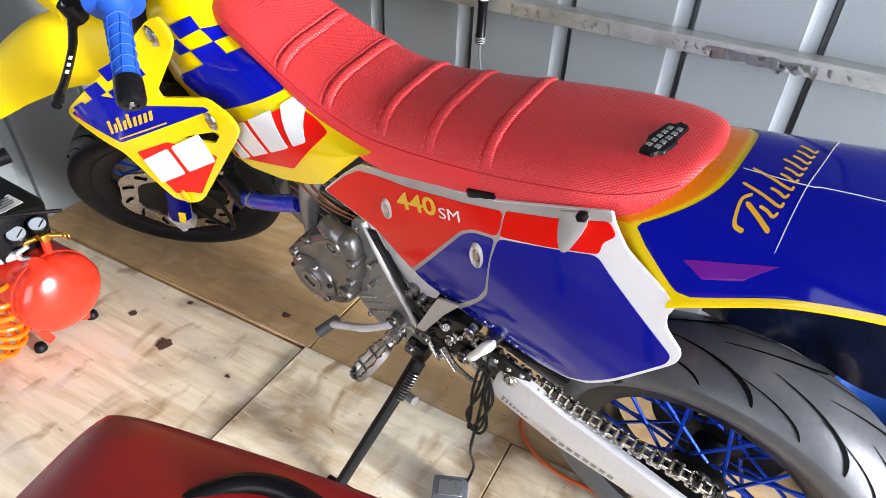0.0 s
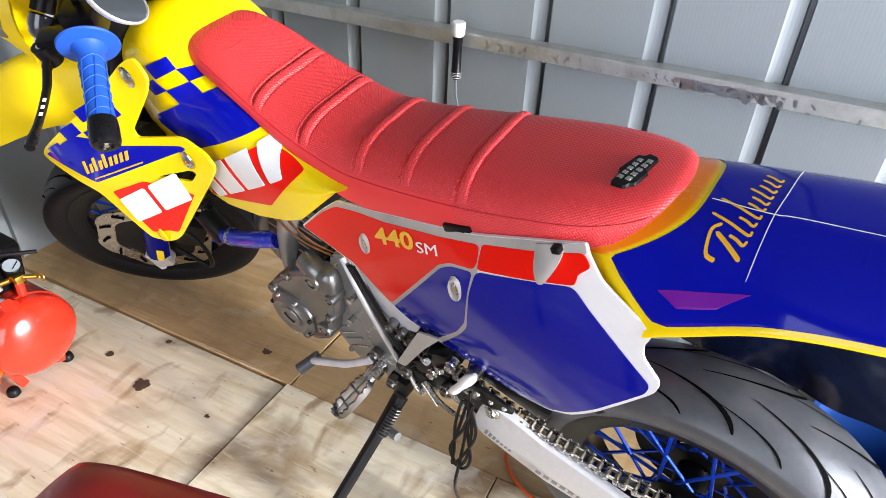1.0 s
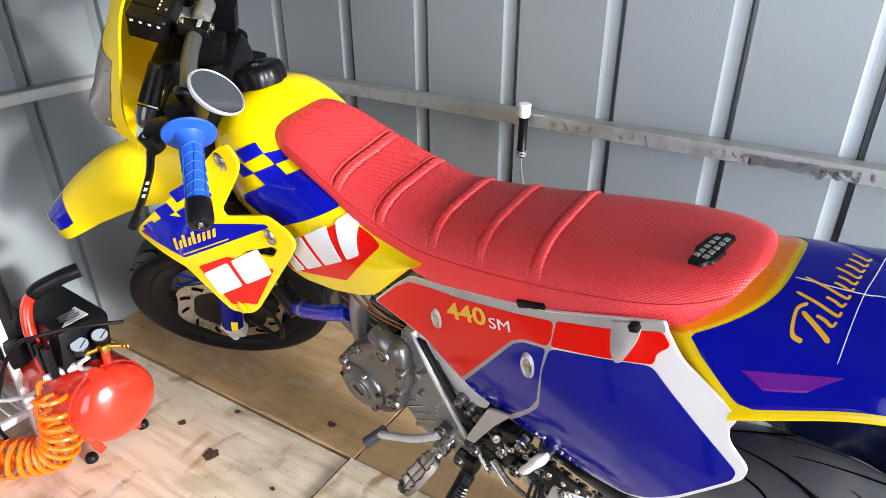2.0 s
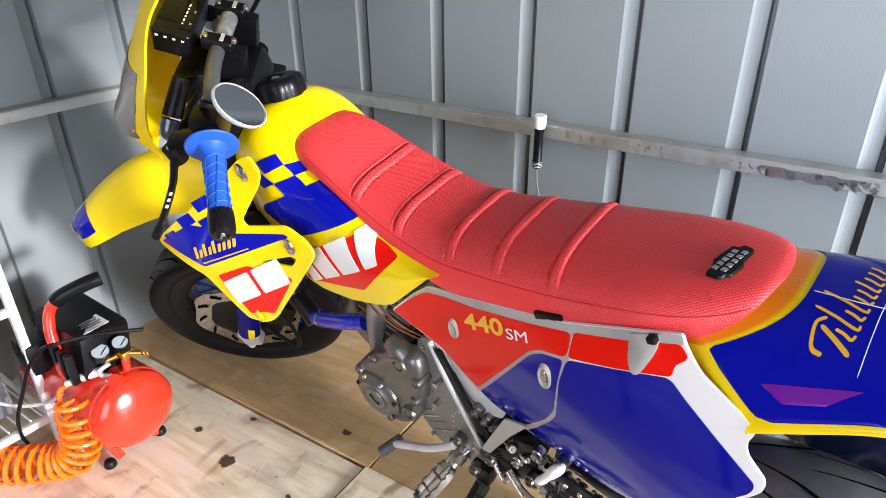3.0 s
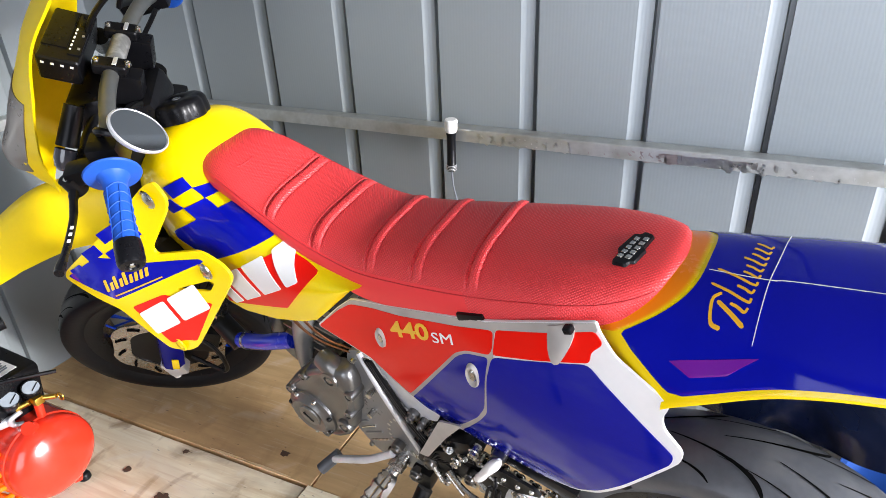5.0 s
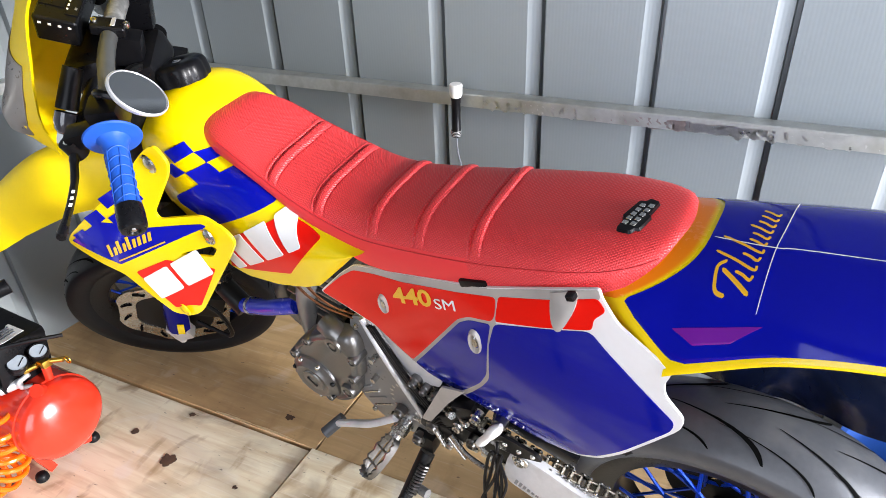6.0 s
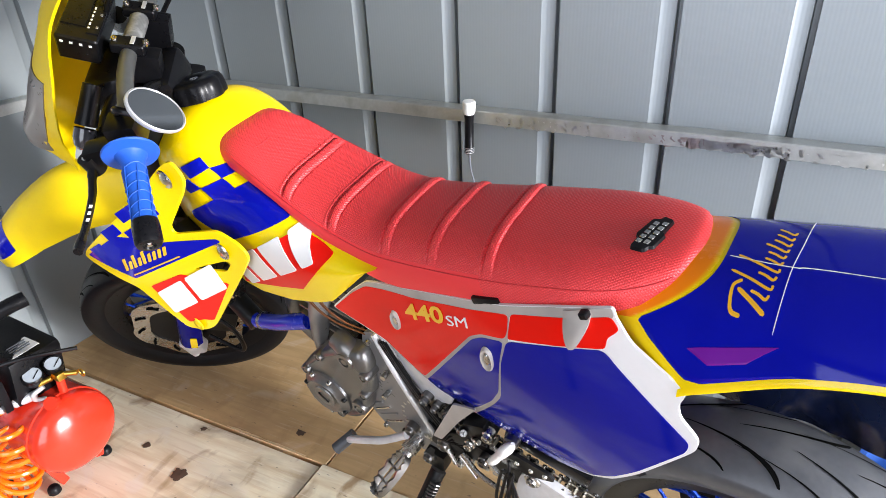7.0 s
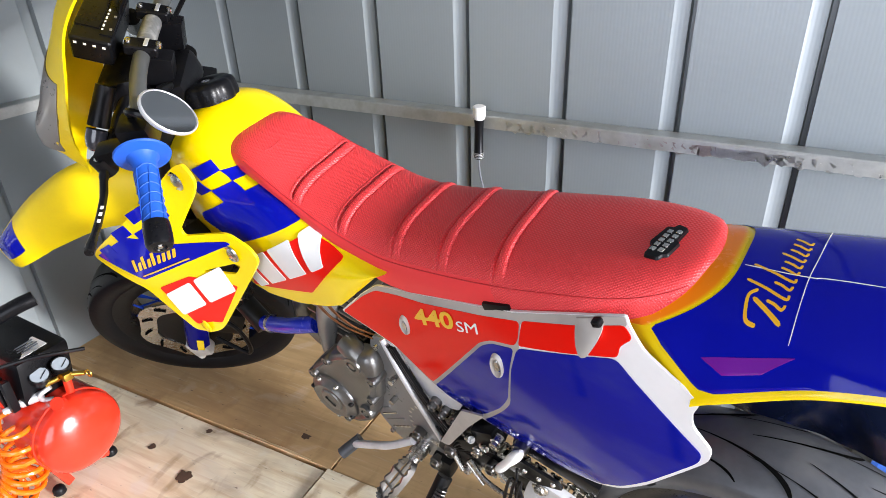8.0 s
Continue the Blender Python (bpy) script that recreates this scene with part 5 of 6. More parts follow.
for s in (-1, 1):
    bm = bmesh.new()
    rod(bm, (-1.170, s * 0.10, 1.140), (-1.203, s * 0.146, 1.098), 0.016, 0.018)
    ind = part("indicator", turned(bm), BLACK, moto)
    bm = bmesh.new()
    m = Matrix.Translation((-1.205, s * 0.150, 1.095)) @ Vector((-0.035, s * 0.05, -0.045)).to_track_quat('Z', 'X').to_matrix().to_4x4()
    lathe(bm, [(0.018, 0), (0.018, 0.016), (0.014, 0.030), (0.007, 0.037), (0, 0.038)], 22, m)
    part("indicator_lens", turned(bm), TURNLENS, ind, "smoked indicator lens")
for k, (p0, p1, p2, p3) in enumerate((((-1.09, -0.20, 1.11), (-1.16, -0.16, 1.05), (-1.20, -0.06, 0.98), (-1.10, -0.02, 0.86)), ((-1.09, 0.20, 1.11), (-1.17, 0.15, 1.04), (-1.19, 0.05, 0.95), (-1.08, 0.02, 0.84)), ((-1.13, -0.23, 1.09), (-1.22, -0.15, 1.02), (-1.20, -0.10, 0.90), (-1.08, -0.06, 0.80)), ((-1.08, 0.06, 1.20), (-1.05, 0.05, 1.24), (-1.13, 0.03, 1.20), (-1.20, 0.02, 1.10)))):
    bm = bmesh.new()
    tube(bm, smooth_path([p0, p1, p2, p3], 8), 0.005, 8)
    part("cable", turned(bm), BLACK, moto)

for k in range(4):
    bm = bmesh.new()
    o = 0.012 * k
    tube(bm, smooth_path([(-1.085, -0.19 + 0.9 * o, 1.125 - 0.3 * o), (-1.085 - 0.4 * o, -0.12 + o, 1.100), (-1.100 + 0.3 * o, -0.05 + 0.5 * o, 1.080 - 0.4 * o), (-1.105, 0.01 + 0.4 * o, 1.05), (-1.10 + 0.2 * o, 0.02, 0.98)], 6), 0.0042 + 0.0012 * (k % 3), 8)
    part("cable", turned(bm), BLACK if k % 2 else DARK, moto)

bm = bmesh.new()
tube(bm, smooth_path([(-1.15, -0.06, 1.10), (-1.19, -0.12, 1.07), (-1.175, -0.18, 1.072), (-1.135, -0.232, 1.092)], 8), 0.015, 12)
part("cable_sleeve", turned(bm), BLACK, moto)

# ---------------------------------------------------------------- engine and chassis
def engine():
    bm = bmesh.new()
    box(bm, (-0.70, 0.0, 0.45), (0.34, 0.17, 0.22), 0.04)
    box(bm, (-0.80, 0.0, 0.62), (0.13, 0.14, 0.22), 0.02, Matrix.Rotation(radians(12), 4, 'Y'))
    eng = part("engine", bm, DARK, moto, "dirty grey single-cylinder engine")
    # cast side cover: a rolled-edge shell with bosses, a ribbed web and a round inspection plate
    out = rounded([(-0.852, 0.468), (-0.838, 0.508), (-0.776, 0.566), (-0.715, 0.606), (-0.652, 0.620), (-0.640, 0.585), (-0.652, 0.535), (-0.676, 0.450), (-0.700, 0.405), (-0.744, 0.374), (-0.800, 0.372), (-0.846, 0.412)], 0.020, 5)
    bm = bmesh.new()
    cx, cz = -0.755, 0.490
    rings = []
    for k, y in ((1.0, -0.108), (1.0, -0.128), (0.985, -0.138), (0.94, -0.145), (0.86, -0.148), (0.80, -0.143)):
        rings.append([bm.verts.new((cx + (x - cx) * k, y, cz + (z - cz) * k)) for x, z in out])
    for a, b in zip(rings, rings[1:]):
        for q in range(len(a)):
            bm.faces.new((a[q], a[(q + 1) % len(a)], b[(q + 1) % len(a)], b[q]))
    bm.faces.new(rings[-1])
    bmesh.ops.recalc_face_normals(bm, faces=bm.faces)
    case = part("crankcase", bm, ALLOY, eng, "scuffed grey cast crankcase cover")
    # bolt bosses round the rim
    for x, z, r in ((-0.690, 0.588, 0.019), (-0.652, 0.560, 0.011), (-0.700, 0.442, 0.017), (-0.672, 0.495, 0.010), (-0.832, 0.492, 0.011), (-0.842, 0.430, 0.010), (-0.770, 0.384, 0.010), (-0.770, 0.560, 0.010)):
        bm = bmesh.new()
        lathe(bm, [(r * 1.15, -0.03), (r * 1.1, 0.006), (r, 0.012), (r * 0.62, 0.013), (r * 0.60, 0.008), (r * 0.45, 0.008), (r * 0.40, 0.012), (0, 0.012)], 18, Matrix.Translation((x, -0.140, z)) @ Matrix.Rotation(radians(90), 4, 'X'))
        part("bolt_boss", bm, ALLOY, case)
    # the starter's barrel along the top edge
    bm = bmesh.new()
    tube(bm, smooth_path([(-0.722, -0.122, 0.610), (-0.690, -0.130, 0.602), (-0.660, -0.128, 0.560), (-0.668, -0.126, 0.505)], 6), [0.022] * 6 + [0.020] * 6 + [0.015] * 7, 14)
    part("starter_barrel", bm, ALLOY, case)
    for k in range(6):
        bm = bmesh.new()
        box(bm, (-0.805 + 0.004 * k, 0.0, 0.56 + 0.025 * k), (0.15, 0.16, 0.006), 0.002, Matrix.Rotation(radians(12), 4, 'Y'))
        part("cooling_fin", bm, ALLOY, eng)
    m = Matrix.Translation((-0.792, -0.122, 0.436)) @ Matrix.Rotation(radians(90), 4, 'X')
    bm = bmesh.new()
    lathe(bm, [(0, 0.034), (0.036, 0.034), (0.040, 0.037), (0.044, 0.037), (0.048, 0.033), (0.053, 0.030), (0.060, 0.026), (0.063, 0.018), (0.063, 0.0)], 44, m)
    cov = part("magneto_cover", bm, ALLOY, eng, "scuffed cast aluminium magneto cover")
    bm = bmesh.new()
    lathe(bm, [(0.0, 0.038), (0.010, 0.038), (0.012, 0.0365), (0.026, 0.0365), (0.029, 0.033)], 30, m)
    cap = part("inspection_cap", bm, ALLOY, cov)
    bm = bmesh.new()
    box(bm, m @ Vector((0, 0, 0.0385)), (0.030, 0.003, 0.005), 0.001, Matrix.Rotation(radians(40), 4, 'Y'), 1)
    part("slot", bm, DARK, cap)
    for k in range(7):
        a = 2 * math.pi * k / 7 + 0.2
        bm = bmesh.new()
        lathe(bm, [(0, 0.034), (0.0035, 0.034), (0.005, 0.032), (0.0055, 0.026)], 12, m @ Matrix.Translation((0.0545 * math.cos(a), 0.0545 * math.sin(a), 0)))
        part("bolt", bm, STEEL if k % 3 else DARK, cov)
    for k, (x, z) in enumerate(((-0.70, 0.44), (-0.75, 0.45), (-0.63, 0.50), (-0.615, 0.565))):
        bm = bmesh.new()
        rod(bm, (x, -0.120, z), (x, -0.136, z), 0.006, None, 10)
        part("bolt", bm, STEEL, eng)
    bm = bmesh.new()
    tube(bm, smooth_path([(-0.865, -0.078, 0.556), (-0.915, -0.088, 0.540), (-0.965, -0.090, 0.519), (-1.055, -0.085, 0.483)], 6), 0.019, 14)
    part("radiator_hose", bm, BLUEHOSE, moto, "bright blue silicone hose")
    bm = bmesh.new()
    tube(bm, [(-1.030, -0.086, 0.493), (-1.020, -0.087, 0.497)], 0.0215, 18)
    part("hose_clamp", bm, STEEL, moto)
    bm = bmesh.new()
    rod(bm, (-1.06, -0.085, 0.47), (-1.12, -0.08, 0.52), 0.024)
    part("water_pump", bm, DARK, moto)
    bm = bmesh.new()
    tube(bm, smooth_path([(-0.735, -0.075, 0.760), (-0.775, -0.080, 0.690), (-0.815, -0.080, 0.600), (-0.850, -0.070, 0.480), (-0.860, -0.055, 0.360)], 6), 0.023, 14)
    part("frame_downtube", bm, GREYPLATE, moto)
    # radiator with a honeycomb guard
    bm = bmesh.new()
    box(bm, (-1.06, -0.12, 0.70), (0.045, 0.13, 0.24), 0.008, Matrix.Rotation(radians(20), 4, 'Y'))
    rad = part("radiator", bm, BLACK, moto)
    for i in range(6):
        for j in range(3):
            bm = bmesh.new()
            c = Vector((-1.03 + 0.012 * i, -0.165 + 0.03 * j + (0.015 if i % 2 else 0), 0.60 + 0.026 * i))
            tube(bm, [c + Vector((0.004 * math.sin(radians(60 * q)), 0.012 * math.cos(radians(60 * q)), 0.013 * math.sin(radians(60 * q)))) for q in range(6)], 0.0022, 5, True)
            part("guard_cell", bm, DARK, rad)
    # exhaust header, brown with heat, and orange wires
    bm = bmesh.new()
    tube(bm, smooth_path([(-0.86, 0.02, 0.66), (-0.95, -0.02, 0.60), (-0.97, -0.02, 0.45), (-0.85, 0.03, 0.30), (-0.60, 0.06, 0.28)], 8), 0.022, 14)
    part("exhaust_header", bm, ALLOY, moto)
    for k in range(4):
        bm = bmesh.new()
        y = -0.112 - 0.004 * k + 0.004 * (k % 2)
        tube(bm, smooth_path([(-0.755 - 0.01 * k, y, 0.735), (-0.735 - 0.008 * k, y - 0.006, 0.690), (-0.70 - 0.006 * k, y, 0.655), (-0.655, y + 0.01, 0.640)], 6), 0.0015 + 0.0004 * (k % 2), 6)
        part("wire", bm, WIRE, moto)


SWINGMARK = surf("rubbed_grey_print", (0.27, 0.27, 0.28), 0.45, 0.3, var=0.3)
WIRE = surf("orange_brown_wire", (0.16, 0.055, 0.014), 0.55, var=0.5)
engine()


def chassis():
    spar = rounded([(-0.663, 0.645), (-0.626, 0.656), (-0.594, 0.601), (-0.566, 0.531), (-0.531, 0.429), (-0.545, 0.370), (-0.570, 0.330), (-0.627, 0.318), (-0.672, 0.345), (-0.702, 0.406), (-0.692, 0.483), (-0.674, 0.562)], 0.018)
    f_spar = lambda x, z: -0.110 - 0.010 * math.sin(max(0, min(1, (z - 0.32) / 0.33)) * math.pi)
    plate = part("frame_spar", sheet(spar, f_spar, 0.03, 0.03), GREYPLATE, moto, "grey painted frame spar with cast slots")
    bm = bmesh.new()
    tube(bm, smooth_path([(-0.628, -0.114, 0.655), (-0.598, -0.122, 0.595), (-0.570, -0.123, 0.524), (-0.548, -0.121, 0.462), (-0.535, -0.117, 0.415)], 6), 0.0055, 10)
    part("spar_edge", bm, SWING, moto)
    for k, (x0, z0, x1, z1) in enumerate(((-0.691, 0.431, -0.659, 0.453), (-0.686, 0.414, -0.643, 0.444), (-0.681, 0.397, -0.627, 0.434), (-0.672, 0.378, -0.615, 0.415))):
        bm = bmesh.new()
        rod(bm, (x0, f_spar(x0, z0), z0), (x1, f_spar(x1, z1), z1), 0.0026, None, 8)
        part("rib", bm, STEEL if k % 2 else GREYPLATE, plate)
    for x, z, r in ((-0.615, 0.372, 0.016), (-0.650, 0.625, 0.006), (-0.590, 0.350, 0.008), (-0.678, 0.36, 0.006)):
        bm = bmesh.new()
        lathe(bm, [(0, 0.004), (r * 0.45, 0.004), (r * 0.5, 0.007), (r * 0.9, 0.006), (r, 0.0)], 14, Matrix.Translation((x, f_spar(x, z), z)) @ Matrix.Rotation(radians(90), 4, 'X'))
        part("bolt", bm, DARK if r > 0.01 else STEEL, plate)
    # pale inner panel behind the spar, with the shock's adjusters below it
    part("inner_panel", sheet(rounded([(-0.592, 0.650), (-0.548, 0.614), (-0.470, 0.566), (-0.482, 0.540), (-0.526, 0.528), (-0.555, 0.544), (-0.575, 0.590)], 0.006), lambda x, z: -0.112, 0.003), SWING, moto, "pale grey inner panel")
    for x, z, r in ((-0.530, 0.540, 0.009), (-0.510, 0.528, 0.007), (-0.488, 0.516, 0.008), (-0.470, 0.505, 0.006)):
        bm = bmesh.new()
        lathe(bm, [(r * 1.3, -0.012), (r * 1.3, 0.002), (r, 0.004), (r, 0.012), (r * 0.7, 0.014), (r * 0.5, 0.010), (0, 0.010)], 12, Matrix.Translation((x, -0.120, z)) @ Matrix.Rotation(radians(90), 4, 'X'))
        part("adjuster_nut", bm, PEGMETAL, moto)
    for k in range(3):
        bm = bmesh.new()
        tube(bm, smooth_path([(-0.612 + 0.006 * k, -0.118, 0.650), (-0.584 + 0.006 * k, -0.119, 0.585), (-0.552 + 0.008 * k, -0.121, 0.525), (-0.520 + 0.010 * k, -0.120, 0.470)], 6), 0.004, 7)
        part("cable", bm, BLACK, moto)
    for s in (1, -1):
        if s > 0:
            arm = rounded([(-0.345, 0.440), (-0.338, 0.452), (-0.316, 0.458), (-0.282, 0.448), (-0.218, 0.427), (-0.075, 0.399), (0.035, 0.374), (0.060, 0.335), (0.030, 0.285), (-0.101, 0.297), (-0.224, 0.306), (-0.284, 0.336), (-0.338, 0.372), (-0.352, 0.405)], 0.012)
            f = lambda x, z: -0.126 - 0.014 * max(0.0, 1 - abs(z - 0.372 + 0.10 * (x + 0.2)) / 0.065)
        else:
            arm = rounded([(-0.600, 0.430), (-0.560, 0.440), (-0.350, 0.445), (-0.180, 0.440), (0.035, 0.385), (0.060, 0.330), (0.030, 0.290), (-0.120, 0.316), (-0.300, 0.352), (-0.350, 0.378), (-0.560, 0.365), (-0.600, 0.390)], 0.012)
            f = lambda x, z: 0.128 - 0.022 * sm((-0.35 - x) / 0.2)
        a = part("swingarm", sheet(arm, f, 0.016, 0.02 if s > 0 else 0.06, 0, -s), SWING, moto, "satin aluminium swingarm with rubbed lettering", 18)
        if s > 0:
            bm = bmesh.new()
            box(bm, (-0.45, -0.100, 0.418), (0.24, 0.030, 0.062), 0.010, Matrix.Rotation(radians(4), 4, 'Y'))
            part("pivot_arm", bm, DARK, a)
            for x0, z0, w, dz, n, h in ((-0.331, 0.385, 0.055, -0.024, 7, 0.012), (-0.232, 0.326, 0.128, -0.012, 8, 0.021)):
                for k in range(n):
                    part("mark_bar", sheet(quad((x0, z0), (w, dz), (0.004, h), k / n, (k + 0.66) / n, 0, 1), f, 0.0006, 0.02, 0.001), SWINGMARK, a)
            m = Matrix.Translation((-0.319, -0.129, 0.447)) @ Matrix.Rotation(radians(90), 4, 'X')
            bm = bmesh.new()
            lathe(bm, [(0, 0.004), (0.005, 0.004), (0.0055, 0.007), (0.009, 0.007), (0.010, 0.003), (0.015, 0.002), (0.016, 0.0)], 20, m)
            part("bolt", bm, STEEL, a)
            bm = bmesh.new()
            box(bm, (0.0, -0.136, 0.325), (0.09, 0.012, 0.05), 0.004)
            rod(bm, (0.0, -0.128, 0.318), (0.0, -0.152, 0.318), 0.014)
            part("axle_block", bm, SWING, a)
    # rear sprocket, its plate left solid to darken the view through the spokes
    bm = bmesh.new()
    n = 42
    rings = []
    for h in (0.100, 0.106):
        o, i_ = [], []
        for j in range(n * 4):
            a = 2 * math.pi * j / (n * 4)
            r = 0.108 + (0.006 if j % 4 in (1, 2) else -0.001)
            o.append(bm.verts.new(REAR_M @ Vector((r * math.cos(a), r * math.sin(a), h))))
            i_.append(bm.verts.new(REAR_M @ Vector((0.032 * math.cos(a), 0.032 * math.sin(a), h))))
        rings.append((o, i_))
    for j in range(n * 4):
        k = (j + 1) % (n * 4)
        bm.faces.new((rings[0][0][j], rings[0][0][k], rings[1][0][k], rings[1][0][j]))
        bm.faces.new((rings[0][1][j], rings[0][1][k], rings[1][1][k], rings[1][1][j]))
        for o, i_ in rings:
            bm.faces.new((o[j], o[k], i_[k], i_[j]))
    bmesh.ops.recalc_face_normals(bm, faces=bm.faces)
    part("sprocket", bm, DARK, rear_wheel)
    # disc added on the far side so that the wheel's inside looks dark
    bm = bmesh.new()
    lathe(bm, [(0.045, -0.058), (0.122, -0.058), (0.122, -0.066), (0.045, -0.066)], 48, REAR_M, True)
    part("brake_disc", bm, DARK, rear_wheel)
    # chain: links on a path over both runs
    y = -0.106
    path = [(-0.565, 0.498), (-0.514, 0.490), (-0.40, 0.465), (-0.277, 0.432), (-0.122, 0.414), (0.0, 0.414), (0.05, 0.400), (0.085, 0.362), (0.098, 0.312), (0.085, 0.265), (0.03, 0.235), (-0.05, 0.262), (-0.30, 0.366), (-0.55, 0.392), (-0.60, 0.42), (-0.60, 0.47)]
    pts = smooth_path([(a, y, b + 0.006) for a, b in path], 30, True)
    chain = new("drive_chain")
    chain.parent = moto
    bm = bmesh.new()
    for dy in (-0.0085, 0.0085):
        for q in (-0.0062, 0.0062):
            lathe(bm, [(0, -0.0011), (0.0062, -0.0011), (0.0062, 0.0011), (0, 0.0011)], 10, Matrix.Translation((q, dy, 0)) @ Matrix.Rotation(radians(90), 4, 'X'))
        box(bm, (0, dy, 0), (0.0124, 0.0022, 0.0088))
    for q in (-0.0078, 0.0078):
        rod(bm, (q, -0.011, 0), (q, 0.011, 0), 0.0032, None, 8)
    bmesh.ops.transform(bm, matrix=Matrix.Diagonal((1.0, 1.3, 1.3, 1)), verts=bm.verts[:])
    proto = bpy.data.meshes.new("chain_link")
    bm.to_mesh(proto)
    bm.free()
    proto.materials.append(STEEL)
    bm = bmesh.new()
    for dy in (-0.0055, 0.0055):
        box(bm, (0, dy, 0), (0.020, 0.0020, 0.0088), 0.0008, None, 1)
    rod(bm, (-0.0078, -0.005, 0), (-0.0078, 0.005, 0), 0.0048, None, 8)
    rod(bm, (0.0078, -0.005, 0), (0.0078, 0.005, 0), 0.0048, None, 8)
    bmesh.ops.transform(bm, matrix=Matrix.Diagonal((1.0, 1.3, 1.3, 1)), verts=bm.verts[:])
    proto2 = bpy.data.meshes.new("chain_link")
    bm.to_mesh(proto2)
    bm.free()
    proto2.materials.append(CHAINMETAL)
    acc, want, k = 0.0, 0.0, 0
    for a, b in zip(pts, pts[1:] + pts[:1]):
        seg = (b - a).length
        while acc + seg >= want:
            t = (want - acc) / seg
            p = a.lerp(b, t)
            ob = new("chain_link", proto if k % 2 else proto2)
            ob.parent = chain
            ob.matrix_basis = Matrix.Translation(p) @ Matrix.Rotation(-math.atan2(b.z - a.z, b.x - a.x), 4, 'Y')
            want += 0.0157
            k += 1
        acc += seg
    chain["label"] = "bright steel drive chain"
    # chain slider and guide
    bm = bmesh.new()
    tube(bm, smooth_path([(-0.52, -0.105, 0.462), (-0.40, -0.105, 0.440), (-0.30, -0.108, 0.440)], 6), 0.012, 8)
    part("chain_slider", bm, BLACK, moto)
    bm = bmesh.new()
    tube(bm, smooth_path([(-0.390, -0.142, 0.468), (-0.376, -0.146, 0.496), (-0.356, -0.146, 0.530), (-0.338, -0.142, 0.560)], 5), [0.007, 0.009, 0.0105, 0.011, 0.011, 0.0105, 0.010, 0.010, 0.0105, 0.0115, 0.0125, 0.013, 0.0125, 0.011, 0.008, 0.004], 14, False, 0.7)
    part("chain_guide", bm, WHITE, moto, "worn white plastic guide")
    bm = bmesh.new()
    tube(bm, smooth_path([(-0.46, -0.135, 0.440), (-0.43, -0.140, 0.405), (-0.38, -0.145, 0.398), (-0.36, -0.145, 0.425), (-0.40, -0.142, 0.470)], 6), 0.005, 8)
    part("wire_loop", bm, STEEL, moto)
    guard = part("chain_guard", sheet(rounded([(-0.377, 0.507), (-0.345, 0.512), (-0.283, 0.500), (-0.272, 0.486), (-0.320, 0.468), (-0.375, 0.472)], 0.006), lambda x, z: -0.134, 0.006), BLACK, moto, "black plastic chain guard with steel rivets")
    for x, z in ((-0.366, 0.494), (-0.342, 0.490), (-0.316, 0.487), (-0.290, 0.490)):
        bm = bmesh.new()
        lathe(bm, [(0, 0.004), (0.0025, 0.0038), (0.0045, 0.0015), (0.005, -0.001)], 12, Matrix.Translation((x, -0.134, z)) @ Matrix.Rotation(radians(90), 4, 'X'))
        part("rivet", bm, STEEL, guard)
    for (x0, z0), (x1, z1), r in (((-0.470, 0.420), (-0.432, 0.388), 0.0045), ((-0.498, 0.425), (-0.475, 0.402), 0.006), ((-0.455, 0.505), (-0.440, 0.520), 0.008), ((-0.428, 0.500), (-0.410, 0.512), 0.0055)):
        bm = bmesh.new()
        rod(bm, (x0, -0.132, z0), (x1, -0.142, z1), r, r * 0.85, 12)
        part("lug", bm, STEEL, moto)
    for k in range(5):
        bm = bmesh.new()
        o = 0.006 * k
        tube(bm, smooth_path([(-0.540 + o, -0.122, 0.470 - o), (-0.500, -0.128 - 0.002 * k, 0.440 + 0.5 * o), (-0.455 - o, -0.126, 0.452 + o), (-0.410, -0.122, 0.490 - 0.6 * o)], 6), 0.0024 + 0.0006 * (k % 2), 7)
        part("cable", bm, BLACK, moto)
    # black box added behind the gaps under the panel to make them dark
    bm = bmesh.new()
    box(bm, (-0.37, -0.015, 0.575), (0.44, 0.13, 0.20), 0.03, Matrix.Rotation(radians(-8), 4, 'Y'), 3)
    part("dark_backing", bm, BLACK, moto, "black backing box added to darken the gaps")
    # linkage clutter round the pivot
    for c, s_, ang, mt in (((-0.50, -0.115, 0.425), (0.07, 0.03, 0.05), 20, DARK), ((-0.46, -0.120, 0.470), (0.06, 0.02, 0.03), -30, DARK), ((-0.42, -0.118, 0.520), (0.05, 0.03, 0.04), -20, BLACK), ((-0.548, -0.114, 0.338), (0.045, 0.03, 0.055), 10, DARK), ((-0.30, -0.10, 0.50), (0.16, 0.02, 0.03), 14, BLACK)):
        bm = bmesh.new()
        box(bm, c, s_, 0.008, Matrix.Rotation(radians(ang), 4, 'Y'))
        part("bracket", bm, mt, moto)
    for x, z, r in ((-0.505, 0.430, 0.012), (-0.440, 0.475, 0.009), (-0.415, 0.440, 0.010), (-0.395, 0.530, 0.009), (-0.350, 0.540, 0.011), (-0.585, 0.425, 0.010), (-0.555, 0.355, 0.011), (-0.470, 0.398, 0.008)):
        bm = bmesh.new()
        lathe(bm, [(0, 0.010), (r * 0.5, 0.010), (r * 0.55, 0.013), (r * 0.9, 0.012), (r, 0.006), (r * 1.25, 0.004), (r * 1.25, -0.01)], 12, Matrix.Translation((x, -0.130, z)) @ Matrix.Rotation(radians(90), 4, 'X'))
        part("bolt", bm, PEGMETAL if r > 0.0095 else STEEL, moto)
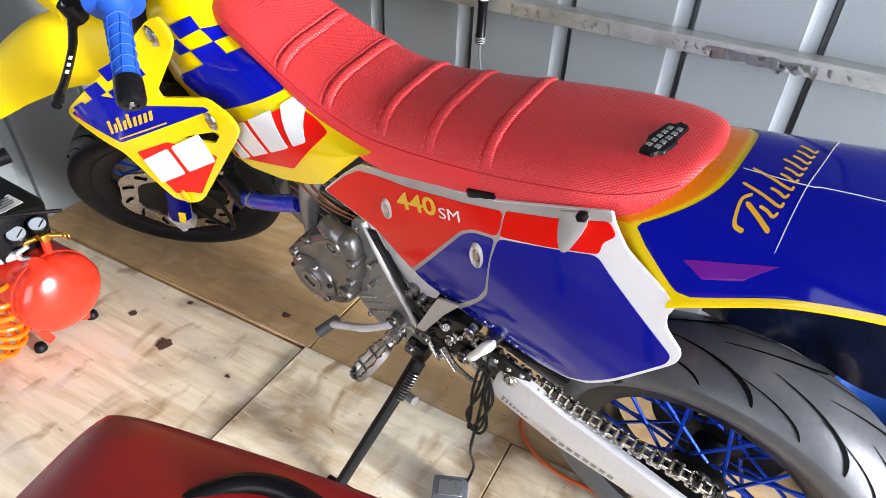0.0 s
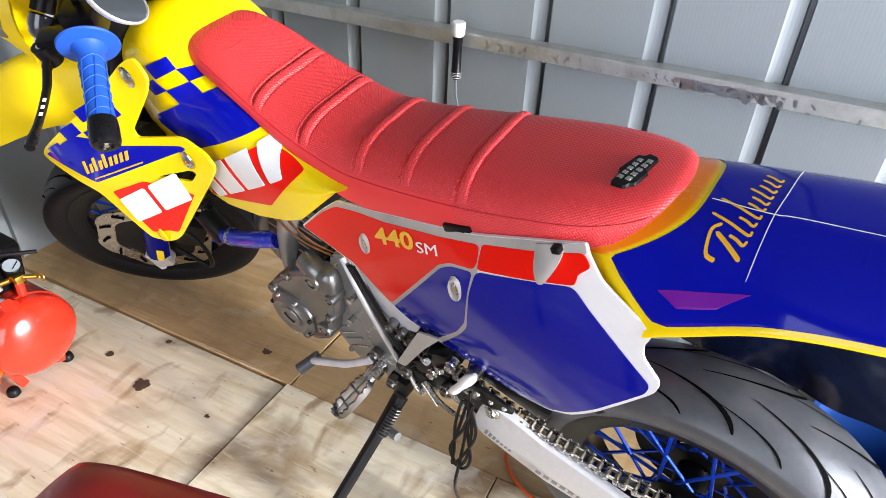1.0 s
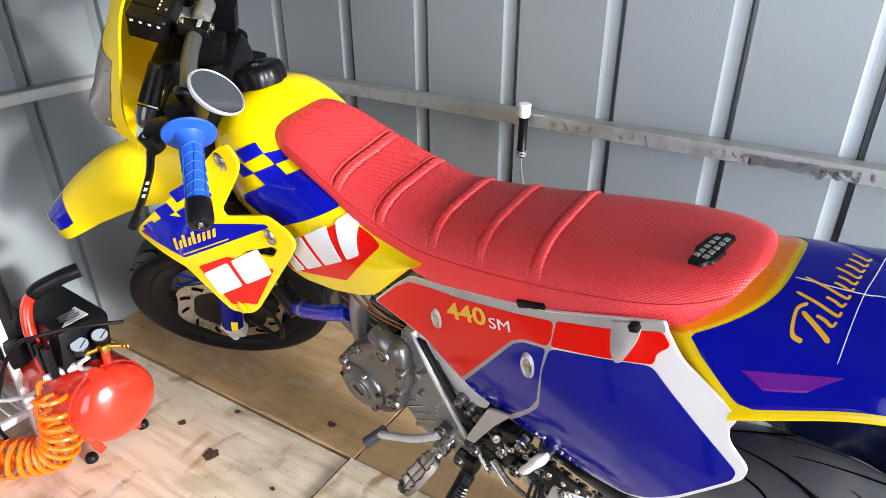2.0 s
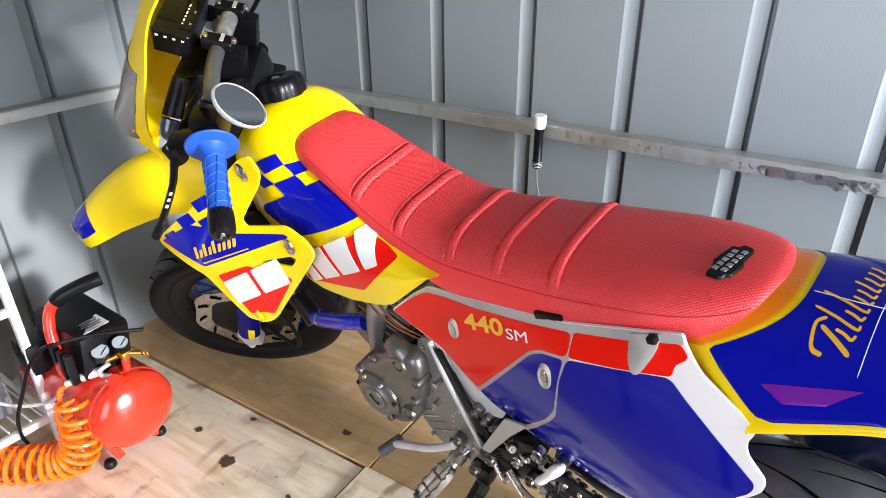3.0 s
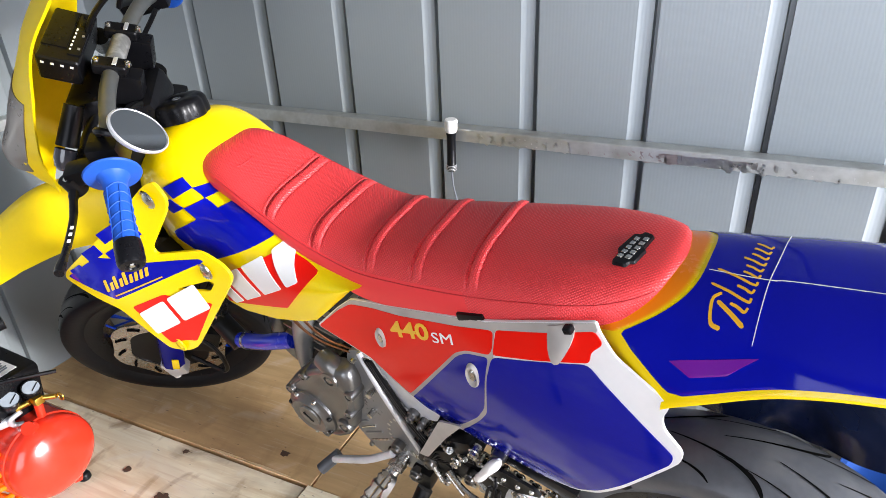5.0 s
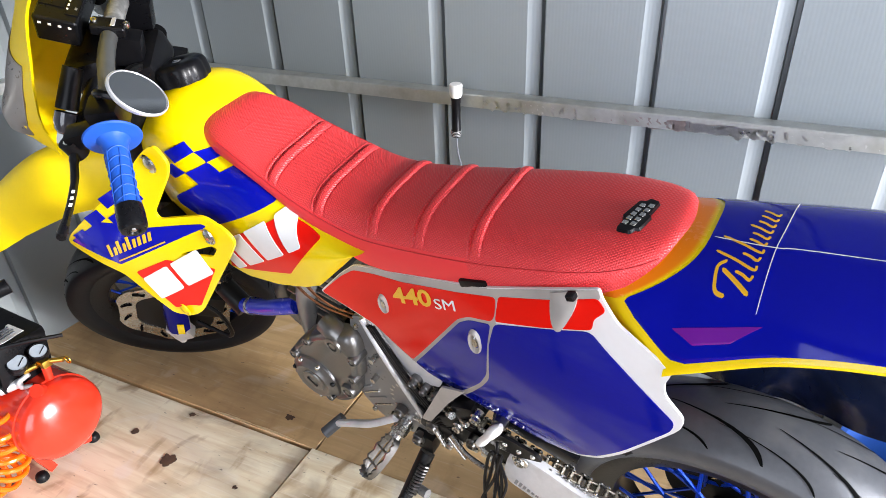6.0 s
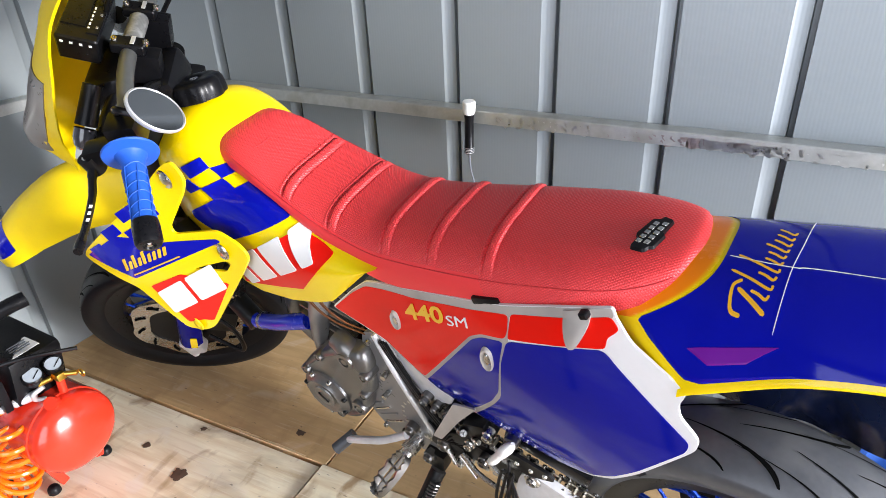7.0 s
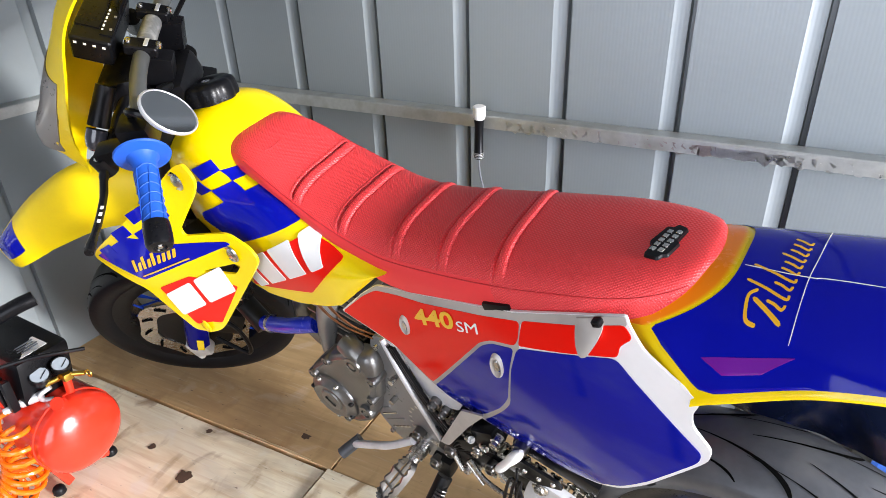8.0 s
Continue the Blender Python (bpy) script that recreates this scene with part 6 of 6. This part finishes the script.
    # rear shock behind the spar
    p0, p1 = Vector((-0.590, -0.060, 0.510)), Vector((-0.490, -0.062, 0.445))
    d = (p1 - p0).normalized()
    bm = bmesh.new()
    rod(bm, p0 - d * 0.05, p1 + d * 0.06, 0.022)
    part("shock_body", bm, DARK, moto)


PEGMETAL = surf("worn_dark_steel", (0.20, 0.195, 0.19), 0.30, 1.0, var=0.35, scale=40)
CHAINMETAL = surf("dull_chain_steel", (0.60, 0.54, 0.43), 0.30, 1.0, var=0.25, scale=60)
chassis()


def footpeg():
    a, b = Vector((-0.599, -0.136, 0.359)), Vector((-0.623, -0.226, 0.321))
    d = (b - a).normalized()
    s = Vector((0.85, -0.35, 0.25)).cross(d).cross(d).normalized()
    n = d.cross(s).normalized()
    if n.z < 0:
        s, n = -s, -n
    m = Matrix((d, s, n)).transposed().to_4x4()
    m.translation = a
    L = (b - a).length
    # an oval toothed frame with two cross bars and a spine
    w, k = 0.022, 40
    loop = []
    for q in range(k):
        t = 2 * math.pi * q / k
        loop.append((0.014 + (L - 0.002) * (0.5 - 0.5 * math.copysign(abs(math.cos(t)) ** 0.7, math.cos(t))), w * math.copysign(abs(math.sin(t)) ** 0.75, math.sin(t))))
    bm = bmesh.new()
    rings = []
    for q, (x, y) in enumerate(loop):
        (ax, ay), (bx, by) = loop[q - 1], loop[(q + 1) % k]
        nx, ny = by - ay, ax - bx
        le = math.hypot(nx, ny) or 1.0
        nx, ny, top = nx / le * 0.0022, ny / le * 0.0022, 0.0095 if q % 2 else 0.0045
        rings.append([bm.verts.new(m @ Vector(p)) for p in ((x - nx, y - ny, -0.008), (x + nx, y + ny, -0.008), (x + nx, y + ny, top), (x - nx, y - ny, top))])
    for a1, b1 in zip(rings, rings[1:] + rings[:1]):
        for q in range(4):
            bm.faces.new((a1[q], a1[(q + 1) % 4], b1[(q + 1) % 4], b1[q]))
    bmesh.ops.recalc_face_normals(bm, faces=bm.faces)
    peg = part("foot_peg", bm, PEGMETAL, moto, "toothed steel foot peg with bright worn edges")
    r3 = m.to_3x3().to_4x4()
    for x in (0.36, 0.68):
        bm = bmesh.new()
        box(bm, m @ Vector((0.014 + L * x, 0, -0.001)), (0.004, w * 1.9, 0.012), 0.001, r3, 1)
        part("cross_bar", bm, PEGMETAL, peg)
    bm = bmesh.new()
    box(bm, m @ Vector((0.014 + L * 0.5, 0, -0.001)), (L, 0.004, 0.011), 0.001, r3, 1)
    part("spine", bm, PEGMETAL, peg)
    bm = bmesh.new()
    rod(bm, m @ Vector((-0.035, 0, 0)), m @ Vector((0.018, 0, 0)), 0.014)
    part("peg_hinge", bm, STEEL, peg)
    bm = bmesh.new()
    tube(bm, [m @ Vector((-0.014 + 0.022 * i / 60, 0.017 * math.cos(i * 0.7), 0.017 * math.sin(i * 0.7))) for i in range(61)], 0.0016, 6)
    part("peg_spring", bm, STEEL, peg)
    # gear lever
    bm = bmesh.new()
    tube(bm, smooth_path([(-0.600, -0.135, 0.400), (-0.655, -0.150, 0.365), (-0.700, -0.158, 0.345), (-0.755, -0.165, 0.320)], 6), 0.0085, 10)
    lev = part("gear_lever", bm, SWING, moto, "silver gear shift lever with black rubber tip")
    bm = bmesh.new()
    rod(bm, (-0.752, -0.150, 0.322), (-0.778, -0.192, 0.302), 0.013)
    part("toe_tip", bm, RUBBER, lev)
    # side stand
    top, foot = Vector((-0.548, -0.125, 0.302)), Vector((-0.598, -0.386, 0.092))
    bm = bmesh.new()
    tube(bm, [top, top.lerp(foot, 0.3), foot], [0.017, 0.0135, 0.0125], 14)
    st = part("side_stand", bm, DARK, moto, "scraped black steel side stand")
    bm = bmesh.new()
    rot = BIKE.to_3x3().inverted().to_4x4()
    box(bm, foot + rot @ Vector((0, 0, -0.006)), (0.075, 0.05, 0.006), 0.002, rot)
    part("stand_foot", bm, DARK, st)
    bm = bmesh.new()
    d = (foot - top).normalized()
    u = d.orthogonal().normalized()
    v = d.cross(u)
    o = Vector((0.012, -0.014, 0.006))
    tube(bm, [top.lerp(foot, 0.04 + 0.2 * i / 80) + o + 0.010 * (math.cos(i * 0.78) * u + math.sin(i * 0.78) * v) for i in range(81)], 0.0022, 6)
    part("stand_spring", bm, PEGMETAL, st)
    bm = bmesh.new()
    rod(bm, top.lerp(foot, 0.22) + Vector((0.012, 0, 0)), top.lerp(foot, 0.22) + Vector((0.045, -0.005, 0.006)), 0.010)
    part("stand_lug", bm, GREYPLATE, st)


footpeg()

# ---------------------------------------------------------------- air compressor
def build_compressor():
    comp = thing("air_compressor", "small red air compressor with a black motor cover", "compressor")
    R, x0, x1, y, z = 0.104, -0.49, -0.125, 0.353, 0.186
    m = Matrix.Translation((0, y, z)) @ Matrix.Rotation(radians(90), 4, 'Y')
    bm = bmesh.new()
    prof = [(0, x0 - 0.045)] + [(R * math.sin(a), x0 - 0.045 * math.cos(a)) for a in [radians(q) for q in (20, 40, 60, 75)]] + [(R, x0), (R, x1 - 0.028), (R + 0.0018, x1 - 0.026), (R + 0.0018, x1 - 0.016), (R - 0.001, x1 - 0.014), (R - 0.001, x1)]
    prof += [(R * math.sin(a), x1 + 0.050 * math.cos(a)) for a in [radians(q) for q in (78, 64, 50, 36, 24, 12)]] + [(0, x1 + 0.050)]
    lathe(bm, prof, 64, m)
    tank_ = part("pressure_tank", bm, REDPAINT, comp, "glossy red domed pressure tank")
    for fx, fy in ((-0.185, -0.075), (-0.185, 0.090), (-0.43, -0.075), (-0.43, 0.090)):
        bm = bmesh.new()
        box(bm, (fx, y + fy * 0.72, 0.062), (0.026, 0.022, 0.075), 0.004, Matrix.Rotation(radians(18 if fy < 0 else -18), 4, 'X'))
        part("foot_bracket", bm, REDPAINT, tank_)
        bm = bmesh.new()
        lathe(bm, [(0, 0.0), (0.014, 0.0), (0.016, 0.003), (0.015, 0.014), (0.012, 0.020), (0.008, 0.022), (0, 0.022)], 22, pose(fx - 0.012, y + fy * 0.9, 0.0012))
        part("rubber_foot", bm, RUBBER_SHADED_BLACK, tank_)
    # motor cover: wedge-topped moulded housing
    bm = bmesh.new()
    box(bm, (-0.292, 0.350, 0.335), (0.225, 0.125, 0.095), 0.014)
    for v in bm.verts:
        if v.co.z > 0.36:
            v.co.z += 0.020 + 0.08 * max(0, -0.26 - v.co.x)
            v.co.y += 0.012
    hous = part("motor_cover", bm, BLACK, comp, "black moulded motor cover with a label")
    for k in range(3):
        bm = bmesh.new()
        box(bm, (-0.262 + 0.032 * k, 0.272, 0.330), (0.018, 0.018, 0.085), 0.004)
        part("vent_rib", bm, BLACK, hous)
    bm = bmesh.new()
    box(bm, (-0.228, 0.350, 0.4035), (0.060, 0.075, 0.0016), 0.0004, Matrix.Rotation(radians(3), 4, 'X'), 1)
    lab = part("rating_label", bm, WHITE, hous, "white rating label with unreadable lines")
    for k in range(4):
        bm = bmesh.new()
        box(bm, (-0.245 + 0.010 * k, 0.355, 0.4058), (0.005, 0.048 - 0.008 * (k % 2), 0.0010), 0, Matrix.Rotation(radians(3), 4, 'X'))
        part("label_bar", bm, GREYPLASTIC, lab)
    bm = bmesh.new()
    box(bm, (-0.400, 0.290, 0.300), (0.10, 0.10, 0.09), 0.02)
    part("pump_head", bm, BLACK, comp)
    # carrying handle
    path = [(-0.235, 0.272, 0.285), (-0.268, 0.278, 0.340), (-0.285, 0.285, 0.400), (-0.290, 0.300, 0.450), (-0.270, 0.318, 0.482)]
    bm = bmesh.new()
    tube(bm, smooth_path(path, 8), 0.0138, 14)
    hd = part("handle", bm, REDPAINT, comp)
    bm = bmesh.new()
    tube(bm, smooth_path([(-0.275, 0.314, 0.476), (-0.262, 0.330, 0.490), (-0.236, 0.375, 0.508), (-0.222, 0.408, 0.514)], 6), 0.0185, 16)
    part("foam_grip", bm, BLACK, hd, "black foam handle grip")
    # regulator: two gauges, brass valve, coupling
    for gx, gy, gz, r in ((-0.168, 0.334, 0.356, 0.023), (-0.152, 0.378, 0.364, 0.021)):
        gm = pose(gx, gy, gz, 8, 26, 0)
        bm = bmesh.new()
        lathe(bm, [(0, -0.022), (r * 0.9, -0.022), (r, -0.016), (r, 0.004), (r * 0.92, 0.006), (r * 0.88, 0.003), (0, 0.003)], 30, gm)
        ga = part("pressure_gauge", bm, BLACK, comp, "small black pressure gauge")
        bm = bmesh.new()
        lathe(bm, [(0, 0.0042), (r * 0.85, 0.0042), (r * 0.87, 0.003)], 30, gm)
        part("dial", bm, DIAL, ga, "pale blue-grey dial")
        bm = bmesh.new()
        box(bm, gm @ Vector((0.004, 0.006, 0.0050)), (0.002, r * 1.1, 0.001), 0, gm.to_3x3().to_4x4() @ Matrix.Rotation(radians(30), 4, 'Z'))
        part("needle", bm, BLACK, ga)
    bm = bmesh.new()
    rod(bm, (-0.142, 0.372, 0.290), (-0.140, 0.374, 0.330), 0.010)
    part("riser", bm, REDPAINT, comp)
    bm = bmesh.new()
    box(bm, (-0.140, 0.374, 0.338), (0.030, 0.022, 0.020), 0.005)
    rod(bm, (-0.145, 0.360, 0.338), (-0.160, 0.335, 0.332), 0.007)
    part("valve_body", bm, BRASS, comp, "brass regulator valve")
    bm = bmesh.new()
    rod(bm, (-0.128, 0.384, 0.340), (-0.108, 0.402, 0.338), 0.006)
    tube(bm, [(-0.100 + 0.010 * math.cos(a), 0.407, 0.336 + 0.010 * math.sin(a)) for a in [radians(30 * k) for k in range(12)]], 0.0018, 6, True)
    part("relief_valve", bm, BRASS, comp)
    bm = bmesh.new()
    tube(bm, smooth_path([(-0.152, 0.340, 0.325), (-0.164, 0.318, 0.312), (-0.170, 0.322, 0.292), (-0.160, 0.340, 0.286)], 6), 0.006, 10)
    part("outlet_pipe", bm, SILVER, comp)
    bm = bmesh.new()
    rod(bm, (-0.128, 0.338, 0.285), (-0.120, 0.326, 0.296), 0.016)
    part("tank_boss", bm, REDPAINT, comp)


build_compressor()


def build_air_hose():
    hose = thing("coiled_air_hose", "orange coiled air hose trailing from the compressor", "hose")
    axis = smooth_path([(-0.192, 0.243, 0.262), (-0.190, 0.243, 0.200), (-0.195, 0.240, 0.135), (-0.215, 0.222, 0.085), (-0.260, 0.192, 0.062), (-0.315, 0.150, 0.056), (-0.370, 0.112, 0.055), (-0.440, 0.075, 0.055)], 40)
    pts, ang = [], 0.0
    ref = Vector((1, 0, 0))
    for i, p in enumerate(axis):
        d = (axis[min(i + 1, len(axis) - 1)] - axis[max(i - 1, 0)]).normalized()
        s = d.cross(ref)
        s.normalize()
        u = s.cross(d)
        ref = u
        t = i / (len(axis) - 1)
        ang += (0.22 + 0.15 * sm((t - 0.05) / 0.2))
        r = 0.036 + 0.010 * sm(t / 0.4) + 0.003 * noise.noise(Vector((i * 0.1, 0, 3)))
        pts.append(p + r * (math.cos(ang) * s + math.sin(ang) * u))
    for p in pts:
        p.z = max(p.z, 0.0075)
    bm = bmesh.new()
    tube(bm, smooth_path([(-0.216, 0.262, 0.284), (-0.242, 0.246, 0.262), (-0.236, 0.236, 0.225)], 6)[:-1] + pts, 0.0066, 8)
    part("coil", bm, ORANGE, hose)
    bm = bmesh.new()
    rod(bm, (-0.222, 0.258, 0.284), (-0.198, 0.292, 0.296), 0.0085)
    rod(bm, (-0.200, 0.289, 0.295), (-0.172, 0.325, 0.304), 0.0115)
    part("coupler", bm, SILVER, hose, "steel quick coupler")


build_air_hose()


def build_cable(name, pts, r, material, label, category="cable"):
    bm = bmesh.new()
    tube(bm, smooth_path(pts, 10), r, 8)
    return tagged(part(name, bm, material), label, category)


build_cable("power_cable", [(-0.10, 0.418, 0.402), (-0.150, 0.330, 0.418), (-0.200, 0.262, 0.412), (-0.235, 0.236, 0.395), (-0.262, 0.205, 0.345), (-0.285, 0.185, 0.280), (-0.325, 0.165, 0.190), (-0.362, 0.170, 0.100), (-0.372, 0.200, 0.030), (-0.335, 0.245, 0.012), (-0.300, 0.262, 0.008)], 0.0048, BLACK, "black rubber power cable looped beside the compressor")
build_cable("grey_cable", [(-0.265, 0.262, 0.235), (-0.300, 0.230, 0.210), (-0.345, 0.190, 0.205), (-0.400, 0.150, 0.220), (-0.450, 0.120, 0.235)], 0.005, SILVER, "thin pale grey cable beside the compressor")


def build_rack():
    rack = thing("metal_rack", "white powder-coated metal rack with wire shelves", "rack")
    y0, y1 = -0.30, 0.250
    for x in (-0.372, -0.700):
        for y in (y0, y1):
            bm = bmesh.new()
            box(bm, (x, y, 0.45), (0.020, 0.020, 0.90), 0.004)
            part("leg", bm, WHITEMETAL, rack)
        for z in (0.115, 0.450, 0.80):
            bm = bmesh.new()
            box(bm, (x, (y0 + y1) / 2, z), (0.016, y1 - y0 - 0.02, 0.020), 0.003)
            part("rail", bm, WHITEMETAL, rack)
    for z in (0.118, 0.80):
        for y in (y0, y1):
            bm = bmesh.new()
            box(bm, (-0.536, y, z), (0.308, 0.014, 0.016), 0.003)
            part("rail", bm, WHITEMETAL, rack)
        for k in range(20):
            bm = bmesh.new()
            y = y0 + 0.02 + (y1 - y0 - 0.04) * k / 19
            rod(bm, (-0.380, y, z + 0.010), (-0.692, y, z + 0.010), 0.0026, None, 6)
            part("shelf_wire", bm, WHITEMETAL, rack)


build_rack()
crate = thing("storage_box", "blue-grey plastic box standing on the wire shelf", "box")
bm = bmesh.new()
box(bm, (-0.560, 0.060, 0.255), (0.23, 0.27, 0.25), 0.012)
part("body", bm, GREYPLASTIC, crate)
bm = bmesh.new()
box(bm, (-0.560, 0.060, 0.388), (0.25, 0.29, 0.022), 0.006)
part("lid", bm, GREYPLASTIC, crate)
bm = bmesh.new()
box(bm, (-0.4437, 0.150, 0.30), (0.002, 0.018, 0.040), 0.0006, None, 1)
part("tag", bm, WHITE, crate)


# ---------------------------------------------------------------- torch hooked on the back rail
def build_torch():
    t = thing("torch", "black hand torch with a white head hung on the rail", "torch")
    m = pose(0.586, 1.142, 0.735, 4, 3, 0)
    bm = bmesh.new()
    lathe(bm, [(0, 0.0), (0.010, 0.0), (0.0125, 0.003), (0.0125, 0.018), (0.0112, 0.020), (0.0112, 0.094), (0.0125, 0.098), (0.0125, 0.104), (0, 0.104)], 24, m)
    b = part("handle", bm, BLACK, t)
    bm = bmesh.new()
    lathe(bm, [(0, 0.104), (0.0125, 0.104), (0.0155, 0.110), (0.016, 0.134), (0.014, 0.1365), (0, 0.1365)], 24, m)
    part("head", bm, WHITE, t, "white torch head")
    for k in range(4):
        bm = bmesh.new()
        lathe(bm, [(0.0110, 0.003 + 0.004 * k), (0.0131, 0.004 + 0.004 * k), (0.0131, 0.005 + 0.004 * k), (0.0110, 0.006 + 0.004 * k)], 20, m)
        part("ring", bm, SILVER, b)
    bm = bmesh.new()
    tube(bm, smooth_path([m @ Vector((0, 0, 0.002)), (0.588, 1.145, 0.69), (0.592, 1.16, 0.63), (0.590, 1.175, 0.50)], 8), 0.0025, 6)
    part("lanyard", bm, GREYPLASTIC, t)
    bm = bmesh.new()
    box(bm, (0.586, 1.158, 0.820), (0.010, 0.030, 0.012), 0.002)
    part("clip", bm, BLACK, t)


build_torch()

# small fixings and foil tape on the rail
FOIL = surf("foil_tape", (0.62, 0.62, 0.60), 0.30, 0.8, var=0.35, scale=30, fine=160, bump=0.3)
FOIL_RUST = surf("stained_foil_tape", (0.40, 0.34, 0.33), 0.40, 0.6, var=0.4, scale=25, fine=160, bump=0.3)
tape = thing("foil_tape", "torn crumpled silver foil tape stuck along the steel rail", "tape")
for k, (x0, x1) in enumerate(((0.640, 0.905), (0.915, 1.130), (1.120, 1.475))):
    bm = bmesh.new()
    rows = []
    n = int((x1 - x0) / 0.006)
    for i in range(n + 1):
        x = x0 + (x1 - x0) * i / n
        end = min(1.0, 8 * i / n, 8 * (n - i) / n)
        lo = -0.031 + 0.010 * (noise.noise(Vector((x * 60, 3.1 + k, 0))) + 0.6 * noise.noise(Vector((x * 190, 1.0, k)))) * end - 0.002
        hi = -0.012 + 0.006 * noise.noise(Vector((x * 45, 9.0, k)))
        rows.append([bm.verts.new((x, 1.1622 - 0.0022 * max(0.0, noise.noise(Vector((x * 130, q * 5.0, k)))), RAIL_Z + hi + (min(lo, hi - 0.003) - hi) * q / 4)) for q in range(5)])
    for a, b in zip(rows, rows[1:]):
        for q in range(4):
            bm.faces.new((a[q], a[q + 1], b[q + 1], b[q]))
    bmesh.ops.solidify(bm, geom=bm.faces[:], thickness=0.0004)
    part("strip", bm, FOIL if k != 1 else FOIL_RUST, tape, "crumpled foil with a ragged edge", 12)

# ---------------------------------------------------------------- on the floor
build_cable("extension_cord", [(0.985, 0.865, 0.006), (0.965, 0.800, 0.006), (0.975, 0.735, 0.006), (1.030, 0.685, 0.006), (1.11, 0.663, 0.006), (1.20, 0.66, 0.006), (1.34, 0.60, 0.006), (1.55, 0.42, 0.006), (1.9, 0.1, 0.006)], 0.0042, CORD, "orange extension cord lying on the plywood")


def build_charger():
    c = thing("battery_charger", "small grey battery charger on the plywood floor", "charger")
    bm = bmesh.new()
    box(bm, (0.925, 0.480, 0.028), (0.075, 0.060, 0.046), 0.008, Matrix.Rotation(radians(25), 4, 'Z'))
    part("case", bm, GREYPLASTIC, c)
    bm = bmesh.new()
    box(bm, (0.925, 0.480, 0.0522), (0.050, 0.036, 0.0014), 0.0004, Matrix.Rotation(radians(25), 4, 'Z'), 1)
    part("label", bm, GREYPLATE, c)
    bm = bmesh.new()
    m = BIKE
    tube(bm, smooth_path([(0.945, 0.512, 0.035), (0.955, 0.520, 0.10), m @ Vector((-0.352, -0.215, 0.285)), m @ Vector((-0.352, -0.190, 0.345)), m @ Vector((-0.348, -0.165, 0.430)), m @ Vector((-0.352, -0.142, 0.500))], 8), 0.0032, 6)
    part("lead", bm, BLACK, c)
    for k in range(6):
        bm = bmesh.new()
        a = 0.010 * math.sin(k * 2.1)
        loop = [(-0.350 + a, -0.150, 0.480), (-0.362 + a, -0.168, 0.420), (-0.372 - 0.5 * a, -0.186, 0.355), (-0.358 + a, -0.196, 0.325), (-0.340 + a, -0.188, 0.355), (-0.338 - a, -0.166, 0.420)]
        tube(bm, smooth_path([m @ Vector(p) for p in loop], 6, True), 0.0030, 6, True)
        part("cable_loop", bm, BLACK if k % 2 else DARK, c)


build_charger()


def build_stool():
    s = thing("padded_stool", "dark red padded vinyl stool with a black hoop", "stool")
    m = pose(0.668, 0.040, 0.014, 0, 0, 12)
    bm = bmesh.new()
    nx, ny, w, d = 36, 30, 0.46, 0.42
    top, bot = [], []
    for i in range(nx + 1):
        a, b = [], []
        for j in range(ny + 1):
            u, v = 2 * i / nx - 1, 2 * j / ny - 1
            k = (max(0.0, 1 - abs(u) ** 5) * max(0.0, 1 - abs(v) ** 5)) ** 0.4
            sag = 0.012 * math.cos(u * 2.2) * math.cos(v * 2) + 0.004 * noise.noise(Vector((u * 2, v * 2, 7)))
            q = Vector((w / 2 + u * w / 2 * (1 - 0.04 * v * v), -d / 2 + v * d / 2 * (1 - 0.05 * u * u), 0))
            a.append(bm.verts.new(m @ (q + Vector((0, 0, 0.592 + 0.052 * k + sag * k)))))
            b.append(bm.verts.new(m @ (q + Vector((0, 0, 0.592 - 0.018 * k)))))
        top.append(a)
        bot.append(b)
    for g, fl in ((top, False), (bot, True)):
        for i in range(nx):
            for j in range(ny):
                f = (g[i][j], g[i + 1][j], g[i + 1][j + 1], g[i][j + 1])
                bm.faces.new(f[::-1] if fl else f)
    bmesh.ops.remove_doubles(bm, verts=bm.verts[:], dist=1e-5)
    bmesh.ops.recalc_face_normals(bm, faces=bm.faces)
    part("cushion", bm, DARKRED, s, "dark red vinyl cushion", 60)
    bm = bmesh.new()
    tube(bm, smooth_path([m @ Vector(p) for p in ((0.17, -0.16, 0.627), (0.185, -0.105, 0.636), (0.235, -0.060, 0.640), (0.30, -0.055, 0.640), (0.36, -0.085, 0.636), (0.385, -0.16, 0.627))], 8), 0.012, 12)
    part("hoop", bm, BLACK, s, "black rubber hoop")
    for lx, ly in ((0.05, -0.05), (0.41, -0.05), (0.05, -0.37), (0.41, -0.37)):
        bm = bmesh.new()
        rod(bm, m @ Vector((lx, ly, 0.580)), m @ Vector((lx, ly, -0.010)), 0.012)
        part("leg", bm, BLACK, s)


build_stool()

# blue tub behind the rear wheel
tub = thing("plastic_tub", "bright blue plastic tub behind the rear tyre", "tub")
bm = bmesh.new()
lathe(bm, [(0, 0.004), (0.13, 0.004), (0.15, 0.02), (0.172, 0.20), (0.180, 0.205), (0.180, 0.215), (0.168, 0.212), (0.145, 0.03), (0, 0.02)], 48, pose(1.72, 1.00, 0.0))
part("bowl", bm, BLUECLOTH, tub)
